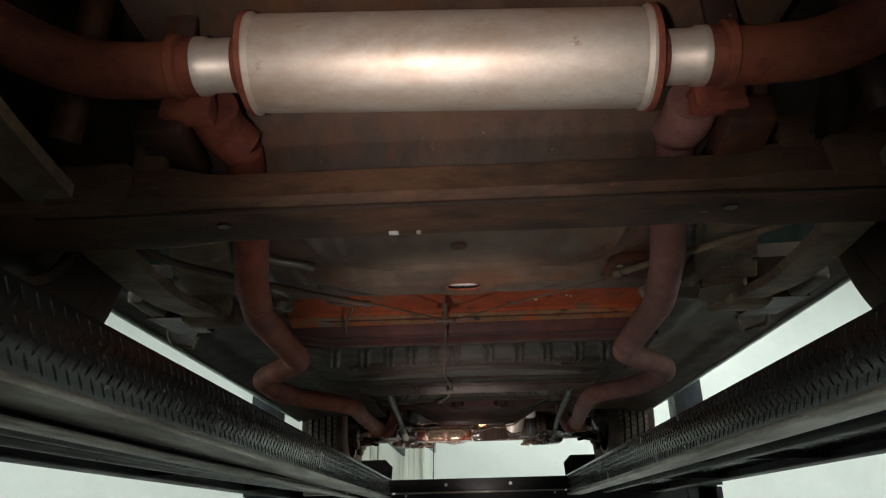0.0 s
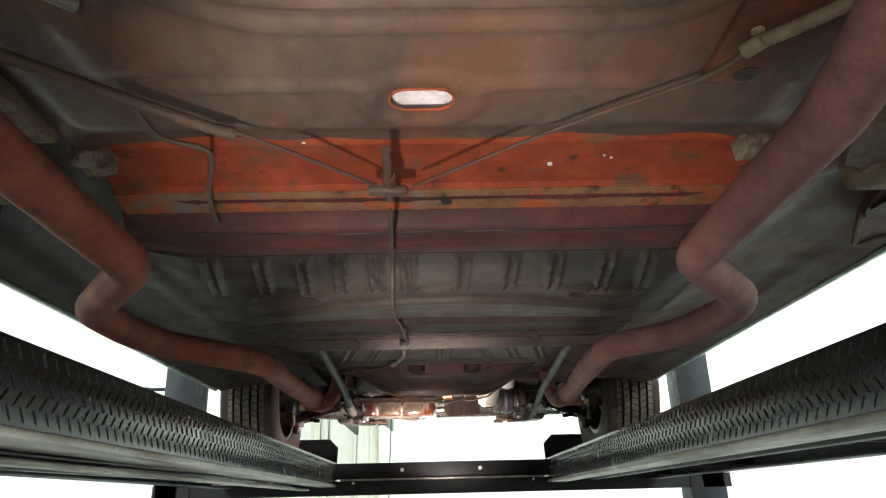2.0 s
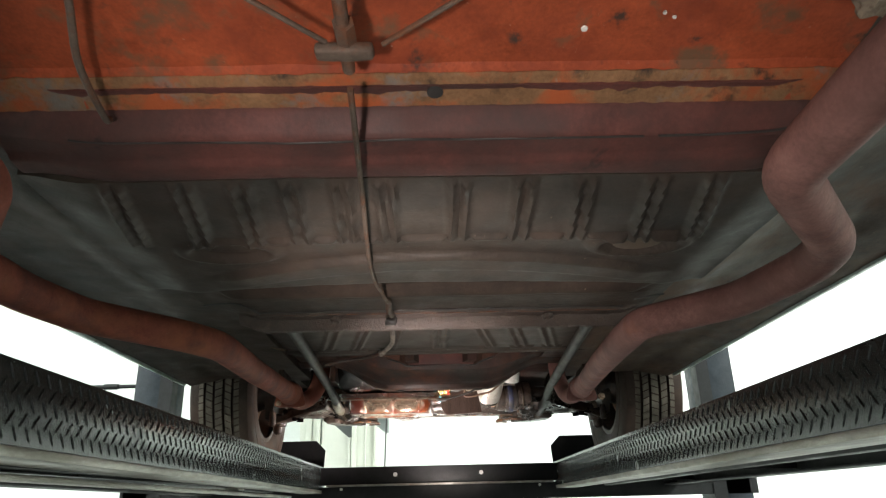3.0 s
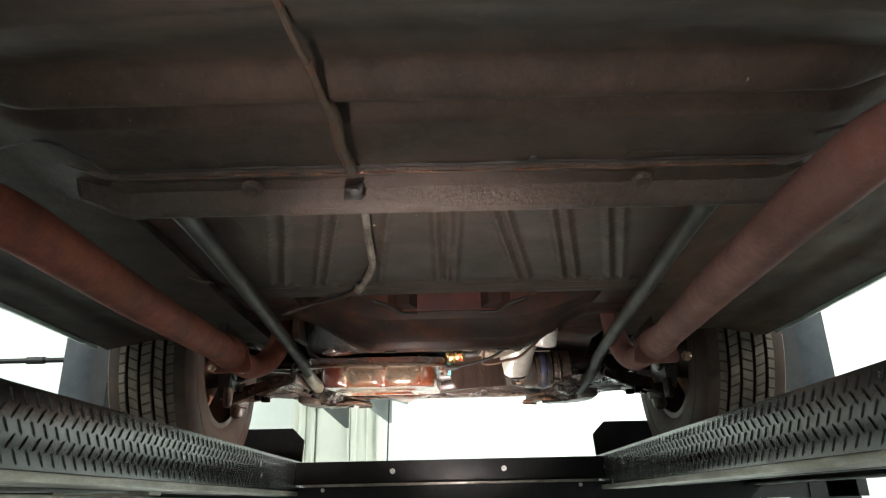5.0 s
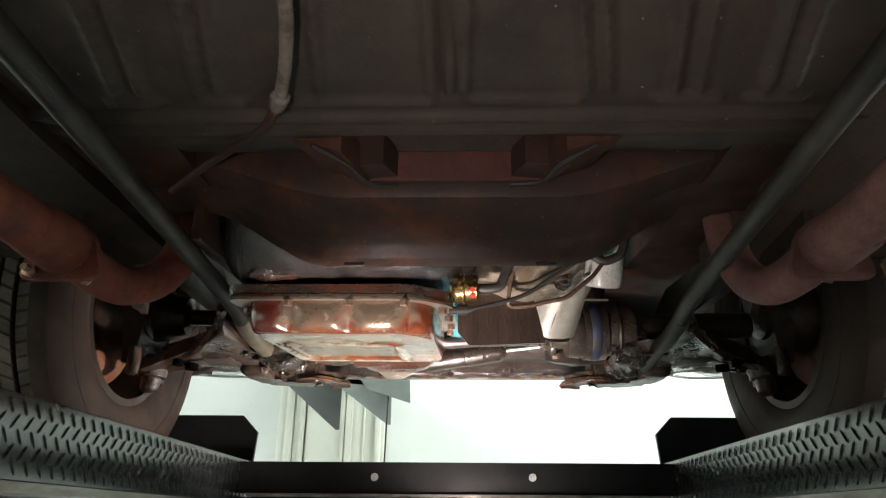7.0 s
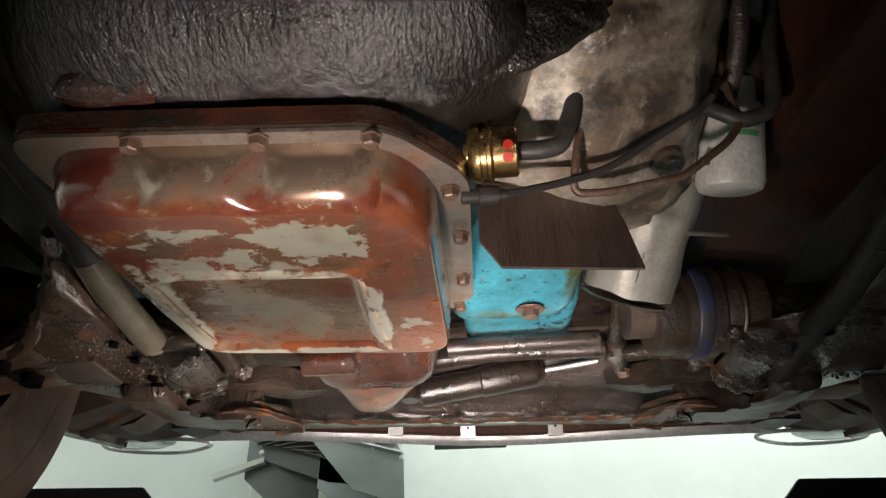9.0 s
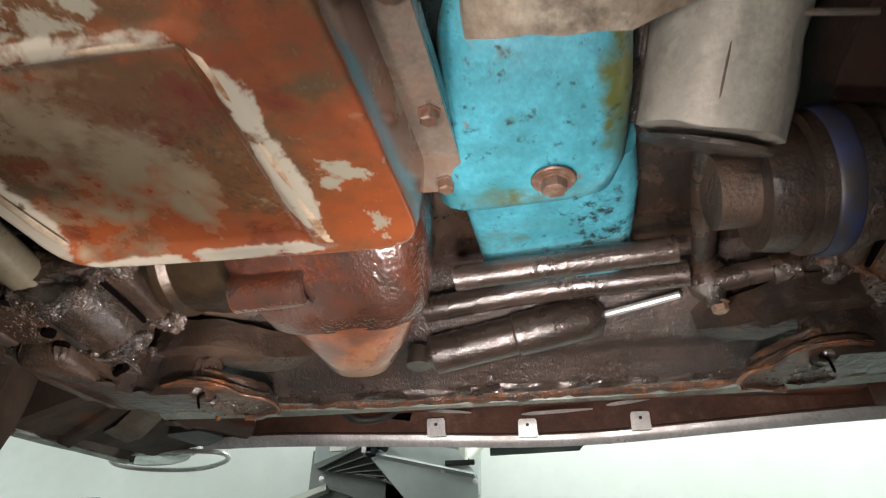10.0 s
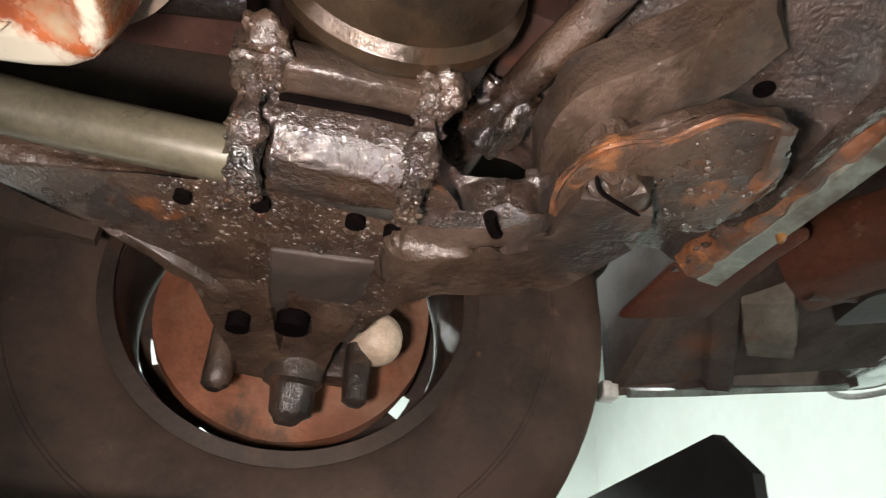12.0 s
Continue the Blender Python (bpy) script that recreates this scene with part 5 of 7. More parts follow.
part("brake_hose", tube(curve_points([(-0.35, 0.06, 1.86), (-0.363, 0.133, 1.842), (-0.386, 0.215, 1.838), (-0.372, 0.258, 1.838), (-0.336, 0.276, 1.836), (-0.312, 0.301, 1.838)]), 0.0068, 12), "tube_steel", car, "bent steel brake hose end")
part("brake_line", tube(curve_points([(-0.33, 0.36, 1.86), (-0.328, 0.42, 1.842), (-0.325, 0.5, 1.836), (-0.287, 0.53, 1.836), (-0.285, 0.56, 1.836), (-0.309, 0.631, 1.826), (-0.323, 0.71, 1.824), (-0.327, 0.728, 1.832)], 8), 0.0032, 10), "cable", car, "thin bent brake line")

# ---- torsion bar crossmember ----
cm_outline = [(1.497, 1.9), (1.497, 1.86), (1.5, 1.85), (1.505, 1.8465), (1.511, 1.8475), (1.515, 1.853), (1.546, 1.849), (1.553, 1.836), (1.56, 1.829), (1.568, 1.827), (1.578, 1.83), (1.58, 1.84), (1.572, 1.9)]
secs = []
for x in np.linspace(-0.42, 0.41, 90):
    k = smooth_step(0.37, 0.43, abs(x))
    secs.append([(x, y - 0.025 * k + 0.001 * noise.noise(Vector((x * 70, y * 9, 0))), z + 0.012 * k + (0.0016 * noise.noise(Vector((x * 90, y * 20, 5))) if z < 1.85 else 0)) for y, z in cm_outline])
torsion_member = part("torsion_crossmember", loft(secs), "seam", car, "weathered brown torsion bar crossmember", 30)
part("flange_gap", tube([(x, 1.4955 + 0.0008 * math.sin(40 * x), 1.8512) for x in np.linspace(-0.375, 0.37, 80)], 0.002, 6, wobble=0.3), "wire", torsion_member, "dark gap along the crossmember flange")
# paler bead puts the highlight of the lip into its colour
part("weld_bead", tube([(x, 1.5045 + 0.0008 * math.sin(40 * x), 1.847) for x in np.linspace(-0.36, 0.36, 160)], 0.0014, 6, wobble=1.2), "lip_rust", torsion_member, "weld bead, its edge highlight painted paler")
for x in (-0.219, 0.219):
    part("dimple_bolt", lathe([(0, 0.012), (0.003, 0.011), (0.006, 0.007), (0.003, 0.003)], (x, 1.525, 1.842), (0, -0.35, -1), 16), "seam", torsion_member)
    part("embossed_tab", tube([(x - 0.024, 1.488, 1.8518), (x - 0.024, 1.478, 1.8522), (x + 0.024, 1.478, 1.8522), (x + 0.024, 1.483, 1.852)], 0.0011, 6), "wire", torsion_member)
part("cable_clip", lumpy(box(-0.116, -0.096, 1.524, 1.546, 1.833, 1.846, 0.003), 0.005, 90, 2), "wire", torsion_member)
for x, y, z in ((0.093, 1.489, 1.852),):
    part("drain_notch", lathe([(0, 0.006), (0.0015, 0.005)], (x, y, z), (0, 0, -1), 12), "wire", torsion_member)
for sx, ex in ((-0.336, -0.376), (0.33, 0.391)):
    line = curve_points([(sx, 1.565, 1.862), (0.75 * sx + 0.25 * ex, 1.9, 1.858), (0.3 * sx + 0.7 * ex, 2.5, 1.843), (ex, 2.7, 1.83), (ex, 2.905, 1.822)], 6)
    tb = part("torsion_bar", tube(line, [0.018, 0.016, 0.0145, 0.0138] + [0.0135] * (len(line) - 8) + [0.014, 0.0155, 0.018, 0.02], 18), "bar", car, "long grey-black torsion bar")
    part("anchor", lumpy(box(sx - 0.026, sx + 0.026, 1.545, 1.59, 1.842, 1.9, 0.01), 0.002, 40, 1), "seam", tb)
    # left bar's front end is painted as if the torch lit it
    part("front_section", tube(curve_points([(0.1 * sx + 0.9 * ex, 2.62, 1.835), (ex, 2.7, 1.83), (ex, 2.76, 1.8275), (ex, 2.826, 1.825)], 3), [0.0142, 0.0156] + [0.0168] * 8, 18), "bar_lit" if sx < 0 else "bar", tb)
part("scrape_mark", tube(curve_points([(-0.458, 1.975, 1.889), (-0.448, 1.992, 1.889), (-0.436, 2.004, 1.888), (-0.424, 2.01, 1.889)], 4), [0.0012] * 5 + [0.003] * 5 + [0.0012] * 3, 6, wobble=0.8), "spring", car, "pale scraped paint mark")

# ---- front frame ----
for sign, x0, x1 in ((-1, -0.43, -0.31), (1, 0.31, 0.43)):
    rail_secs = []
    for y, z0, xo in ((1.62, 1.895, 0.0), (2.0, 1.9, 0.0), (2.2, 1.9, 0.0), (2.5, 1.93, 0.0), (2.8, 1.95, -0.01 * sign), (3.16, 1.88, 0.0)):
        rail_secs.append([(x0 + xo, y, z0), (x1 + xo, y, z0), (x1 + xo, y, z0 + 0.13), (x0 + xo, y, z0 + 0.13)])
    part("frame_rail", lumpy(loft(rail_secs), 0.002, 12, 3), "frame", car, "maroon rusty frame rail")
    part("wheelhouse_liner", box(*((-0.62, -0.45) if sign < 0 else (0.45, 0.62)), 2.5, 3.2, 2.25, 2.28), "undercoat", car)
# transmission crossmember: a pressed hat section that dips in the middle
fx_secs = []
for x in np.linspace(-0.46, 0.46, 110):
    zr = 1.862 + 0.056 * smooth_step(0.12, 0.36, abs(x))
    zf = 1.82 + 0.078 * smooth_step(0.15, 0.33, abs(x + 0.01))
    zm = 0.5 * (zr + zf)
    ring = [(2.2, zr + 0.05), (2.202, zr + 0.008), (2.206, zr + 0.001), (2.214, zr - 0.0015), (2.258, zm + 0.0045), (2.266, zm - 0.0035), (2.274, zm - 0.005), (2.288, zm - 0.0105), (2.293, zf + 0.0045), (2.3, zf + 0.001), (2.318, zf - 0.001), (2.322, zf + 0.002), (2.32, zf + 0.006), (2.3, zf + 0.012), (2.3, zr + 0.05)]
    fx_secs.append([(x, y + 0.0008 * noise.noise(Vector((x * 50, y * 8, 1))), z + 0.0009 * noise.noise(Vector((x * 60, y * 12, 7)))) for y, z in ring])
trans_member = part("transmission_crossmember", loft(fx_secs), "frame", car, "brown pressed-steel transmission crossmember", 35)
for x in (-0.128, 0.118):
    part("slot", box(x - 0.013, x + 0.013, 2.3065, 2.3125, 1.8165, 1.8215, 0.001), "wire", trans_member)
for x, sgn in ((-0.148, -1), (0.152, 1)):
    ends = [(x - 0.03, 2.118), (x + 0.03, 2.118), (x + 0.03 - sgn * 0.022, 2.19), (x - 0.03 - sgn * 0.022, 2.19)]
    part("corner_gusset", lumpy(loft([[(px, py, 1.874 + (0.02 if (px - x) * sgn > 0 else 0.0)) for px, py in ends], [(px, py, 1.91) for px, py in ends]]), 0.002, 40, 3), "gusset_rust", trans_member, "rust-orange corner gusset")
    part("gusset_seam", tube(curve_points([(x - sgn * 0.0, 2.112, 1.878), (x - sgn * 0.032, 2.145, 1.874), (x - sgn * 0.05, 2.185, 1.872), (x - sgn * 0.085, 2.197, 1.874)], 5), 0.0022, 6, wobble=0.9), "wire", trans_member)
    part("inner_tail", lumpy(loft([[(x - sgn * dx, y, z), (x - sgn * (dx + 0.05), y + 0.002, z + 0.004), (x - sgn * (dx + 0.05), y + 0.002, z + 0.04), (x - sgn * dx, y, z + 0.04)] for dx, y, z in ((0.02, 2.16, 1.88), (0.04, 2.196, 1.876))]), 0.001, 40, 1), "frame", trans_member)
part("toe_panel", box(-0.11, 0.11, 2.188, 2.194, 1.876, 1.98, 0.001), "maroon", trans_member)
part("side_plate", prism([(2.3, 1.85), (2.5, 1.87), (2.6, 2.0), (2.3, 2.02)], "x", -0.345, -0.33, 0.003), "frame", car, "rusty side plate inside the frame")
part("firewall", box(-0.72, 0.68, 2.46, 2.5, 2.1, 2.46), "undercoat", car)
# shields and inner fenders are sized to cover bright gaps in the camera's view
for sign in (-1, 1):
    part("splash_shield", lumpy(loft([[(CX + sign * x, y, z) for x, z in ((0.47 + dx, 1.86), (0.475 + dx, 2.3), (0.49 + dx, 2.3), (0.485 + dx, 1.86))] for y, dx in ((2.3, 0.0), (2.45, 0.01), (2.6, 0.05), (2.68, 0.075))]), 0.006, 10, 3), "undercoat", car, "wrinkled dark splash shield")
    part("inner_fender", lumpy(prism([(2.45, 1.96 if sign < 0 else 1.94), (2.45, 2.46), (3.3, 2.46), (3.3, 1.98 if sign < 0 else 1.96)], "x", CX + sign * 0.55, CX + sign * 0.57), 0.004, 8, 3), "undercoat", car)

# ---- transmission ----
case_rings = []
for y, x0, x1, z0, z1 in ((2.3, -0.27, -0.02, 1.96, 2.1), (2.318, -0.31, 0.0, 1.915, 2.14), (2.345, -0.33, 0.02, 1.878, 2.17), (2.38, -0.34, 0.035, 1.855, 2.18), (2.42, -0.342, 0.045, 1.842, 2.2), (2.46, -0.345, 0.05, 1.84, 2.2), (2.6, -0.35, 0.05, 1.852, 2.2), (2.8, -0.34, 0.0, 1.87, 2.2)):
    ring = [(p.x, y, p.y + 0.035 * smooth_step(-0.08, 0.05, p.x) * (1 - smooth_step(1.9, 2.1, p.y))) for p in resampled(rounded([(x0, z0), (x1, z0), (x1, z1), (x0, z1)], 0.05, 6), 96)]
    case_rings.append(ring)
trans = part("transmission_case", lumpy(loft([[tuple(v) for v in row] for row in zip(*[curve_points(list(col), 4) for col in zip(*case_rings)])]), 0.004, 14, 0, 3.0), "oily", car, "oil-soaked black transmission case", 80)
K = 0.137


def pan_z(y):
    return 1.813 + K * (y - 2.43)


flange_out = rounded([(-0.328, 2.424), (-0.062, 2.424), (-0.004, 2.49), (0.004, 2.79), (-0.29, 2.775), (-0.322, 2.745), (-0.335, 2.46)], 0.022)
wall_out = rounded([(-0.3, 2.438), (-0.07, 2.438), (-0.03, 2.49), (-0.022, 2.776), (-0.3, 2.764), (-0.308, 2.47)], 0.034)
foot_out = rounded([(-0.292, 2.464), (-0.078, 2.464), (-0.038, 2.51), (-0.027, 2.77), (-0.287, 2.758), (-0.297, 2.48)], 0.034)


def low_z(y):
    return 1.7665 + 0.085 * (y - 2.44)


def flute(x, y, deep):
    """Upright flutes pressed into the rear side, one beside each bolt."""
    return 1.7 * deep * (0.5 + 0.5 * math.cos(2 * math.pi * (x + 0.242) / 0.0875)) ** 4 * (1 - smooth_step(2.465, 2.48, y)) if -0.29 < x < -0.07 else 0.0


flange_fine, wall_fine, foot_fine = ([tuple(p.xy) for p in resampled(o, 220)] for o in (flange_out, wall_out, foot_out))


def pan_low(x, y):
    z = low_z(y) - 0.0006
    inset = smooth_step(2.566, 2.576, y) * (1 - smooth_step(2.742, 2.752, y)) * smooth_step(-0.276, -0.266, x) * (1 - smooth_step(-0.108, -0.098, x))
    z += 0.0045 * inset
    z -= 0.003 * ridge(y, 2.563, 0.003, 0.006) * ridge(x, -0.19, 0.09, 0.01) + 0.0025 * ridge(x, -0.092, 0.004, 0.007) * ridge(y, 2.66, 0.09, 0.012)
    z -= 0.003 * (1 - smooth_step(0.008, 0.016, math.hypot(x + 0.262, y - 2.556)))
    return z + 0.0012 * noise.noise(Vector((x * 14, y * 14, 0)))


# sides that sweep into the flat bottom over a generous shoulder
pan_rings = [[(x, y, pan_z(y) + 0.004) for x, y in flange_fine], [(x, y, pan_z(y)) for x, y in flange_fine]]
for a in np.linspace(0, 0.5 * math.pi, 13):
    inward, down = 1 - math.cos(a) ** 0.8, math.sin(a) ** 0.8
    ring = []
    for (wx, wy), (fx, fy) in zip(wall_fine, foot_fine):
        px, py = wx + (fx - wx) * inward, wy + (fy - wy) * inward
        ring.append((px, py + flute(px, py, 0.0065) * math.sin(2 * a), (pan_z(wy) - 0.003) * (1 - down) + pan_low(fx, fy) * down))
    pan_rings.append(ring)
middle = Vector((-0.165, 2.612, 0))
for t in np.linspace(0.985, 0.02, 58):
    pan_rings.append([(q.x, q.y, pan_low(q.x, q.y)) for q in (middle + (Vector((fx, fy, 0)) - middle) * t for fx, fy in foot_fine)])
pan = part("transmission_pan", loft(pan_rings), "trans_pan", car, "transmission oil pan, rust-brown paint flaking to pale metal", 50)
for run in ([(-0.262, 2.563), (-0.2, 2.563), (-0.108, 2.565)], [(-0.096, 2.575), (-0.092, 2.66), (-0.09, 2.748)], [(-0.28, 2.58), (-0.277, 2.66), (-0.272, 2.72)]):
    part("worn_ridge", loft([[(x + dx, y + dy, low_z(y) + dz - 0.0055) for dx, dy, dz in ((-0.0045, -0.0045, 0.004), (-0.001, -0.001, 0.0018 + 0.0008 * math.sin(90 * (x + y))), (0.001, 0.001, 0.0018 + 0.0008 * math.sin(90 * (x + y))), (0.0045, 0.0045, 0.004), (0.0, 0.0, 0.007))] for x, y, _ in curve_points([(*q, 0.0) for q in run], 8)]), "cream", pan, "worn cream edge of the pressed ridge", 70)
part("gasket_flange", loft([[(x, y, pan_z(y) + 0.0005) for x, y in flange_fine], [(x, y, pan_z(y) - 0.0035) for x, y in flange_fine], [(x, y, pan_z(y) - 0.0035) for x, y in wall_fine], [(x, y, pan_z(y) + 0.0005) for x, y in wall_fine]], caps=False), "pan_flange", pan, "pale bare-metal pan flange", 30)
for x, y in ((-0.242, 2.43), (-0.152, 2.43), (-0.073, 2.431), (-0.019, 2.507), (-0.011, 2.59), (-0.009, 2.693), (-0.012, 2.775), (-0.323, 2.5), (-0.319, 2.62), (-0.312, 2.735)):
    part("bolt", hex_bolt((x, y, pan_z(y) - 0.004), (0, 0.14, -1), 0.0066, 0.0075), "bolt", pan)
part("case_flange", loft([[(x * 1.01, y - 0.003, pan_z(y) + 0.018) for x, y in flange_out], [(x * 1.005, y - 0.001, pan_z(y) + 0.005) for x, y in flange_out]]), "case", trans, "oily case rail above the pan")
part("side_lug", lumpy(box(-0.3, -0.225, 2.405, 2.45, 1.838, 1.87, 0.012), 0.007, 34, 3), "case", trans)

# brass modulator with its hose
modulator = part("vacuum_modulator", lathe([(0, 0.012), (0.004, 0.012), (0.004, 0.021), (0.01, 0.024), (0.013, 0.024), (0.014, 0.021), (0.018, 0.0215), (0.019, 0.0235), (0.022, 0.0235), (0.024, 0.0205), (0.042, 0.0205), (0.044, 0.018)], (-0.007, 2.503, 1.85), (1, -0.1, 0.0), 30), "brass", car, "shiny brass vacuum modulator")
part("red_dot", lathe([(0, 0.004), (0.001, 0.004)], (0.027, 2.481, 1.842), (0, -1, -0.4), 10), "red_mark", modulator)
part("red_dot", lathe([(0, 0.0045), (0.001, 0.0045)], (0.027, 2.486, 1.834), (0, -0.6, -1), 10), "red_mark", modulator)
part("hose", tube(corner_points([(0.034, 2.498, 1.849), (0.056, 2.494, 1.847), (0.07, 2.493, 1.85), (0.08, 2.492, 1.876), (0.093, 2.489, 1.922)], 0.014), 0.0078, 14), "rubber", modulator, "black rubber elbow hose")
part("clear_tube", tube(curve_points([(0.092, 2.489, 1.92), (0.096, 2.488, 1.935), (0.1, 2.485, 1.948), (0.106, 2.484, 1.952)]), 0.0052, 10), "sill_beige", modulator, "yellowed clear tube")

# ---- bell housing and converter side ----
housing = part("bell_housing", lumpy(loft([[(x, y, z) for x, z in ring] for y, ring in (
    (2.43, ((0.02, 2.0), (0.03, 1.95), (0.12, 1.935), (0.18, 1.95), (0.215, 2.0), (0.21, 2.12), (0.03, 2.12))),
    (2.5, ((0.0, 1.96), (0.02, 1.9), (0.12, 1.885), (0.19, 1.905), (0.228, 1.965), (0.225, 2.15), (0.0, 2.15))),
    (2.58, ((0.0, 1.93), (0.02, 1.868), (0.12, 1.855), (0.19, 1.88), (0.225, 1.94), (0.225, 2.15), (0.0, 2.15))),
    (2.66, ((0.0, 1.93), (0.02, 1.87), (0.12, 1.86), (0.185, 1.885), (0.215, 1.94), (0.215, 2.15), (0.0, 2.15))))]), 0.007, 15, 4, 1.0), "alloy", car, "stained cast-aluminium bell housing", 80)
rim_line = curve_points([(-0.03, 2.445, 1.845), (-0.013, 2.44, 1.849), (0.014, 2.44, 1.869), (0.049, 2.44, 1.882), (0.095, 2.44, 1.917), (0.139, 2.44, 1.958), (0.19, 2.44, 2.01)], 6)
part("oily_skirt", lumpy(loft([[q, q + Vector((-0.004, -0.006, -0.002)), q + Vector((-0.03, -0.022, 0.006)), q + Vector((-0.062, -0.05, 0.03)), q + Vector((-0.08, -0.08, 0.075)), q + Vector((-0.03, 0.0, 0.07))] for q in rim_line]), 0.003, 30, 2), "oily", housing, "oil-soaked rim of the transmission case", 45)
part("bolt_boss", lathe([(0, 0.016), (0.012, 0.014), (0.012, 0.009), (0.02, 0.008)], (0.175, 2.555, 1.885), (0.1, -0.5, -1), 14), "grime", housing)
part("casting_lobe", lumpy(lathe([(0, 0.055), (0.03, 0.053), (0.045, 0.04), (0.05, 0.01)], (0.172, 2.62, 1.94), (0.1, -0.6, -0.8), 22), 0.004, 30, 1), "alloy", housing)
# dark inspection plate
plate_bm = bmesh.new()
corners = [(0.004, 2.538, 1.79), (0.022, 2.548, 1.771), (0.145, 2.574, 1.782), (0.137, 2.582, 1.835), (0.128, 2.588, 1.87), (0.004, 2.56, 1.868)]
loft([[(x, y - 0.0, z) for x, y, z in corners], [(x, y + 0.004, z) for x, y, z in corners]], plate_bm)
part("inspection_plate", plate_bm, "plate", car, "dark brushed inspection plate", 30)
part("dark_fitting", lathe([(0, 0.006), (0.014, 0.006), (0.014, 0.0085), (0.03, 0.0085), (0.03, 0.005), (0.036, 0.005)], (-0.01, 2.518, 1.819), (1, 0.05, 0.08), 12), "wire", car)
part("cooler_line", tube(curve_points([(0.024, 2.52, 1.822), (0.075, 2.52, 1.834), (0.115, 2.518, 1.848), (0.152, 2.514, 1.872), (0.174, 2.51, 1.885), (0.196, 2.506, 1.899), (0.206, 2.5, 1.908)]), 0.0034, 8), "wire", car, "thin dark transmission line")
part("fuel_line", tube(corner_points([(0.11, 2.5, 1.968), (0.1, 2.505, 1.923), (0.086, 2.515, 1.855), (0.083, 2.53, 1.829), (0.114, 2.53, 1.83), (0.148, 2.53, 1.838), (0.175, 2.53, 1.843), (0.194, 2.53, 1.858), (0.223, 2.53, 1.882), (0.24, 2.53, 1.905), (0.236, 2.53, 1.929), (0.238, 2.53, 1.996)], 0.01), 0.0036, 10), "bolt", car, "rusty bent steel line")

# ---- engine oil pan in turquoise ----
sump_secs = []
for y, z0, xa, xb in ((2.56, 1.925, 0.005, 0.115), (2.6, 1.9, 0.002, 0.122), (2.66, 1.872, 0.0, 0.126), (2.72, 1.856, -0.006, 0.126), (2.78, 1.848, -0.016, 0.122), (2.805, 1.85, -0.022, 0.115), (2.822, 1.862, -0.018, 0.1), (2.828, 1.885, -0.01, 0.09)):
    ring = rounded([(xa, z0), (xb, z0 + 0.004), (xb + 0.004, z0 + 0.08), (xa - 0.004, z0 + 0.08)], 0.026, 5)
    sump_secs.append([(x, y, z) for x, z in ring])
sump = part("engine_oil_pan", loft(sump_secs), "turquoise", car, "turquoise engine oil pan, grimy and chipped", 60)
part("drain_plug", hex_bolt((0.068, 2.778, 1.8485), (0, 0.1, -1), 0.0095, 0.009), "bolt", sump)
part("plug_washer", lathe([(0, 0.017), (0.0012, 0.016)], (0.068, 2.778, 1.8492), (0, 0.1, -1), 20), "bolt", sump)
sump_front = [[(x, y, z) for x, z in rounded([(xa, z0), (xb, z0 + 0.002), (xb + 0.004, z0 + 0.08), (xa, z0 + 0.08)], 0.018, 4)] for y, z0, xa, xb in ((2.815, 1.898, -0.012, 0.138), (2.86, 1.893, -0.012, 0.142), (2.98, 1.893, -0.004, 0.138), (3.0, 1.9, 0.004, 0.13))]
part("front_sump", loft(sump_front), "turquoise", sump, "shallow turquoise front sump", 60)
# box widened to fill the bay and close bright gaps above the sump
part("engine_block", box(-0.1, 0.24, 2.62, 3.02, 1.935, 2.38, 0.03), "grime", car, "dirty engine block")
# heat-foil wrapped starter
starter = part("starter_wrap", lumpy(lathe([(0, 0.04), (0.002, 0.049), (0.07, 0.05), (0.13, 0.052), (0.19, 0.05), (0.192, 0.03)], (0.175, 2.757, 1.857), (0.17, -0.42, 0.5), 30), 0.004, 22, 1), "foil", car, "crinkled silver heat-foil wrap round the starter")
part("foil_seam", tube([(0.168, 2.72, 1.827), (0.198, 2.648, 1.912)], 0.0008, 6), "plate", starter)
part("foil_end", lathe([(0, 0.046), (0.003, 0.044)], (0.1735, 2.76, 1.853), (-0.17, 0.42, -0.5), 30), "grime", starter)
# oil filter
FILTER, AXIS = Vector((0.254, 2.615, 1.891)), Vector((0.06, -0.4, 0.9)).normalized()
oil_filter = part("oil_filter", lathe([(0, 0.026), (0.002, 0.03), (0.008, 0.0325), (0.078, 0.0325), (0.085, 0.03), (0.086, 0.025), (0.11, 0.025)], FILTER, AXIS, 36), "filter_white", car, "white spin-on oil filter with green print")
# print is placed on the side of the can that the camera sees
camera_side = Vector((-0.6, -0.56, -0.4))
camera_side = (camera_side - AXIS * camera_side.dot(AXIS)).normalized()
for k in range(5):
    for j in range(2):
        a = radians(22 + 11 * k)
        d = camera_side * math.cos(a) + AXIS.cross(camera_side) * math.sin(a)
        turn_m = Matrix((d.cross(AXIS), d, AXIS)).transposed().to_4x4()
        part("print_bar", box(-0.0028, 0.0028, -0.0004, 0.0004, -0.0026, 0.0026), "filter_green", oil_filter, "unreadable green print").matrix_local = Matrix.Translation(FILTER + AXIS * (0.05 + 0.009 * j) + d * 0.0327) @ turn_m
part("filter_mount", lumpy(box(0.23, 0.3, 2.54, 2.62, 1.985, 2.06, 0.012), 0.004, 30, 1), "grime", car)
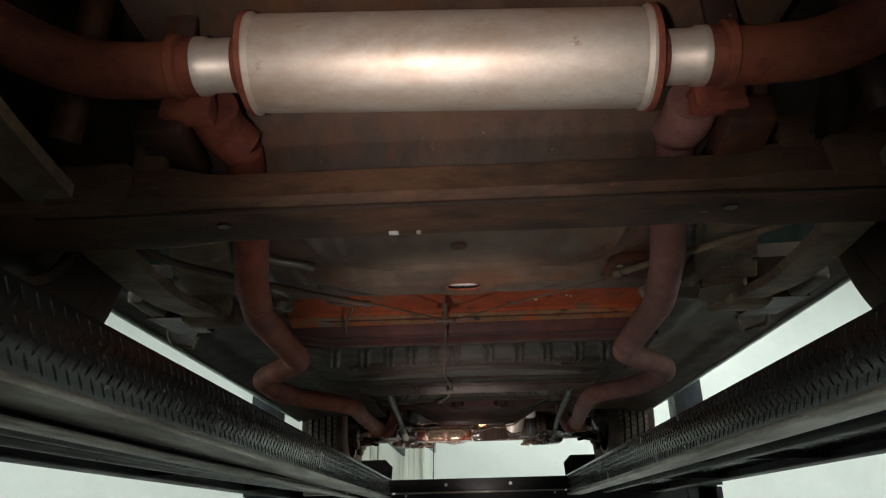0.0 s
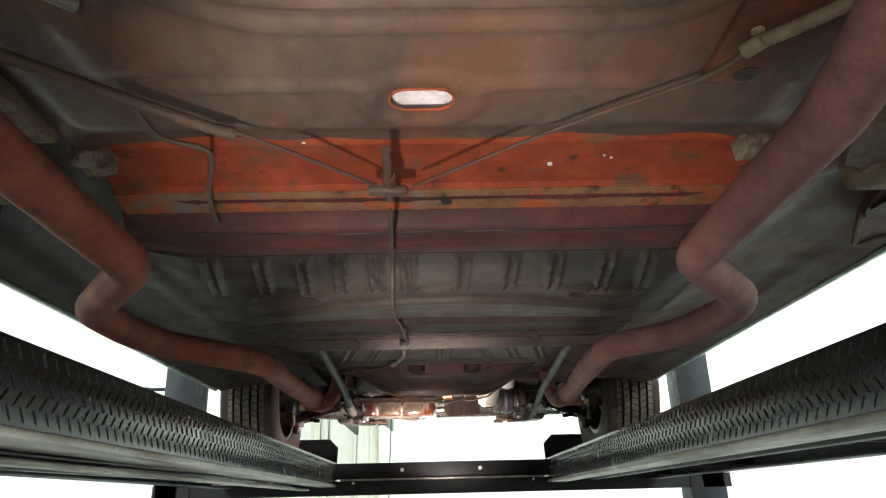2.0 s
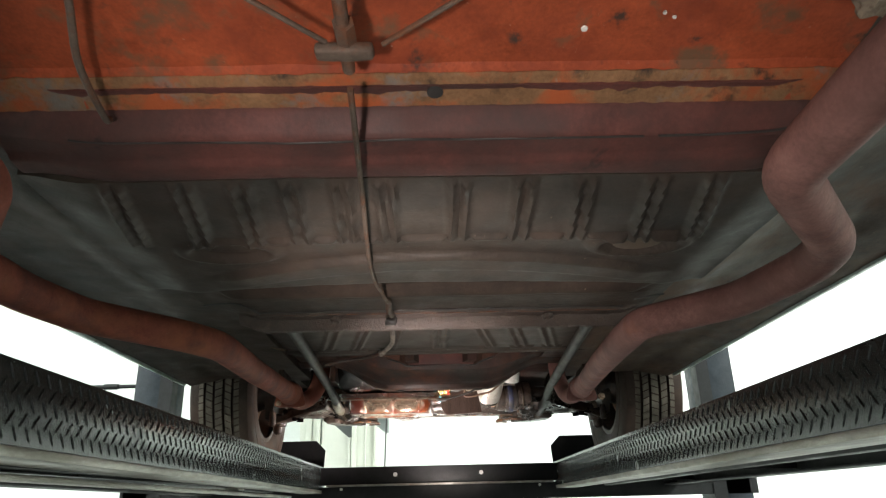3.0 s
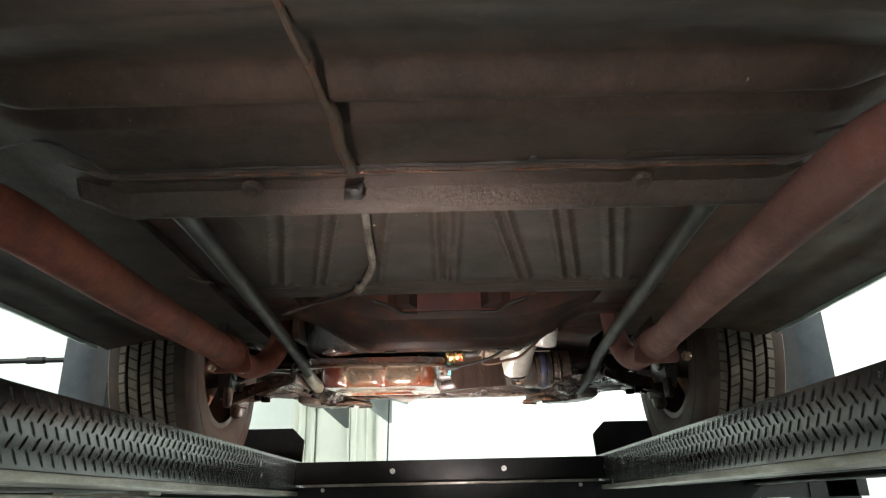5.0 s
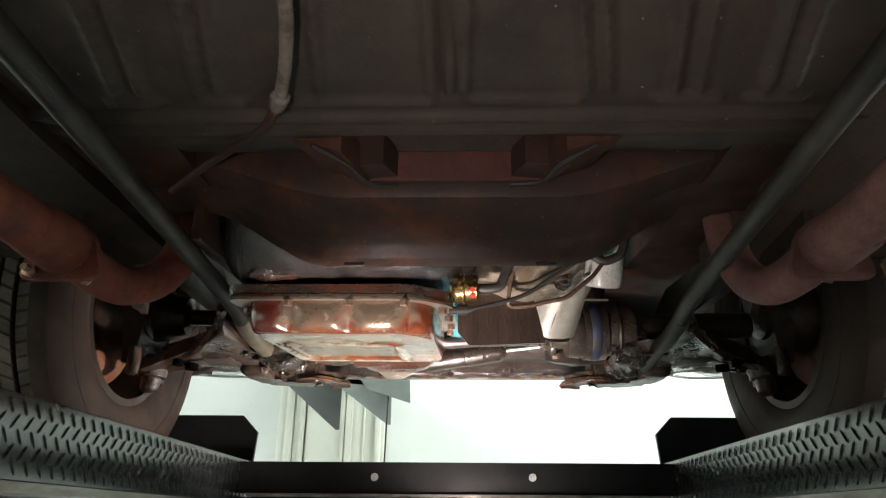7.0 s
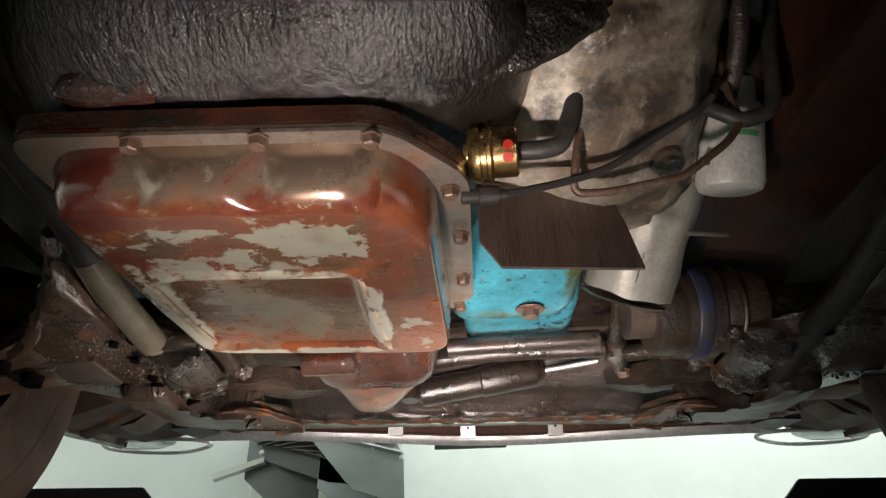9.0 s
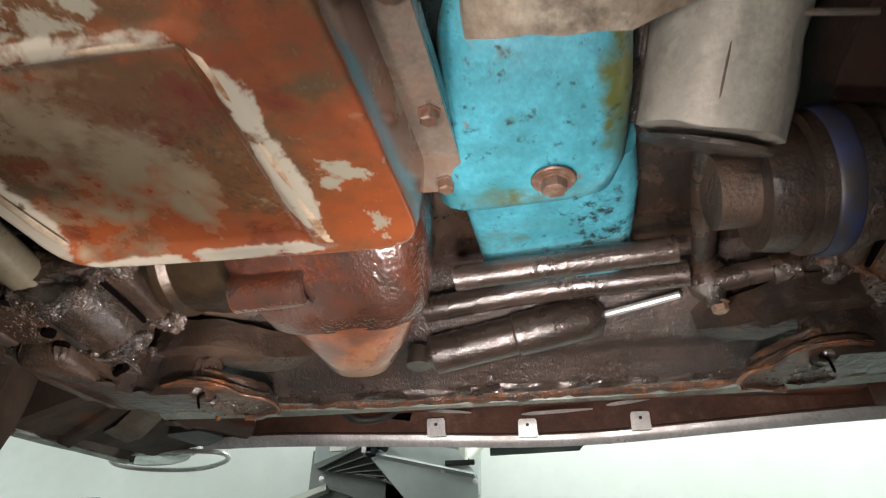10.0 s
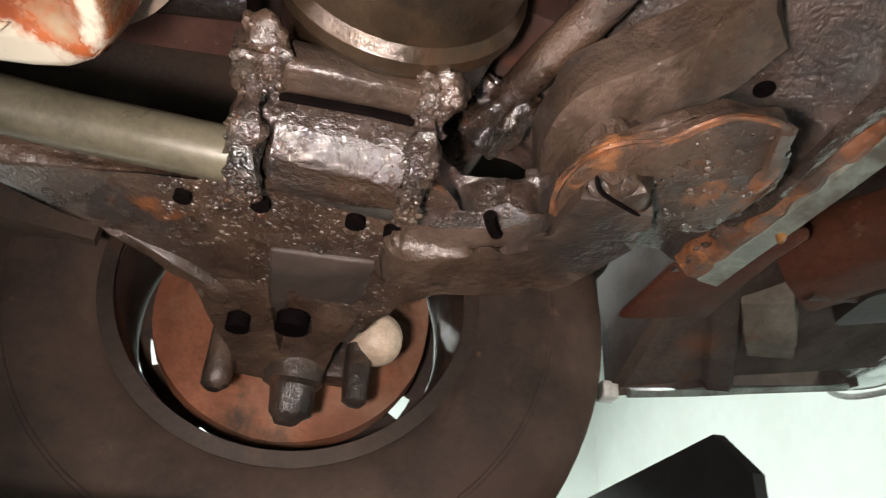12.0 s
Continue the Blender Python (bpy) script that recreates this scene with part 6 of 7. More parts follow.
part("oil_hose", tube(curve_points([(0.307, 2.53, 2.067), (0.289, 2.53, 2.001), (0.279, 2.53, 1.95), (0.27, 2.53, 1.921), (0.255, 2.53, 1.91), (0.24, 2.53, 1.907), (0.225, 2.53, 1.915), (0.205, 2.535, 1.935)], 7), 0.0072, 12), "rubber", car, "grimy looped hose before the filter")
part("teal_switch", box(0.28, 0.33, 2.6, 2.63, 2.0, 2.03, 0.006), "teal", car)
part("spark_wire", tube(curve_points([(0.27, 2.52, 2.08), (0.262, 2.54, 2.0), (0.27, 2.58, 1.96), (0.24, 2.6, 1.92), (0.215, 2.57, 1.895)], 7), 0.003, 8), "wire", car)
part("yellow_wire", tube(curve_points([(0.29, 2.48, 2.09), (0.268, 2.5, 2.06), (0.275, 2.54, 2.02), (0.272, 2.56, 2.0)], 7), 0.0018, 6), "yellow", car)
part("support_rod", tube(curve_points([(0.24, 2.45, 2.05), (0.245, 2.5, 1.98), (0.24, 2.56, 1.94)], 6), 0.009, 12), "grime_dry", car)
part("wire_clip", tube([(0.225, 2.69, 1.893), (0.28, 2.7, 1.895)], 0.0025, 6), "tube_steel", car)

# ---- final drive ahead of the pan ----
case_secs = []
for y, cx_, cz, hw, hh in ((2.75, -0.132, 1.9, 0.085, 0.035), (2.785, -0.132, 1.897, 0.092, 0.05), (2.83, -0.128, 1.885, 0.094, 0.063), (2.872, -0.124, 1.872, 0.086, 0.069), (2.895, -0.124, 1.862, 0.078, 0.062)):
    case_secs.append([(cx_ + hw * math.copysign(abs(math.cos(a)) ** 0.5, math.cos(a)), y, cz + hh * math.copysign(abs(math.sin(a)) ** 0.5, math.sin(a))) for a in np.linspace(0, 2 * math.pi, 28, endpoint=False)])
final_drive = part("final_drive", lumpy(loft(case_secs), 0.003, 20, 2, 5.0), "case", car, "oily brown final drive casting", 80)
cone_secs = []
for y, cx_, cz, hw, hh in ((2.88, -0.122, 1.858, 0.074, 0.058), (2.9, -0.123, 1.856, 0.07, 0.056), (2.95, -0.13, 1.85, 0.053, 0.047), (2.985, -0.136, 1.845, 0.04, 0.04), (2.998, -0.138, 1.845, 0.03, 0.032), (3.003, -0.138, 1.845, 0.012, 0.014)):
    cone_secs.append([(cx_ + hw * math.copysign(abs(math.cos(a)) ** 0.75, math.cos(a)), y - 0.012 * math.sin(a), cz + hh * math.copysign(abs(math.sin(a)) ** 0.75, math.sin(a))) for a in np.linspace(0, 2 * math.pi, 32, endpoint=False)])
part("drive_cover", loft(cone_secs), "cone", final_drive, "orange-rust tapered cover", 60)
part("boss", lathe([(0, 0.012), (0.001, 0.018), (0.03, 0.0175), (0.066, 0.0165), (0.068, 0.014), (0.06, 0.0095), (0.03, 0.009)], (-0.205, 2.846, 1.818), (1, -0.06, -0.02), 24), "case", final_drive)
part("cover_bolt", hex_bolt((-0.162, 2.885, 1.812), (-0.3, 0.4, -1), 0.007), "bright_bolt", final_drive)

# ---- half shafts ----
boot_profile = [(0, 0.05), (0.004, 0.067), (0.05, 0.069), (0.06, 0.067), (0.075, 0.0665), (0.082, 0.071), (0.09, 0.071), (0.098, 0.066), (0.13, 0.063), (0.155, 0.058), (0.164, 0.052), (0.17, 0.034), (0.18, 0.02), (0.19, 0.017), (0.36, 0.017), (0.365, 0.04), (0.42, 0.055), (0.46, 0.058)]
half_shaft = part("half_shaft", lathe(boot_profile, (-0.2, 2.882, 1.9), (-1, -0.03, 0.03), 44), "boot", car, "left half shaft with greasy bronze joint", 30)
part("output_flange", lumpy(lathe([(0, 0.045), (0.0, 0.066), (0.02, 0.066), (0.022, 0.05)], (-0.18, 2.8786, 1.904), (-1, -0.03, 0.06), 28), 0.003, 40), "case", half_shaft)
right_shaft = part("half_shaft", lathe([(0, 0.03), (0.03, 0.03), (0.03, 0.05), (0.05, 0.053), (0.06, 0.05), (0.062, 0.057), (0.105, 0.057), (0.11, 0.05), (0.12, 0.052), (0.16, 0.05), (0.165, 0.03), (0.4, 0.026)], (0.19, 2.835, 1.868), (1, 0.03, 0.05), 40), "grime_dry", car, "right half shaft with dark banded joint")
part("blue_band", lathe([(0, 0.058), (0.002, 0.0595), (0.016, 0.0595), (0.018, 0.058)], (0.262, 2.837, 1.8715), (1, 0.03, 0.05), 40), "blue_tape", right_shaft)
part("gold_ring", lathe([(0, 0.055), (0.003, 0.0565), (0.006, 0.055)], (0.315, 2.8385, 1.874), (1, 0.03, 0.05), 40), "boot", right_shaft)

# ---- steering linkage ----
damper = part("steering_damper", lathe([(0, 0.01), (0.006, 0.016), (0.01, 0.0215), (0.1, 0.0215), (0.102, 0.0235), (0.18, 0.0235), (0.191, 0.019), (0.197, 0.009)], (-0.082, 3.055, 1.852), (0.2, -0.017, 0.03), 24), "oily_steel", car, "greasy cylindrical steering damper")
part("rod", tube([(0.11, 3.04, 1.88), (0.188, 3.016, 1.884)], 0.0042, 10), "chrome", damper, "bright chrome piston rod")
part("eye", lumpy(lathe([(0, 0.014), (0.02, 0.014)], (-0.09, 3.056, 1.842), (0, 0, 1), 14), 0.002, 50, 1), "oily_steel", damper)
part("relay_rod", tube(curve_points([(-0.075, 3.01, 1.885), (0.05, 3.0, 1.893), (0.195, 2.99, 1.893)]), 0.0135, 14, wobble=0.04), "oily_steel", car, "oily steering relay rod")
part("tie_link", tube(curve_points([(-0.03, 2.934, 1.872), (0.07, 2.928, 1.875), (0.175, 2.924, 1.878)]), 0.0125, 14, wobble=0.06), "oily_steel", car, "oily steering link")
idler = part("idler_joint", lumpy(lathe([(0, 0.014), (0.012, 0.019), (0.03, 0.019), (0.04, 0.011), (0.05, 0.009)], (0.212, 3.0, 1.91), (0.1, 0.1, -1), 18), 0.003, 50, 1), "grime", car, "greasy idler arm joint with castle nut")
part("nut", hex_bolt((0.22, 3.004, 1.864), (0.1, 0.1, -1), 0.008, 0.009), "bright_bolt", idler)
part("idler_arm", tube(curve_points([(0.21, 2.99, 1.9), (0.2, 2.9, 1.9), (0.19, 2.8, 1.9)]), 0.012, 10, wobble=0.1), "grime", idler)
part("tie_rod", tube(curve_points([(0.22, 2.995, 1.885), (0.33, 2.975, 1.89), (0.5, 2.95, 1.9), (0.62, 2.94, 1.92)]), 0.012, 12, wobble=0.05), "oily_steel", car, "oily right tie rod")
part("tie_rod_nut", lumpy(lathe([(0, 0.016), (0.025, 0.016)], (0.27, 2.985, 1.885), (0.3, -0.05, 0), 12), 0.003, 50, 1), "grime", car)
left_tie = part("tie_rod", tube(curve_points([(-0.1, 3.02, 1.888), (-0.25, 2.993, 1.89), (-0.335, 2.966, 1.893), (-0.4, 2.95, 1.897), (-0.55, 2.94, 1.91)]), 0.0125, 14, wobble=0.12), "grime", car, "oily left tie rod")
part("grease_lump", lumpy(lathe([(0, 0.01), (0.006, 0.02), (0.03, 0.023), (0.045, 0.016), (0.05, 0.006)], (-0.345, 2.962, 1.892), (-1, -0.3, 0.05), 22), 0.012, 55, 2), "grime", left_tie, "lump of wet grease on the rod's joint")

# ---- front subframe plate ----


def sub_low(x, y):
    z = 1.866 - 0.01 * smooth_step(3.09, 3.12, y) * ridge(x, 0.0, 0.34, 0.06) + 0.06 * (1 - smooth_step(2.99, 3.08, y))
    z -= 0.01 * ridge(y, 3.132, 0.006, 0.008) + 0.008 * smooth_step(3.145, 3.16, y)
    for c, s in ((-0.36, 1), (0.37, 1)):
        d = math.hypot((x - c) * 1.0, (y - 3.02) * 1.1)
        z -= 0.02 * (1 - smooth_step(0.05, 0.09, d))
    return z + 0.0015 * noise.fractal(Vector((x * 20, y * 20, 0)), 0.8, 2, 3)


def lip_y(x):
    return 3.168 - 0.014 * smooth_step(0.25, 0.5, abs(x))


subframe = part("front_subframe", field(-0.45, 0.47, 2.985, 3.165, 0.006, sub_low, 0.05), "sub_steel", car, "oily black front subframe crossmember", 60)
def lip_wide(x):
    return 0.006 + 0.01 * smooth_step(0.16, 0.3, abs(x))


part("front_lip", loft([[(x, lip_y(x) + dy, z) for dy, z in ((-lip_wide(x), 1.872), (-lip_wide(x), 1.844), (0.002 - lip_wide(x), 1.8405), (0.001, 1.8385), (0.003, 1.841), (0.003, 1.872))] for x in np.linspace(-0.445, 0.475, 44)]), "lip_green", subframe, "dull green lip of the subframe", 30)
part("rust_seam", lumpy(loft([[(x, lip_y(x) - lip_wide(x) + dy, z) for dy, z in ((0.0, 1.86), (0.001, 1.842), (-0.004, 1.8405), (-0.009, 1.843), (-0.014, 1.85), (-0.016, 1.862))] for x in np.linspace(-0.445, 0.475, 160)]), 0.004, 55), "lip_rust", subframe, "rusty seam behind the lip")
part("pressed_bead", tube([(x, 3.134, sub_low(x, 3.134) + 0.0015) for x in np.linspace(-0.4, 0.44, 110)], 0.0075, 12, wobble=0.6), "oily_steel", subframe, "wet shiny pressed bead along the edge")
rng = random.Random(4)
beads = []
for _ in range(900):
    x = rng.uniform(-0.45, 0.48)
    y = rng.choice((lip_y(x) - lip_wide(x) - 0.015, 3.133)) + rng.gauss(0, 0.0045)
    beads.append(((x, y, min(sub_low(x, y), 1.8485) + 0.0005), 0.0007 + 0.0022 * rng.random() ** 2, 0.6))
crust("grease_crust", beads, "grime", subframe, 5)
for x in (-0.278, 0.322):
    part("hole", lathe([(0, 0.0062), (0.001, 0.0062)], (x, 3.087, sub_low(x, 3.087) - 0.0015), (0, 0, -1), 14), "hole_shade", subframe)

# ---- left and right front suspension ----


def control_arm(sign, cx_):
    """Lower control arm, its bushings and bracket; sign -1 is the left side."""

    def X(x):
        return x if sign < 0 else 2 * cx_ - x

    out = [(-0.402, 2.62), (-0.42, 2.65), (-0.466, 2.722), (-0.515, 2.78), (-0.59, 2.825), (-0.612, 2.86), (-0.6, 2.9), (-0.505, 2.917), (-0.458, 2.987), (-0.4, 3.035), (-0.345, 3.03), (-0.372, 2.99), (-0.36, 2.962), (-0.39, 2.935), (-0.325, 2.91), (-0.325, 2.805), (-0.398, 2.79)]
    bm = prism([(X(x), y) for x, y in out], "z", 1.815, 1.842, 0.008)
    arm = part("lower_control_arm", lumpy(bm, 0.0035, 40, 4, 2.0), "grime", car, "grease-caked lower control arm", 80)
    part("rear_flange", lumpy(tube(curve_points([(X(-0.4), 2.6, 1.85), (X(-0.425), 2.66, 1.835), (X(-0.468), 2.724, 1.822), (X(-0.517), 2.782, 1.815), (X(-0.575), 2.82, 1.815)], 5), 0.009, 8), 0.003, 40), "grime", arm)
    part("bar_socket", lumpy(lathe([(0, 0.026), (0.004, 0.033), (0.082, 0.033), (0.086, 0.026)], (X(-0.356), 2.822, 1.832), (0, 1, 0), 28), 0.004, 45, 1), "grime", arm)
    greasy = [arm]
    for y in (2.806, 2.897):
        greasy.append(part("socket_strap", lumpy(lathe([(0, 0.034), (0.002, 0.0395), (0.013, 0.0395), (0.015, 0.034)], (X(-0.354), y, 1.832), (0, 1, 0), 28), 0.007, 60, 2, y), "grime", arm))
        greasy.append(part("strap_lug", lumpy(box(*sorted((X(-0.292), X(-0.332))), y - 0.003, y + 0.021, 1.826, 1.854, 0.007), 0.009, 60, 4, y), "grime", arm))
    part("anchor_plate", lumpy(box(*sorted((X(-0.3), X(-0.32))), 2.826, 2.9, 1.83, 1.85, 0.004), 0.002, 40, 2), "grime_dry", arm)
    part("anchor_gap", box(*sorted((X(-0.32), X(-0.3235))), 2.826, 2.898, 1.8265, 1.836, 0.001), "hole_shade", arm)
    for x, y, r in ((-0.407, 2.774, 0.0055), (-0.401, 2.82, 0.006), (-0.403, 2.878, 0.0065), (-0.407, 2.904, 0.008)):
        # black discs put in for the shade of holes; the arm is uncut
        part("arm_hole", lathe([(0, r), (0.007, r)], (X(x), y, 1.817), (0, 0, -1), 14), "hole_shade", arm)
    part("shock_slot", tube(curve_points([(X(-0.37), 2.955, 1.812), (X(-0.384), 2.962, 1.811), (X(-0.394), 2.975, 1.81), (X(-0.388), 2.988, 1.81)], 4), 0.004, 8), "hole_shade", arm)
    leg = rounded([(X(x), y) for x, y in ((-0.455, 2.9), (-0.445, 2.95), (-0.428, 3.002), (-0.402, 3.023), (-0.345, 3.042), (-0.31, 3.03), (-0.296, 3.012), (-0.306, 2.992), (-0.336, 2.988), (-0.368, 2.99), (-0.392, 2.96), (-0.4, 2.9))], 0.012, 3)
    part("front_leg", lumpy(prism(leg, "z", 1.795, 1.845, 0.012, seg=4), 0.0015, 30, 1), "grime_dry", arm, "rounded grimy front leg")
    part("leg_slit", tube(curve_points([(X(-0.299), 2.991, 1.796), (X(-0.308), 2.997, 1.7945), (X(-0.315), 3.01, 1.7945), (X(-0.322), 3.026, 1.7945)], 4), [0.0008] + [0.0014] * 11 + [0.0008], 8), "hole_shade", arm, "black strip painted in for a slit in the leg's end")
    edge = [(-0.346, 2.986), (-0.324, 2.98), (-0.3, 2.983), (-0.282, 2.995), (-0.271, 3.017), (-0.257, 3.027), (-0.248, 3.038), (-0.246, 3.054), (-0.25, 3.07)]
    inner = [(-0.266, 3.076), (-0.285, 3.07), (-0.301, 3.047), (-0.296, 3.026), (-0.3, 3.004), (-0.32, 2.994), (-0.345, 2.998)]
    plate = part("bracket_plate", lumpy(prism([(X(x), y) for x, y in edge + inner], "z", 1.803, 1.811, 0.0015), 0.0016, 60, 4), "bracket_plate", arm, "brown pivot bracket plate, edges orange with rust")
    part("bracket_lip", tube(curve_points([(X(x), y, 1.8035) for x, y in edge], 6), 0.0022, 8, wobble=1.3), "lip_rust", plate, "rust-edged pivot bracket lip", 40)
    part("bracket_lip", tube(curve_points([(X(x), y, 1.8032) for x, y in ((-0.248, 3.066), (-0.262, 3.071), (-0.276, 3.076), (-0.292, 3.078))], 6), 0.0042, 8, wobble=1.2), "lip_rust", plate, "rust-edged pivot bracket lip", 40)
    web = part("bracket_web", lumpy(prism([(X(x), y) for x, y in ((-0.345, 2.99), (-0.3, 2.99), (-0.275, 3.02), (-0.256, 3.045), (-0.258, 3.074), (-0.275, 3.09), (-0.3, 3.1), (-0.35, 3.09), (-0.355, 3.06), (-0.345, 3.03))], "z", 1.814, 1.826, 0.003), 0.004, 40, 4), "bracket_plate", arm)
    greasy += [plate, web]
    part("upper_lip", lumpy(loft([[p + Vector((0, 0, -0.006)), p + Vector((-sign * 0.012, -0.006, -0.002)), p + Vector((-sign * 0.014, -0.006, 0.03)), p + Vector((sign * 0.03, 0.03, 0.03)), p + Vector((sign * 0.02, 0.022, -0.004))] for p in curve_points([(X(-0.372), 2.985, 1.85), (X(-0.345), 2.982, 1.845), (X(-0.305), 2.986, 1.845), (X(-0.28), 3.012, 1.848), (X(-0.257), 3.034, 1.852), (X(-0.225), 3.055, 1.862)], 5)]), 0.002, 40), "grime_dry", arm)
    part("fork_plate", lumpy(prism([(X(x), y) for x, y in ((-0.455, 2.826), (-0.45, 2.9), (-0.5, 2.896), (-0.575, 2.872), (-0.578, 2.828))], "z", 1.813, 1.822, 0.002), 0.002, 40, 3), "fork_grey", arm, "dull grey plate in the arm's fork")
    for x, y, w in ((-0.55, 2.806, 0.009), (-0.537, 2.847, 0.013)):
        part("fork_slot", lathe([(0, w), (0.012, w)], (X(x), y, 1.806), (0, 0, -1), 12), "hole_shade", arm)
    rng = random.Random(11)
    points = []
    for k in range(1500):
        y = rng.uniform(2.76, 2.96)
        points.append((X(rng.gauss(-0.4 - 0.3 * max(0.0, 2.78 - y), 0.022) if k % 3 else rng.uniform(-0.47, -0.38)), y))
    for y in (2.813, 2.904):
        points += [(X(rng.uniform(-0.396, -0.29)), y + rng.uniform(-0.011, 0.013)) for _ in range(620)]
    points += [(X(rng.uniform(-0.38, -0.255)), rng.uniform(3.03, 3.12)) for _ in range(420)]
    points += [(X(rng.uniform(-0.58, -0.46)), rng.choice((rng.gauss(2.82, 0.01), rng.gauss(2.9, 0.01)))) for _ in range(300)]
    crust("grease_crust", settle(points, greasy, rng, 0.0006, 0.0028), "grime", arm, 12)
    joint = part("ball_joint", lumpy(lathe([(0, 0.01), (0.008, 0.018), (0.03, 0.02), (0.034, 0.026), (0.052, 0.027), (0.056, 0.022), (0.075, 0.02)], (X(-0.622), 2.855, 1.748), (0.1 * -sign, 0, 1), 24), 0.003, 40, 1), "grime_dry", arm)
    part("dust_cap", lathe([(0, 0.006), (0.003, 0.013), (0.009, 0.019), (0.01, 0.0175), (0.016, 0.022), (0.018, 0.0235), (0.034, 0.024)], (X(-0.612), 2.92, 1.822), (-0.75 * -sign, 0.1, 0.65), 24), "spindle", joint, "cream rubber dust cap")
    for y in (2.795, 2.872):
        part("fork_leg", lumpy(loft([[(X(x), yy, z) for x, yy, z in q] for q in ([(-0.51, y - 0.03, 1.815), (-0.48, y - 0.03, 1.84), (-0.48, y + 0.03, 1.84), (-0.51, y + 0.03, 1.815)], [(-0.575, 0.6 * y + 0.4 * 2.845 - 0.022, 1.8), (-0.56, 0.6 * y + 0.4 * 2.845 - 0.022, 1.825), (-0.56, 0.6 * y + 0.4 * 2.845 + 0.022, 1.825), (-0.575, 0.6 * y + 0.4 * 2.845 + 0.022, 1.8)], [(-0.625, 0.4 * y + 0.6 * 2.85 - 0.018, 1.785), (-0.62, 0.4 * y + 0.6 * 2.85 - 0.018, 1.81), (-0.62, 0.4 * y + 0.6 * 2.85 + 0.018, 1.81), (-0.625, 0.4 * y + 0.6 * 2.85 + 0.018, 1.785)])]), 0.004, 40, 2), "grime", arm)
    knuckle = part("knuckle", lumpy(loft([[(X(-0.66), 2.8, 1.8), (X(-0.635), 2.805, 1.8), (X(-0.635), 2.91, 1.8), (X(-0.66), 2.915, 1.8)], [(X(-0.67), 2.79, 1.9), (X(-0.63), 2.8, 1.9), (X(-0.63), 2.925, 1.9), (X(-0.67), 2.935, 1.9)], [(X(-0.67), 2.79, 2.08), (X(-0.62), 2.8, 2.08), (X(-0.62), 2.91, 2.08), (X(-0.67), 2.92, 2.08)]]), 0.003, 22, 3), "grime_dry", arm)
    for y in (2.79, 2.908):
        part("caliper_bolt", lumpy(lathe([(0, 0.006), (0.004, 0.0115), (0.03, 0.0125), (0.055, 0.012)], (X(-0.63), y, 1.772), (0, 0, 1), 14), 0.002, 50, 1), "grime_dry", knuckle)
    return arm


control_arm(-1, 0)
control_arm(1, CX + 0.015)

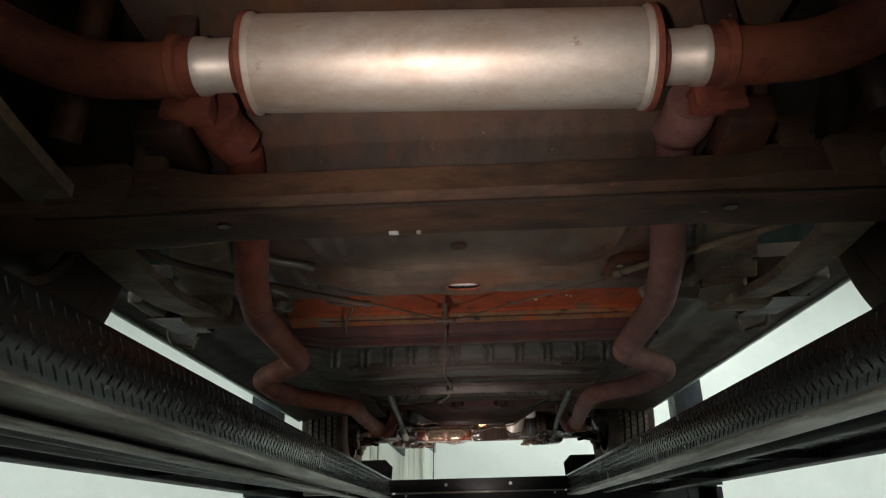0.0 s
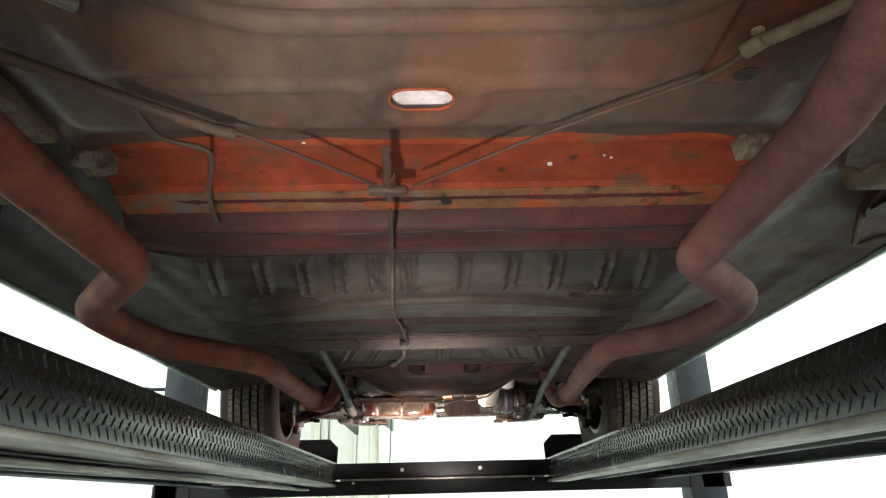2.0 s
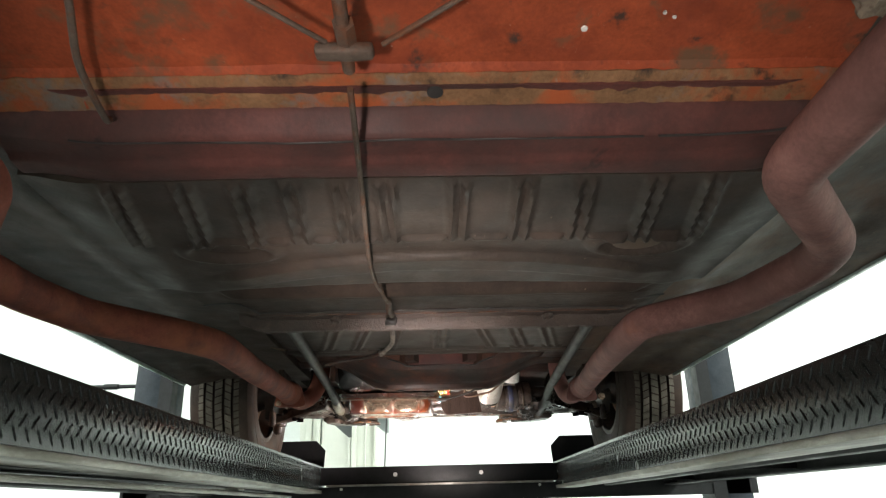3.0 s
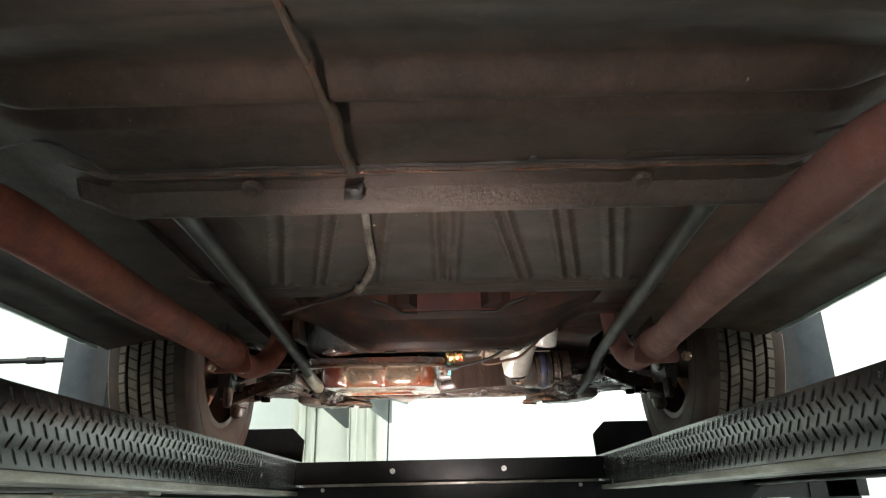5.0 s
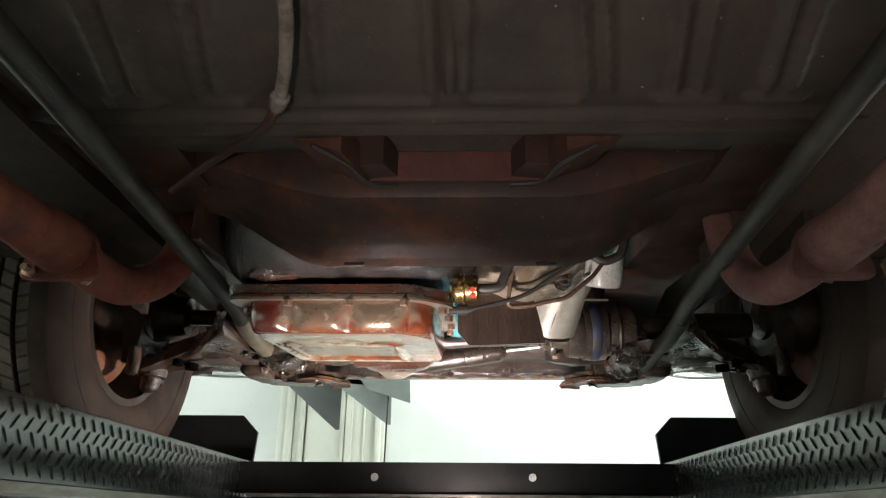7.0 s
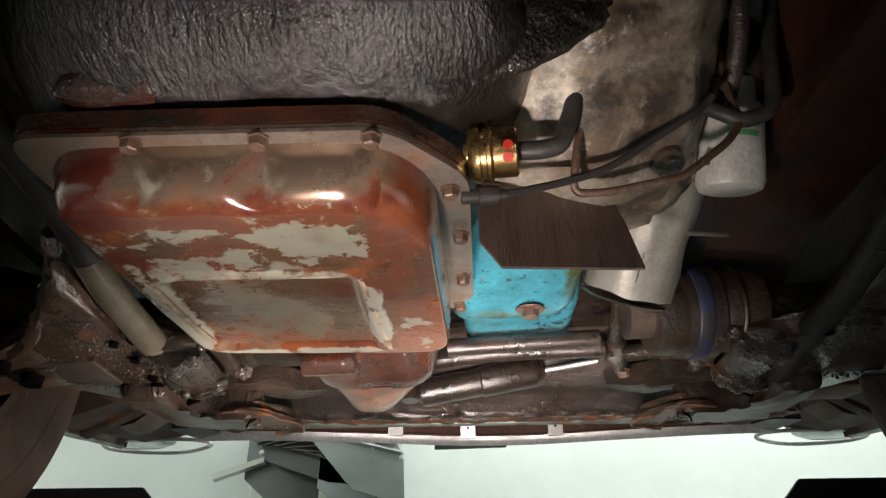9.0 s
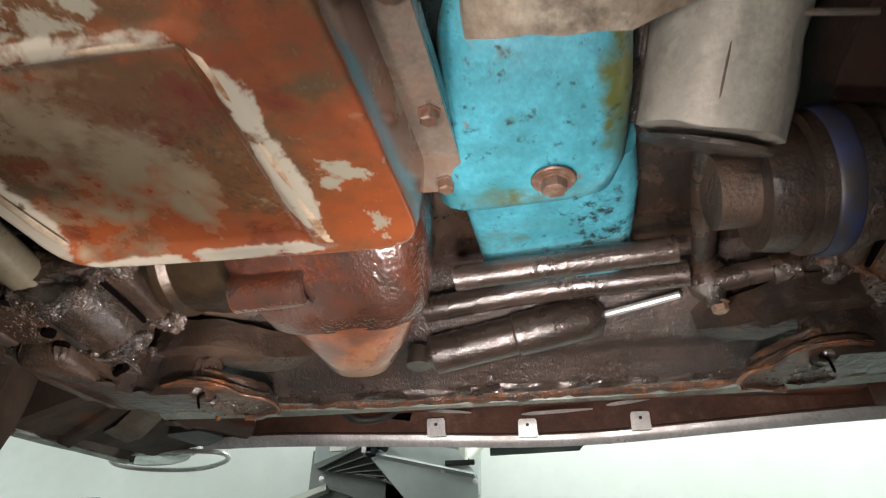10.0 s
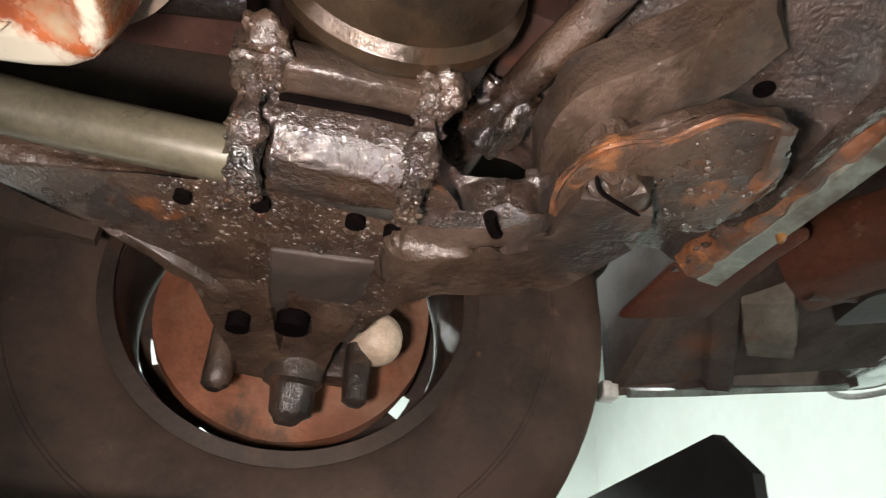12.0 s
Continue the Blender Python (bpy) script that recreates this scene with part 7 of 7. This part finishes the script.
# ---- wheels ----


def wheel(place, sign, group):
    """Wheel with tyre; sign -1 faces left."""
    cx_, cy, cz = place
    kr, kx = 0.9065, 0.92

    def turned(profile):
        return [(h * kx, r * kr) for h, r in profile]

    disc = lathe(turned([(0.047, 0.185), (0.05, 0.172), (0.05, 0.158), (0.05, 0.05), (0.056, 0.05), (0.056, 0.158), (0.056, 0.172)]), place, (sign, 0, 0), 64, caps=False)
    axis_v = Vector(place)
    gaps = []
    for fc in disc.faces:
        d = fc.calc_center_median() - axis_v
        r = math.hypot(d.y, d.z)
        if 0.1585 * kr < r < 0.1715 * kr and int((math.atan2(d.z, d.y) + math.pi) / (2 * math.pi) * 32) % 4 == 1:
            gaps.append(fc)
    bmesh.ops.delete(disc, geom=gaps, context="FACES")
    w = part("wheel", lathe(turned([(-0.1, 0.19), (-0.1, 0.206), (-0.088, 0.206), (-0.084, 0.192), (-0.06, 0.184), (0.03, 0.187), (0.047, 0.186), (0.06, 0.188), (0.08, 0.192), (0.088, 0.2), (0.09, 0.19)]), place, (sign, 0, 0), 64, caps=False), "rim", car, "rusty steel wheel", 30)
    part("disc", disc, "rim", w)
    prof = [(-0.092, 0.2), (-0.104, 0.212), (-0.112, 0.24), (-0.114, 0.275), (-0.1145, 0.318), (-0.112, 0.342), (-0.104, 0.355), (-0.085, 0.36)]
    for g in (-0.05, -0.018, 0.018, 0.05):
        prof += [(g - 0.004, 0.36), (g - 0.003, 0.351), (g + 0.003, 0.351), (g + 0.004, 0.36)]
    prof += [(0.085, 0.36), (0.104, 0.355), (0.112, 0.342), (0.1145, 0.318), (0.114, 0.275), (0.112, 0.24), (0.104, 0.212), (0.092, 0.2)]
    tyre = part("tyre", lathe(turned(prof), place, (sign, 0, 0), 96, caps=False), "tyre", w, "dusty black tyre", 40)
    bm = bmesh.new()
    count = 84
    for k in range(count):
        for band, (a, b) in enumerate(((-0.094, -0.056), (-0.046, -0.023), (-0.013, 0.013), (0.023, 0.046), (0.056, 0.094))):
            lean = (0.012, -0.014, 0.012, -0.014, 0.012)[band]
            t0 = 2 * math.pi * (k + 0.5 * (band % 2)) / count
            dt = 2 * math.pi * 0.40 / count
            ring = []
            for x, tt in ((a, t0 - dt - lean), (b, t0 - dt + lean), (b, t0 + dt + lean), (a, t0 + dt - lean)):
                edge = 0.0095 if abs(x) > 0.08 else 0.0
                for r in (0.352 - edge, 0.3645 - edge):
                    ring.append(bm.verts.new((cx_ + sign * x * kx, cy + r * kr * math.cos(tt), cz + r * kr * math.sin(tt))))
            l0, h0, l1, h1, l2, h2, l3, h3 = ring
            for q in ((h0, h1, h2, h3), (l0, l1, h1, h0), (l1, l2, h2, h1), (l2, l3, h3, h2), (l3, l0, h0, h3)):
                bm.faces.new(q)
    part("tread", bm, "tread", tyre, "worn grey tread blocks", kind="stuff")
    part("sidewall_ring", lathe(turned([(0.1135, 0.285), (0.1155, 0.287), (0.1155, 0.29), (0.1135, 0.292)]), place, (-sign, 0, 0), 72, caps=False), "tyre", tyre)
    return w


WZ = TRACK_Z + 0.3305
for sign, x in ((-1, -0.757), (1, 0.742)):
    fw = wheel((x, 2.843, WZ), sign, "front")
    plate_x = x - sign * 0.02
    bp = part("brake_backing", lumpy(lathe([(0.0, 0.02), (0.0, 0.055), (0.02, 0.08), (0.024, 0.112), (0.004, 0.134), (0.004, 0.146), (-0.012, 0.149), (-0.012, 0.02)], (plate_x, 2.843, WZ), (-sign, 0, 0), 48), 0.0025, 22), "backing", fw, "orange-rusted brake backing plate", 50)
    part("hub", lathe([(0, 0.075), (0.03, 0.07), (0.05, 0.055), (0.09, 0.05), (0.1, 0.03)], (plate_x - sign * 0.02, 2.843, WZ), (-sign, 0, 0), 28), "grime_dry", bp)
for sign, x in ((-1, -0.76), (1, 0.72)):
    wheel((x, 0.0, WZ), sign, "rear")

# ---- front end ----
part("radiator_support", loft([[(x, y + dy, z + dz) for y, z in ((3.2, 1.925), (3.25, 1.918), (3.36, 1.925), (3.44, 1.945), (3.44, 2.2), (3.2, 2.2))] for x, dy, dz in ((-0.42, 0.04, 0.045), (-0.34, 0.01, 0.02), (-0.28, 0.0, 0), (-0.1, -0.01, 0), (0.15, -0.01, 0), (0.35, 0.0, 0), (0.5, 0.04, 0.01))]), "support", car, "rust-brown radiator support panel", 40)
for x, y in ((-0.26, 3.36), (-0.02, 3.31), (0.2, 3.33)):
    part("support_hole", lathe([(0, 0.006), (0.001, 0.006)], (x, y, 1.9205), (0, 0.05, -1), 12), "hole_shade", car)


def nose_y(x):
    return 3.513 - 0.05 * smooth_step(0.05, 0.55, abs(x - 0.06)) + 0.012 * ridge(x, 0.06, 0.0, 0.25)


xs = np.linspace(-0.56, 0.62, 48)
valance = part("valance", loft([[(x, nose_y(x) + dy, z) for dy, z in ((0.006, 1.936), (0.012, 1.936), (0.015, 1.95), (-0.01, 2.02), (-0.05, 2.03), (-0.055, 2.02), (-0.016, 2.01))] for x in xs]), "valance", car, "primer-brown front valance", 40)
part("bright_edge", loft([[(x, nose_y(x) + dy, z) for dy, z in ((-0.006, 1.927), (-0.004, 1.921), (0.001, 1.9135), (0.006, 1.9105), (0.011, 1.914), (0.014, 1.938))] for x in xs]), "bright", valance, "bright bare lower edge", 30)
for x in (-0.153, 0.0, 0.185):
    y = nose_y(x)
    tab = part("tab", loft([[(x - w, y + dy, z), (x + w, y + dy, z), (x + w, y + dy + 0.004, z - 0.001), (x - w, y + dy + 0.004, z - 0.001)] for dy, z, w in ((-0.0085, 1.924, 0.0165), (-0.0125, 1.934, 0.0155), (-0.0175, 1.948, 0.0155), (-0.0185, 1.952, 0.013))]), "bright", valance, "small pierced mounting tab", 30)
    part("tab_hole", lathe([(0, 0.003), (0.001, 0.003)], (x, y - 0.0162, 1.942), (0, -0.95, -0.28), 10), "wire", tab)
# bright strips painted in where lit wall shows through slits above the valance
for x0, z0, x1, z1 in ((-0.174, 1.9625, -0.09, 1.952), (-0.006, 1.945, 0.109, 1.948), (0.131, 1.953, 0.2, 1.96)):
    part("slit_light_strip", loft([[(x0 + (x1 - x0) * q, 3.4655, z0 + (z1 - z0) * q + h * w) for h in (-0.0026, 0.0026)] + [(x0 + (x1 - x0) * q, 3.468, z0 + (z1 - z0) * q + h * w) for h in (0.0026, -0.0026)] for q, w in ((0, 0.3), (0.15, 1), (0.6, 1), (1, 0.3))]), "bright", valance, "bright strip standing in for a slit with lit wall behind", 30)
# black sheet painted in for the shade of an opening
part("valance_opening", prism([(-0.27, 1.961), (-0.19, 1.962), (-0.194, 1.943), (-0.22, 1.947), (-0.245, 1.954)], "y", 3.463, 3.466), "hole_shade", valance, "black sheet painted in for an opening behind the valance")
part("cooler_hose", tube(curve_points([(-0.3, 3.38, 1.95), (-0.28, 3.42, 1.935), (-0.24, 3.43, 1.935), (-0.2, 3.42, 1.95), (-0.18, 3.4, 1.97)], 7), 0.007, 10), "rubber", valance)
part("plate_bracket", prism([(-0.075, 1.924), (0.085, 1.927), (0.09, 1.938), (0.113, 1.94), (0.113, 1.985), (-0.075, 1.985)], "y", 3.6, 3.606, 0.002), "green_box", car, "dark green plate bracket")
# white discs stand in for slots with lit wall behind
for x in (-0.055, 0.1):
    part("bracket_slot", lathe([(0, 0.005), (0.001, 0.005)], (x, 3.5995, 1.946), (0, -1, 0), 12), "white_liner", car)
# front corner: inner fender, bumper bracket and parking lamp, left and right
for sign in (-1, 1):
    def X(x):
        return x if sign < 0 else 0.06 - x
    corner = part("fender_extension", loft([[(X(x), y, z) for x, y, z in s] for s in (
        [(-0.737, 3.215, 1.862), (-0.731, 3.215, 1.858), (-0.734, 3.22, 2.0), (-0.738, 3.215, 2.0)], [(-0.755, 3.35, 1.895), (-0.735, 3.35, 1.89), (-0.72, 3.35, 2.2), (-0.76, 3.35, 2.2)], [(-0.775, 3.5, 1.922), (-0.755, 3.5, 1.918), (-0.74, 3.5, 2.2), (-0.78, 3.5, 2.2)], [(-0.785, 3.58, 1.935), (-0.765, 3.58, 1.932), (-0.75, 3.58, 2.2), (-0.79, 3.58, 2.2)])]), "apron", car, "dull inner face of the lower fender", 40)
    def apron_low(x, y):
        f = (y - 3.214) / 0.356
        from_edge = abs(x - X(-0.722 - 0.044 * f))
        return 1.864 + 0.07 * f + (0.345 - 0.195 * f) * from_edge + 0.0025 * noise.noise(Vector((x * 12, y * 12, 0)))
    part("splash_apron", field(*sorted((X(-0.722), X(-0.43))), 3.214, 3.57, 0.012, apron_low, 0.006), "apron", corner, "flat brown-grey splash apron", 60)
    # dark sheet added to hide lit wall between tyre and apron
    part("apron_gap_sheet", loft([[(x, 3.2, z - 0.002), (x, 3.213, z - 0.003), (x, 3.214, z + 0.14), (x, 3.2, z + 0.14)] for x, z in ((X(-0.735 + 0.305 * q), apron_low(X(-0.735 + 0.305 * q), 3.215)) for q in np.linspace(0, 1, 14))]), "undercoat", corner, "dark sheet added to close the gap beside the apron")
    part("apron_rib", lumpy(loft([[(X(x), y, z), (X(x), y + 0.012, z - 0.01), (X(x), y + 0.04, z - 0.008), (X(x), y + 0.05, z + 0.004), (X(x), y + 0.05, z + 0.02), (X(x), y, z + 0.02)] for x, y, z in ((-0.738, 3.322, 1.893), (-0.7, 3.3, 1.895), (-0.64, 3.27, 1.908), (-0.57, 3.235, 1.927), (-0.52, 3.21, 1.945))]), 0.002, 30, 1), "apron", corner, "brown bent apron channel", 50)
    part("apron_flange", tube([(X(-0.729), 3.225, 1.862), (X(-0.743), 3.32, 1.881), (X(-0.752), 3.4, 1.898), (X(-0.767), 3.56, 1.929)], 0.006, 8), "lip_green", corner, "pale green lower fender edge")
    part("rust_gusset", lumpy(prism([(X(-0.63), 3.17), (X(-0.44), 3.17), (X(-0.44), 3.25), (X(-0.6), 3.25)], "z", 1.9, 1.909, 0.004), 0.003, 30, 3), "gusset_oxide", corner, "red-oxide gusset behind the subframe")
    part("bumper_bracket", lumpy(loft([[(X(x), y, z) for x, y, z in q] for q in ([(-0.51, 3.27, 1.93), (-0.42, 3.34, 1.93), (-0.42, 3.34, 1.96), (-0.51, 3.27, 1.96)], [(-0.535, 3.3, 1.915), (-0.43, 3.38, 1.915), (-0.43, 3.38, 1.96), (-0.535, 3.3, 1.96)], [(-0.57, 3.35, 1.912), (-0.45, 3.42, 1.915), (-0.45, 3.42, 1.97), (-0.57, 3.35, 1.97)], [(-0.58, 3.4, 1.93), (-0.5, 3.48, 1.93), (-0.5, 3.48, 1.98), (-0.58, 3.4, 1.98)])]), 0.003, 20, 3), "gusset_oxide", corner, "rust-brown bumper bracket", 50)
    part("bracket_opening", lumpy(prism(rounded([(X(-0.6), 3.4), (X(-0.53), 3.39), (X(-0.5), 3.43), (X(-0.56), 3.47)], 0.015), "z", 1.915, 1.935), 0.001, 30), "wire", corner)
    part("bracket_cap", lumpy(loft([[(X(x), y, z) for x, y, z in q] for q in ([(-0.585, 3.285, 1.915), (-0.565, 3.33, 1.912), (-0.55, 3.33, 1.96), (-0.57, 3.285, 1.96)], [(-0.63, 3.315, 1.9), (-0.62, 3.37, 1.898), (-0.6, 3.37, 1.95), (-0.61, 3.315, 1.95)], [(-0.675, 3.35, 1.905), (-0.665, 3.4, 1.903), (-0.65, 3.4, 1.95), (-0.66, 3.35, 1.95)])]), 0.002, 40, 3), "galvanised", corner, "pale dented bracket cap", 50)
    part("body_mount", tube([(X(-0.545), 3.33, 1.92), (X(-0.55), 3.4, 1.93), (X(-0.555), 3.47, 1.95)], 0.012, 10), "frame", corner)
    lens_ = part("parking_lamp", loft([[(X(-0.76 + a * math.cos(b) * 0.072 + (0.03 if math.cos(b) > 0 else 0.0)), 3.595 + a * math.sin(b) * 0.06, 1.945 + h) for b in np.linspace(0, 2 * math.pi, 40, endpoint=False)] for a, h in ((0.2, -0.006), (0.6, -0.003), (0.9, 0.006), (1.0, 0.02), (0.95, 0.03))]), "glass", corner, "clear parking lamp glass with a thin rim", 60)
    part("lens_rim", tube([(X(-0.76 + math.cos(b) * 0.074 + (0.03 if math.cos(b) > 0 else 0.0)), 3.595 + math.sin(b) * 0.062, 1.966) for b in np.linspace(0, 2 * math.pi, 41)], 0.003, 8), "bright", lens_)
    part("bezel", tube(curve_points([(X(-0.72), 3.56, 1.945), (X(-0.62), 3.57, 1.945), (X(-0.585), 3.59, 1.945), (X(-0.6), 3.63, 1.945), (X(-0.68), 3.67, 1.945), (X(-0.78), 3.66, 1.945), (X(-0.83), 3.625, 1.945), (X(-0.81), 3.575, 1.945), (X(-0.72), 3.56, 1.945)], 7), 0.0045, 8), "bright", lens_)
    part("edge_tag", box(*sorted((X(-0.742), X(-0.718))), 3.19, 3.209, 1.85, 1.87, 0.003), "filter_white", corner)

# pale flakes on the front floor, and a drip at the subframe
rng = random.Random(21)
crust("floor_flake", [((x, y, foot_low(x, y) - 0.0003), 0.0006 + 0.0016 * rng.random() ** 2, 0.5) for x, y in ((rng.uniform(-0.4, 0.42), rng.uniform(1.62, 2.1)) for _ in range(90))], "spring", car, 22, "pale paint flakes")
part("dried_drip", lumpy(lathe([(0, 0.003), (0.003, 0.005), (0.009, 0.0035), (0.012, 0.0015)], (-0.372, 3.16, 1.846), (0, -0.2, -1), 10), 0.002, 60), "yellow_drip", subframe, "dried yellow drip")
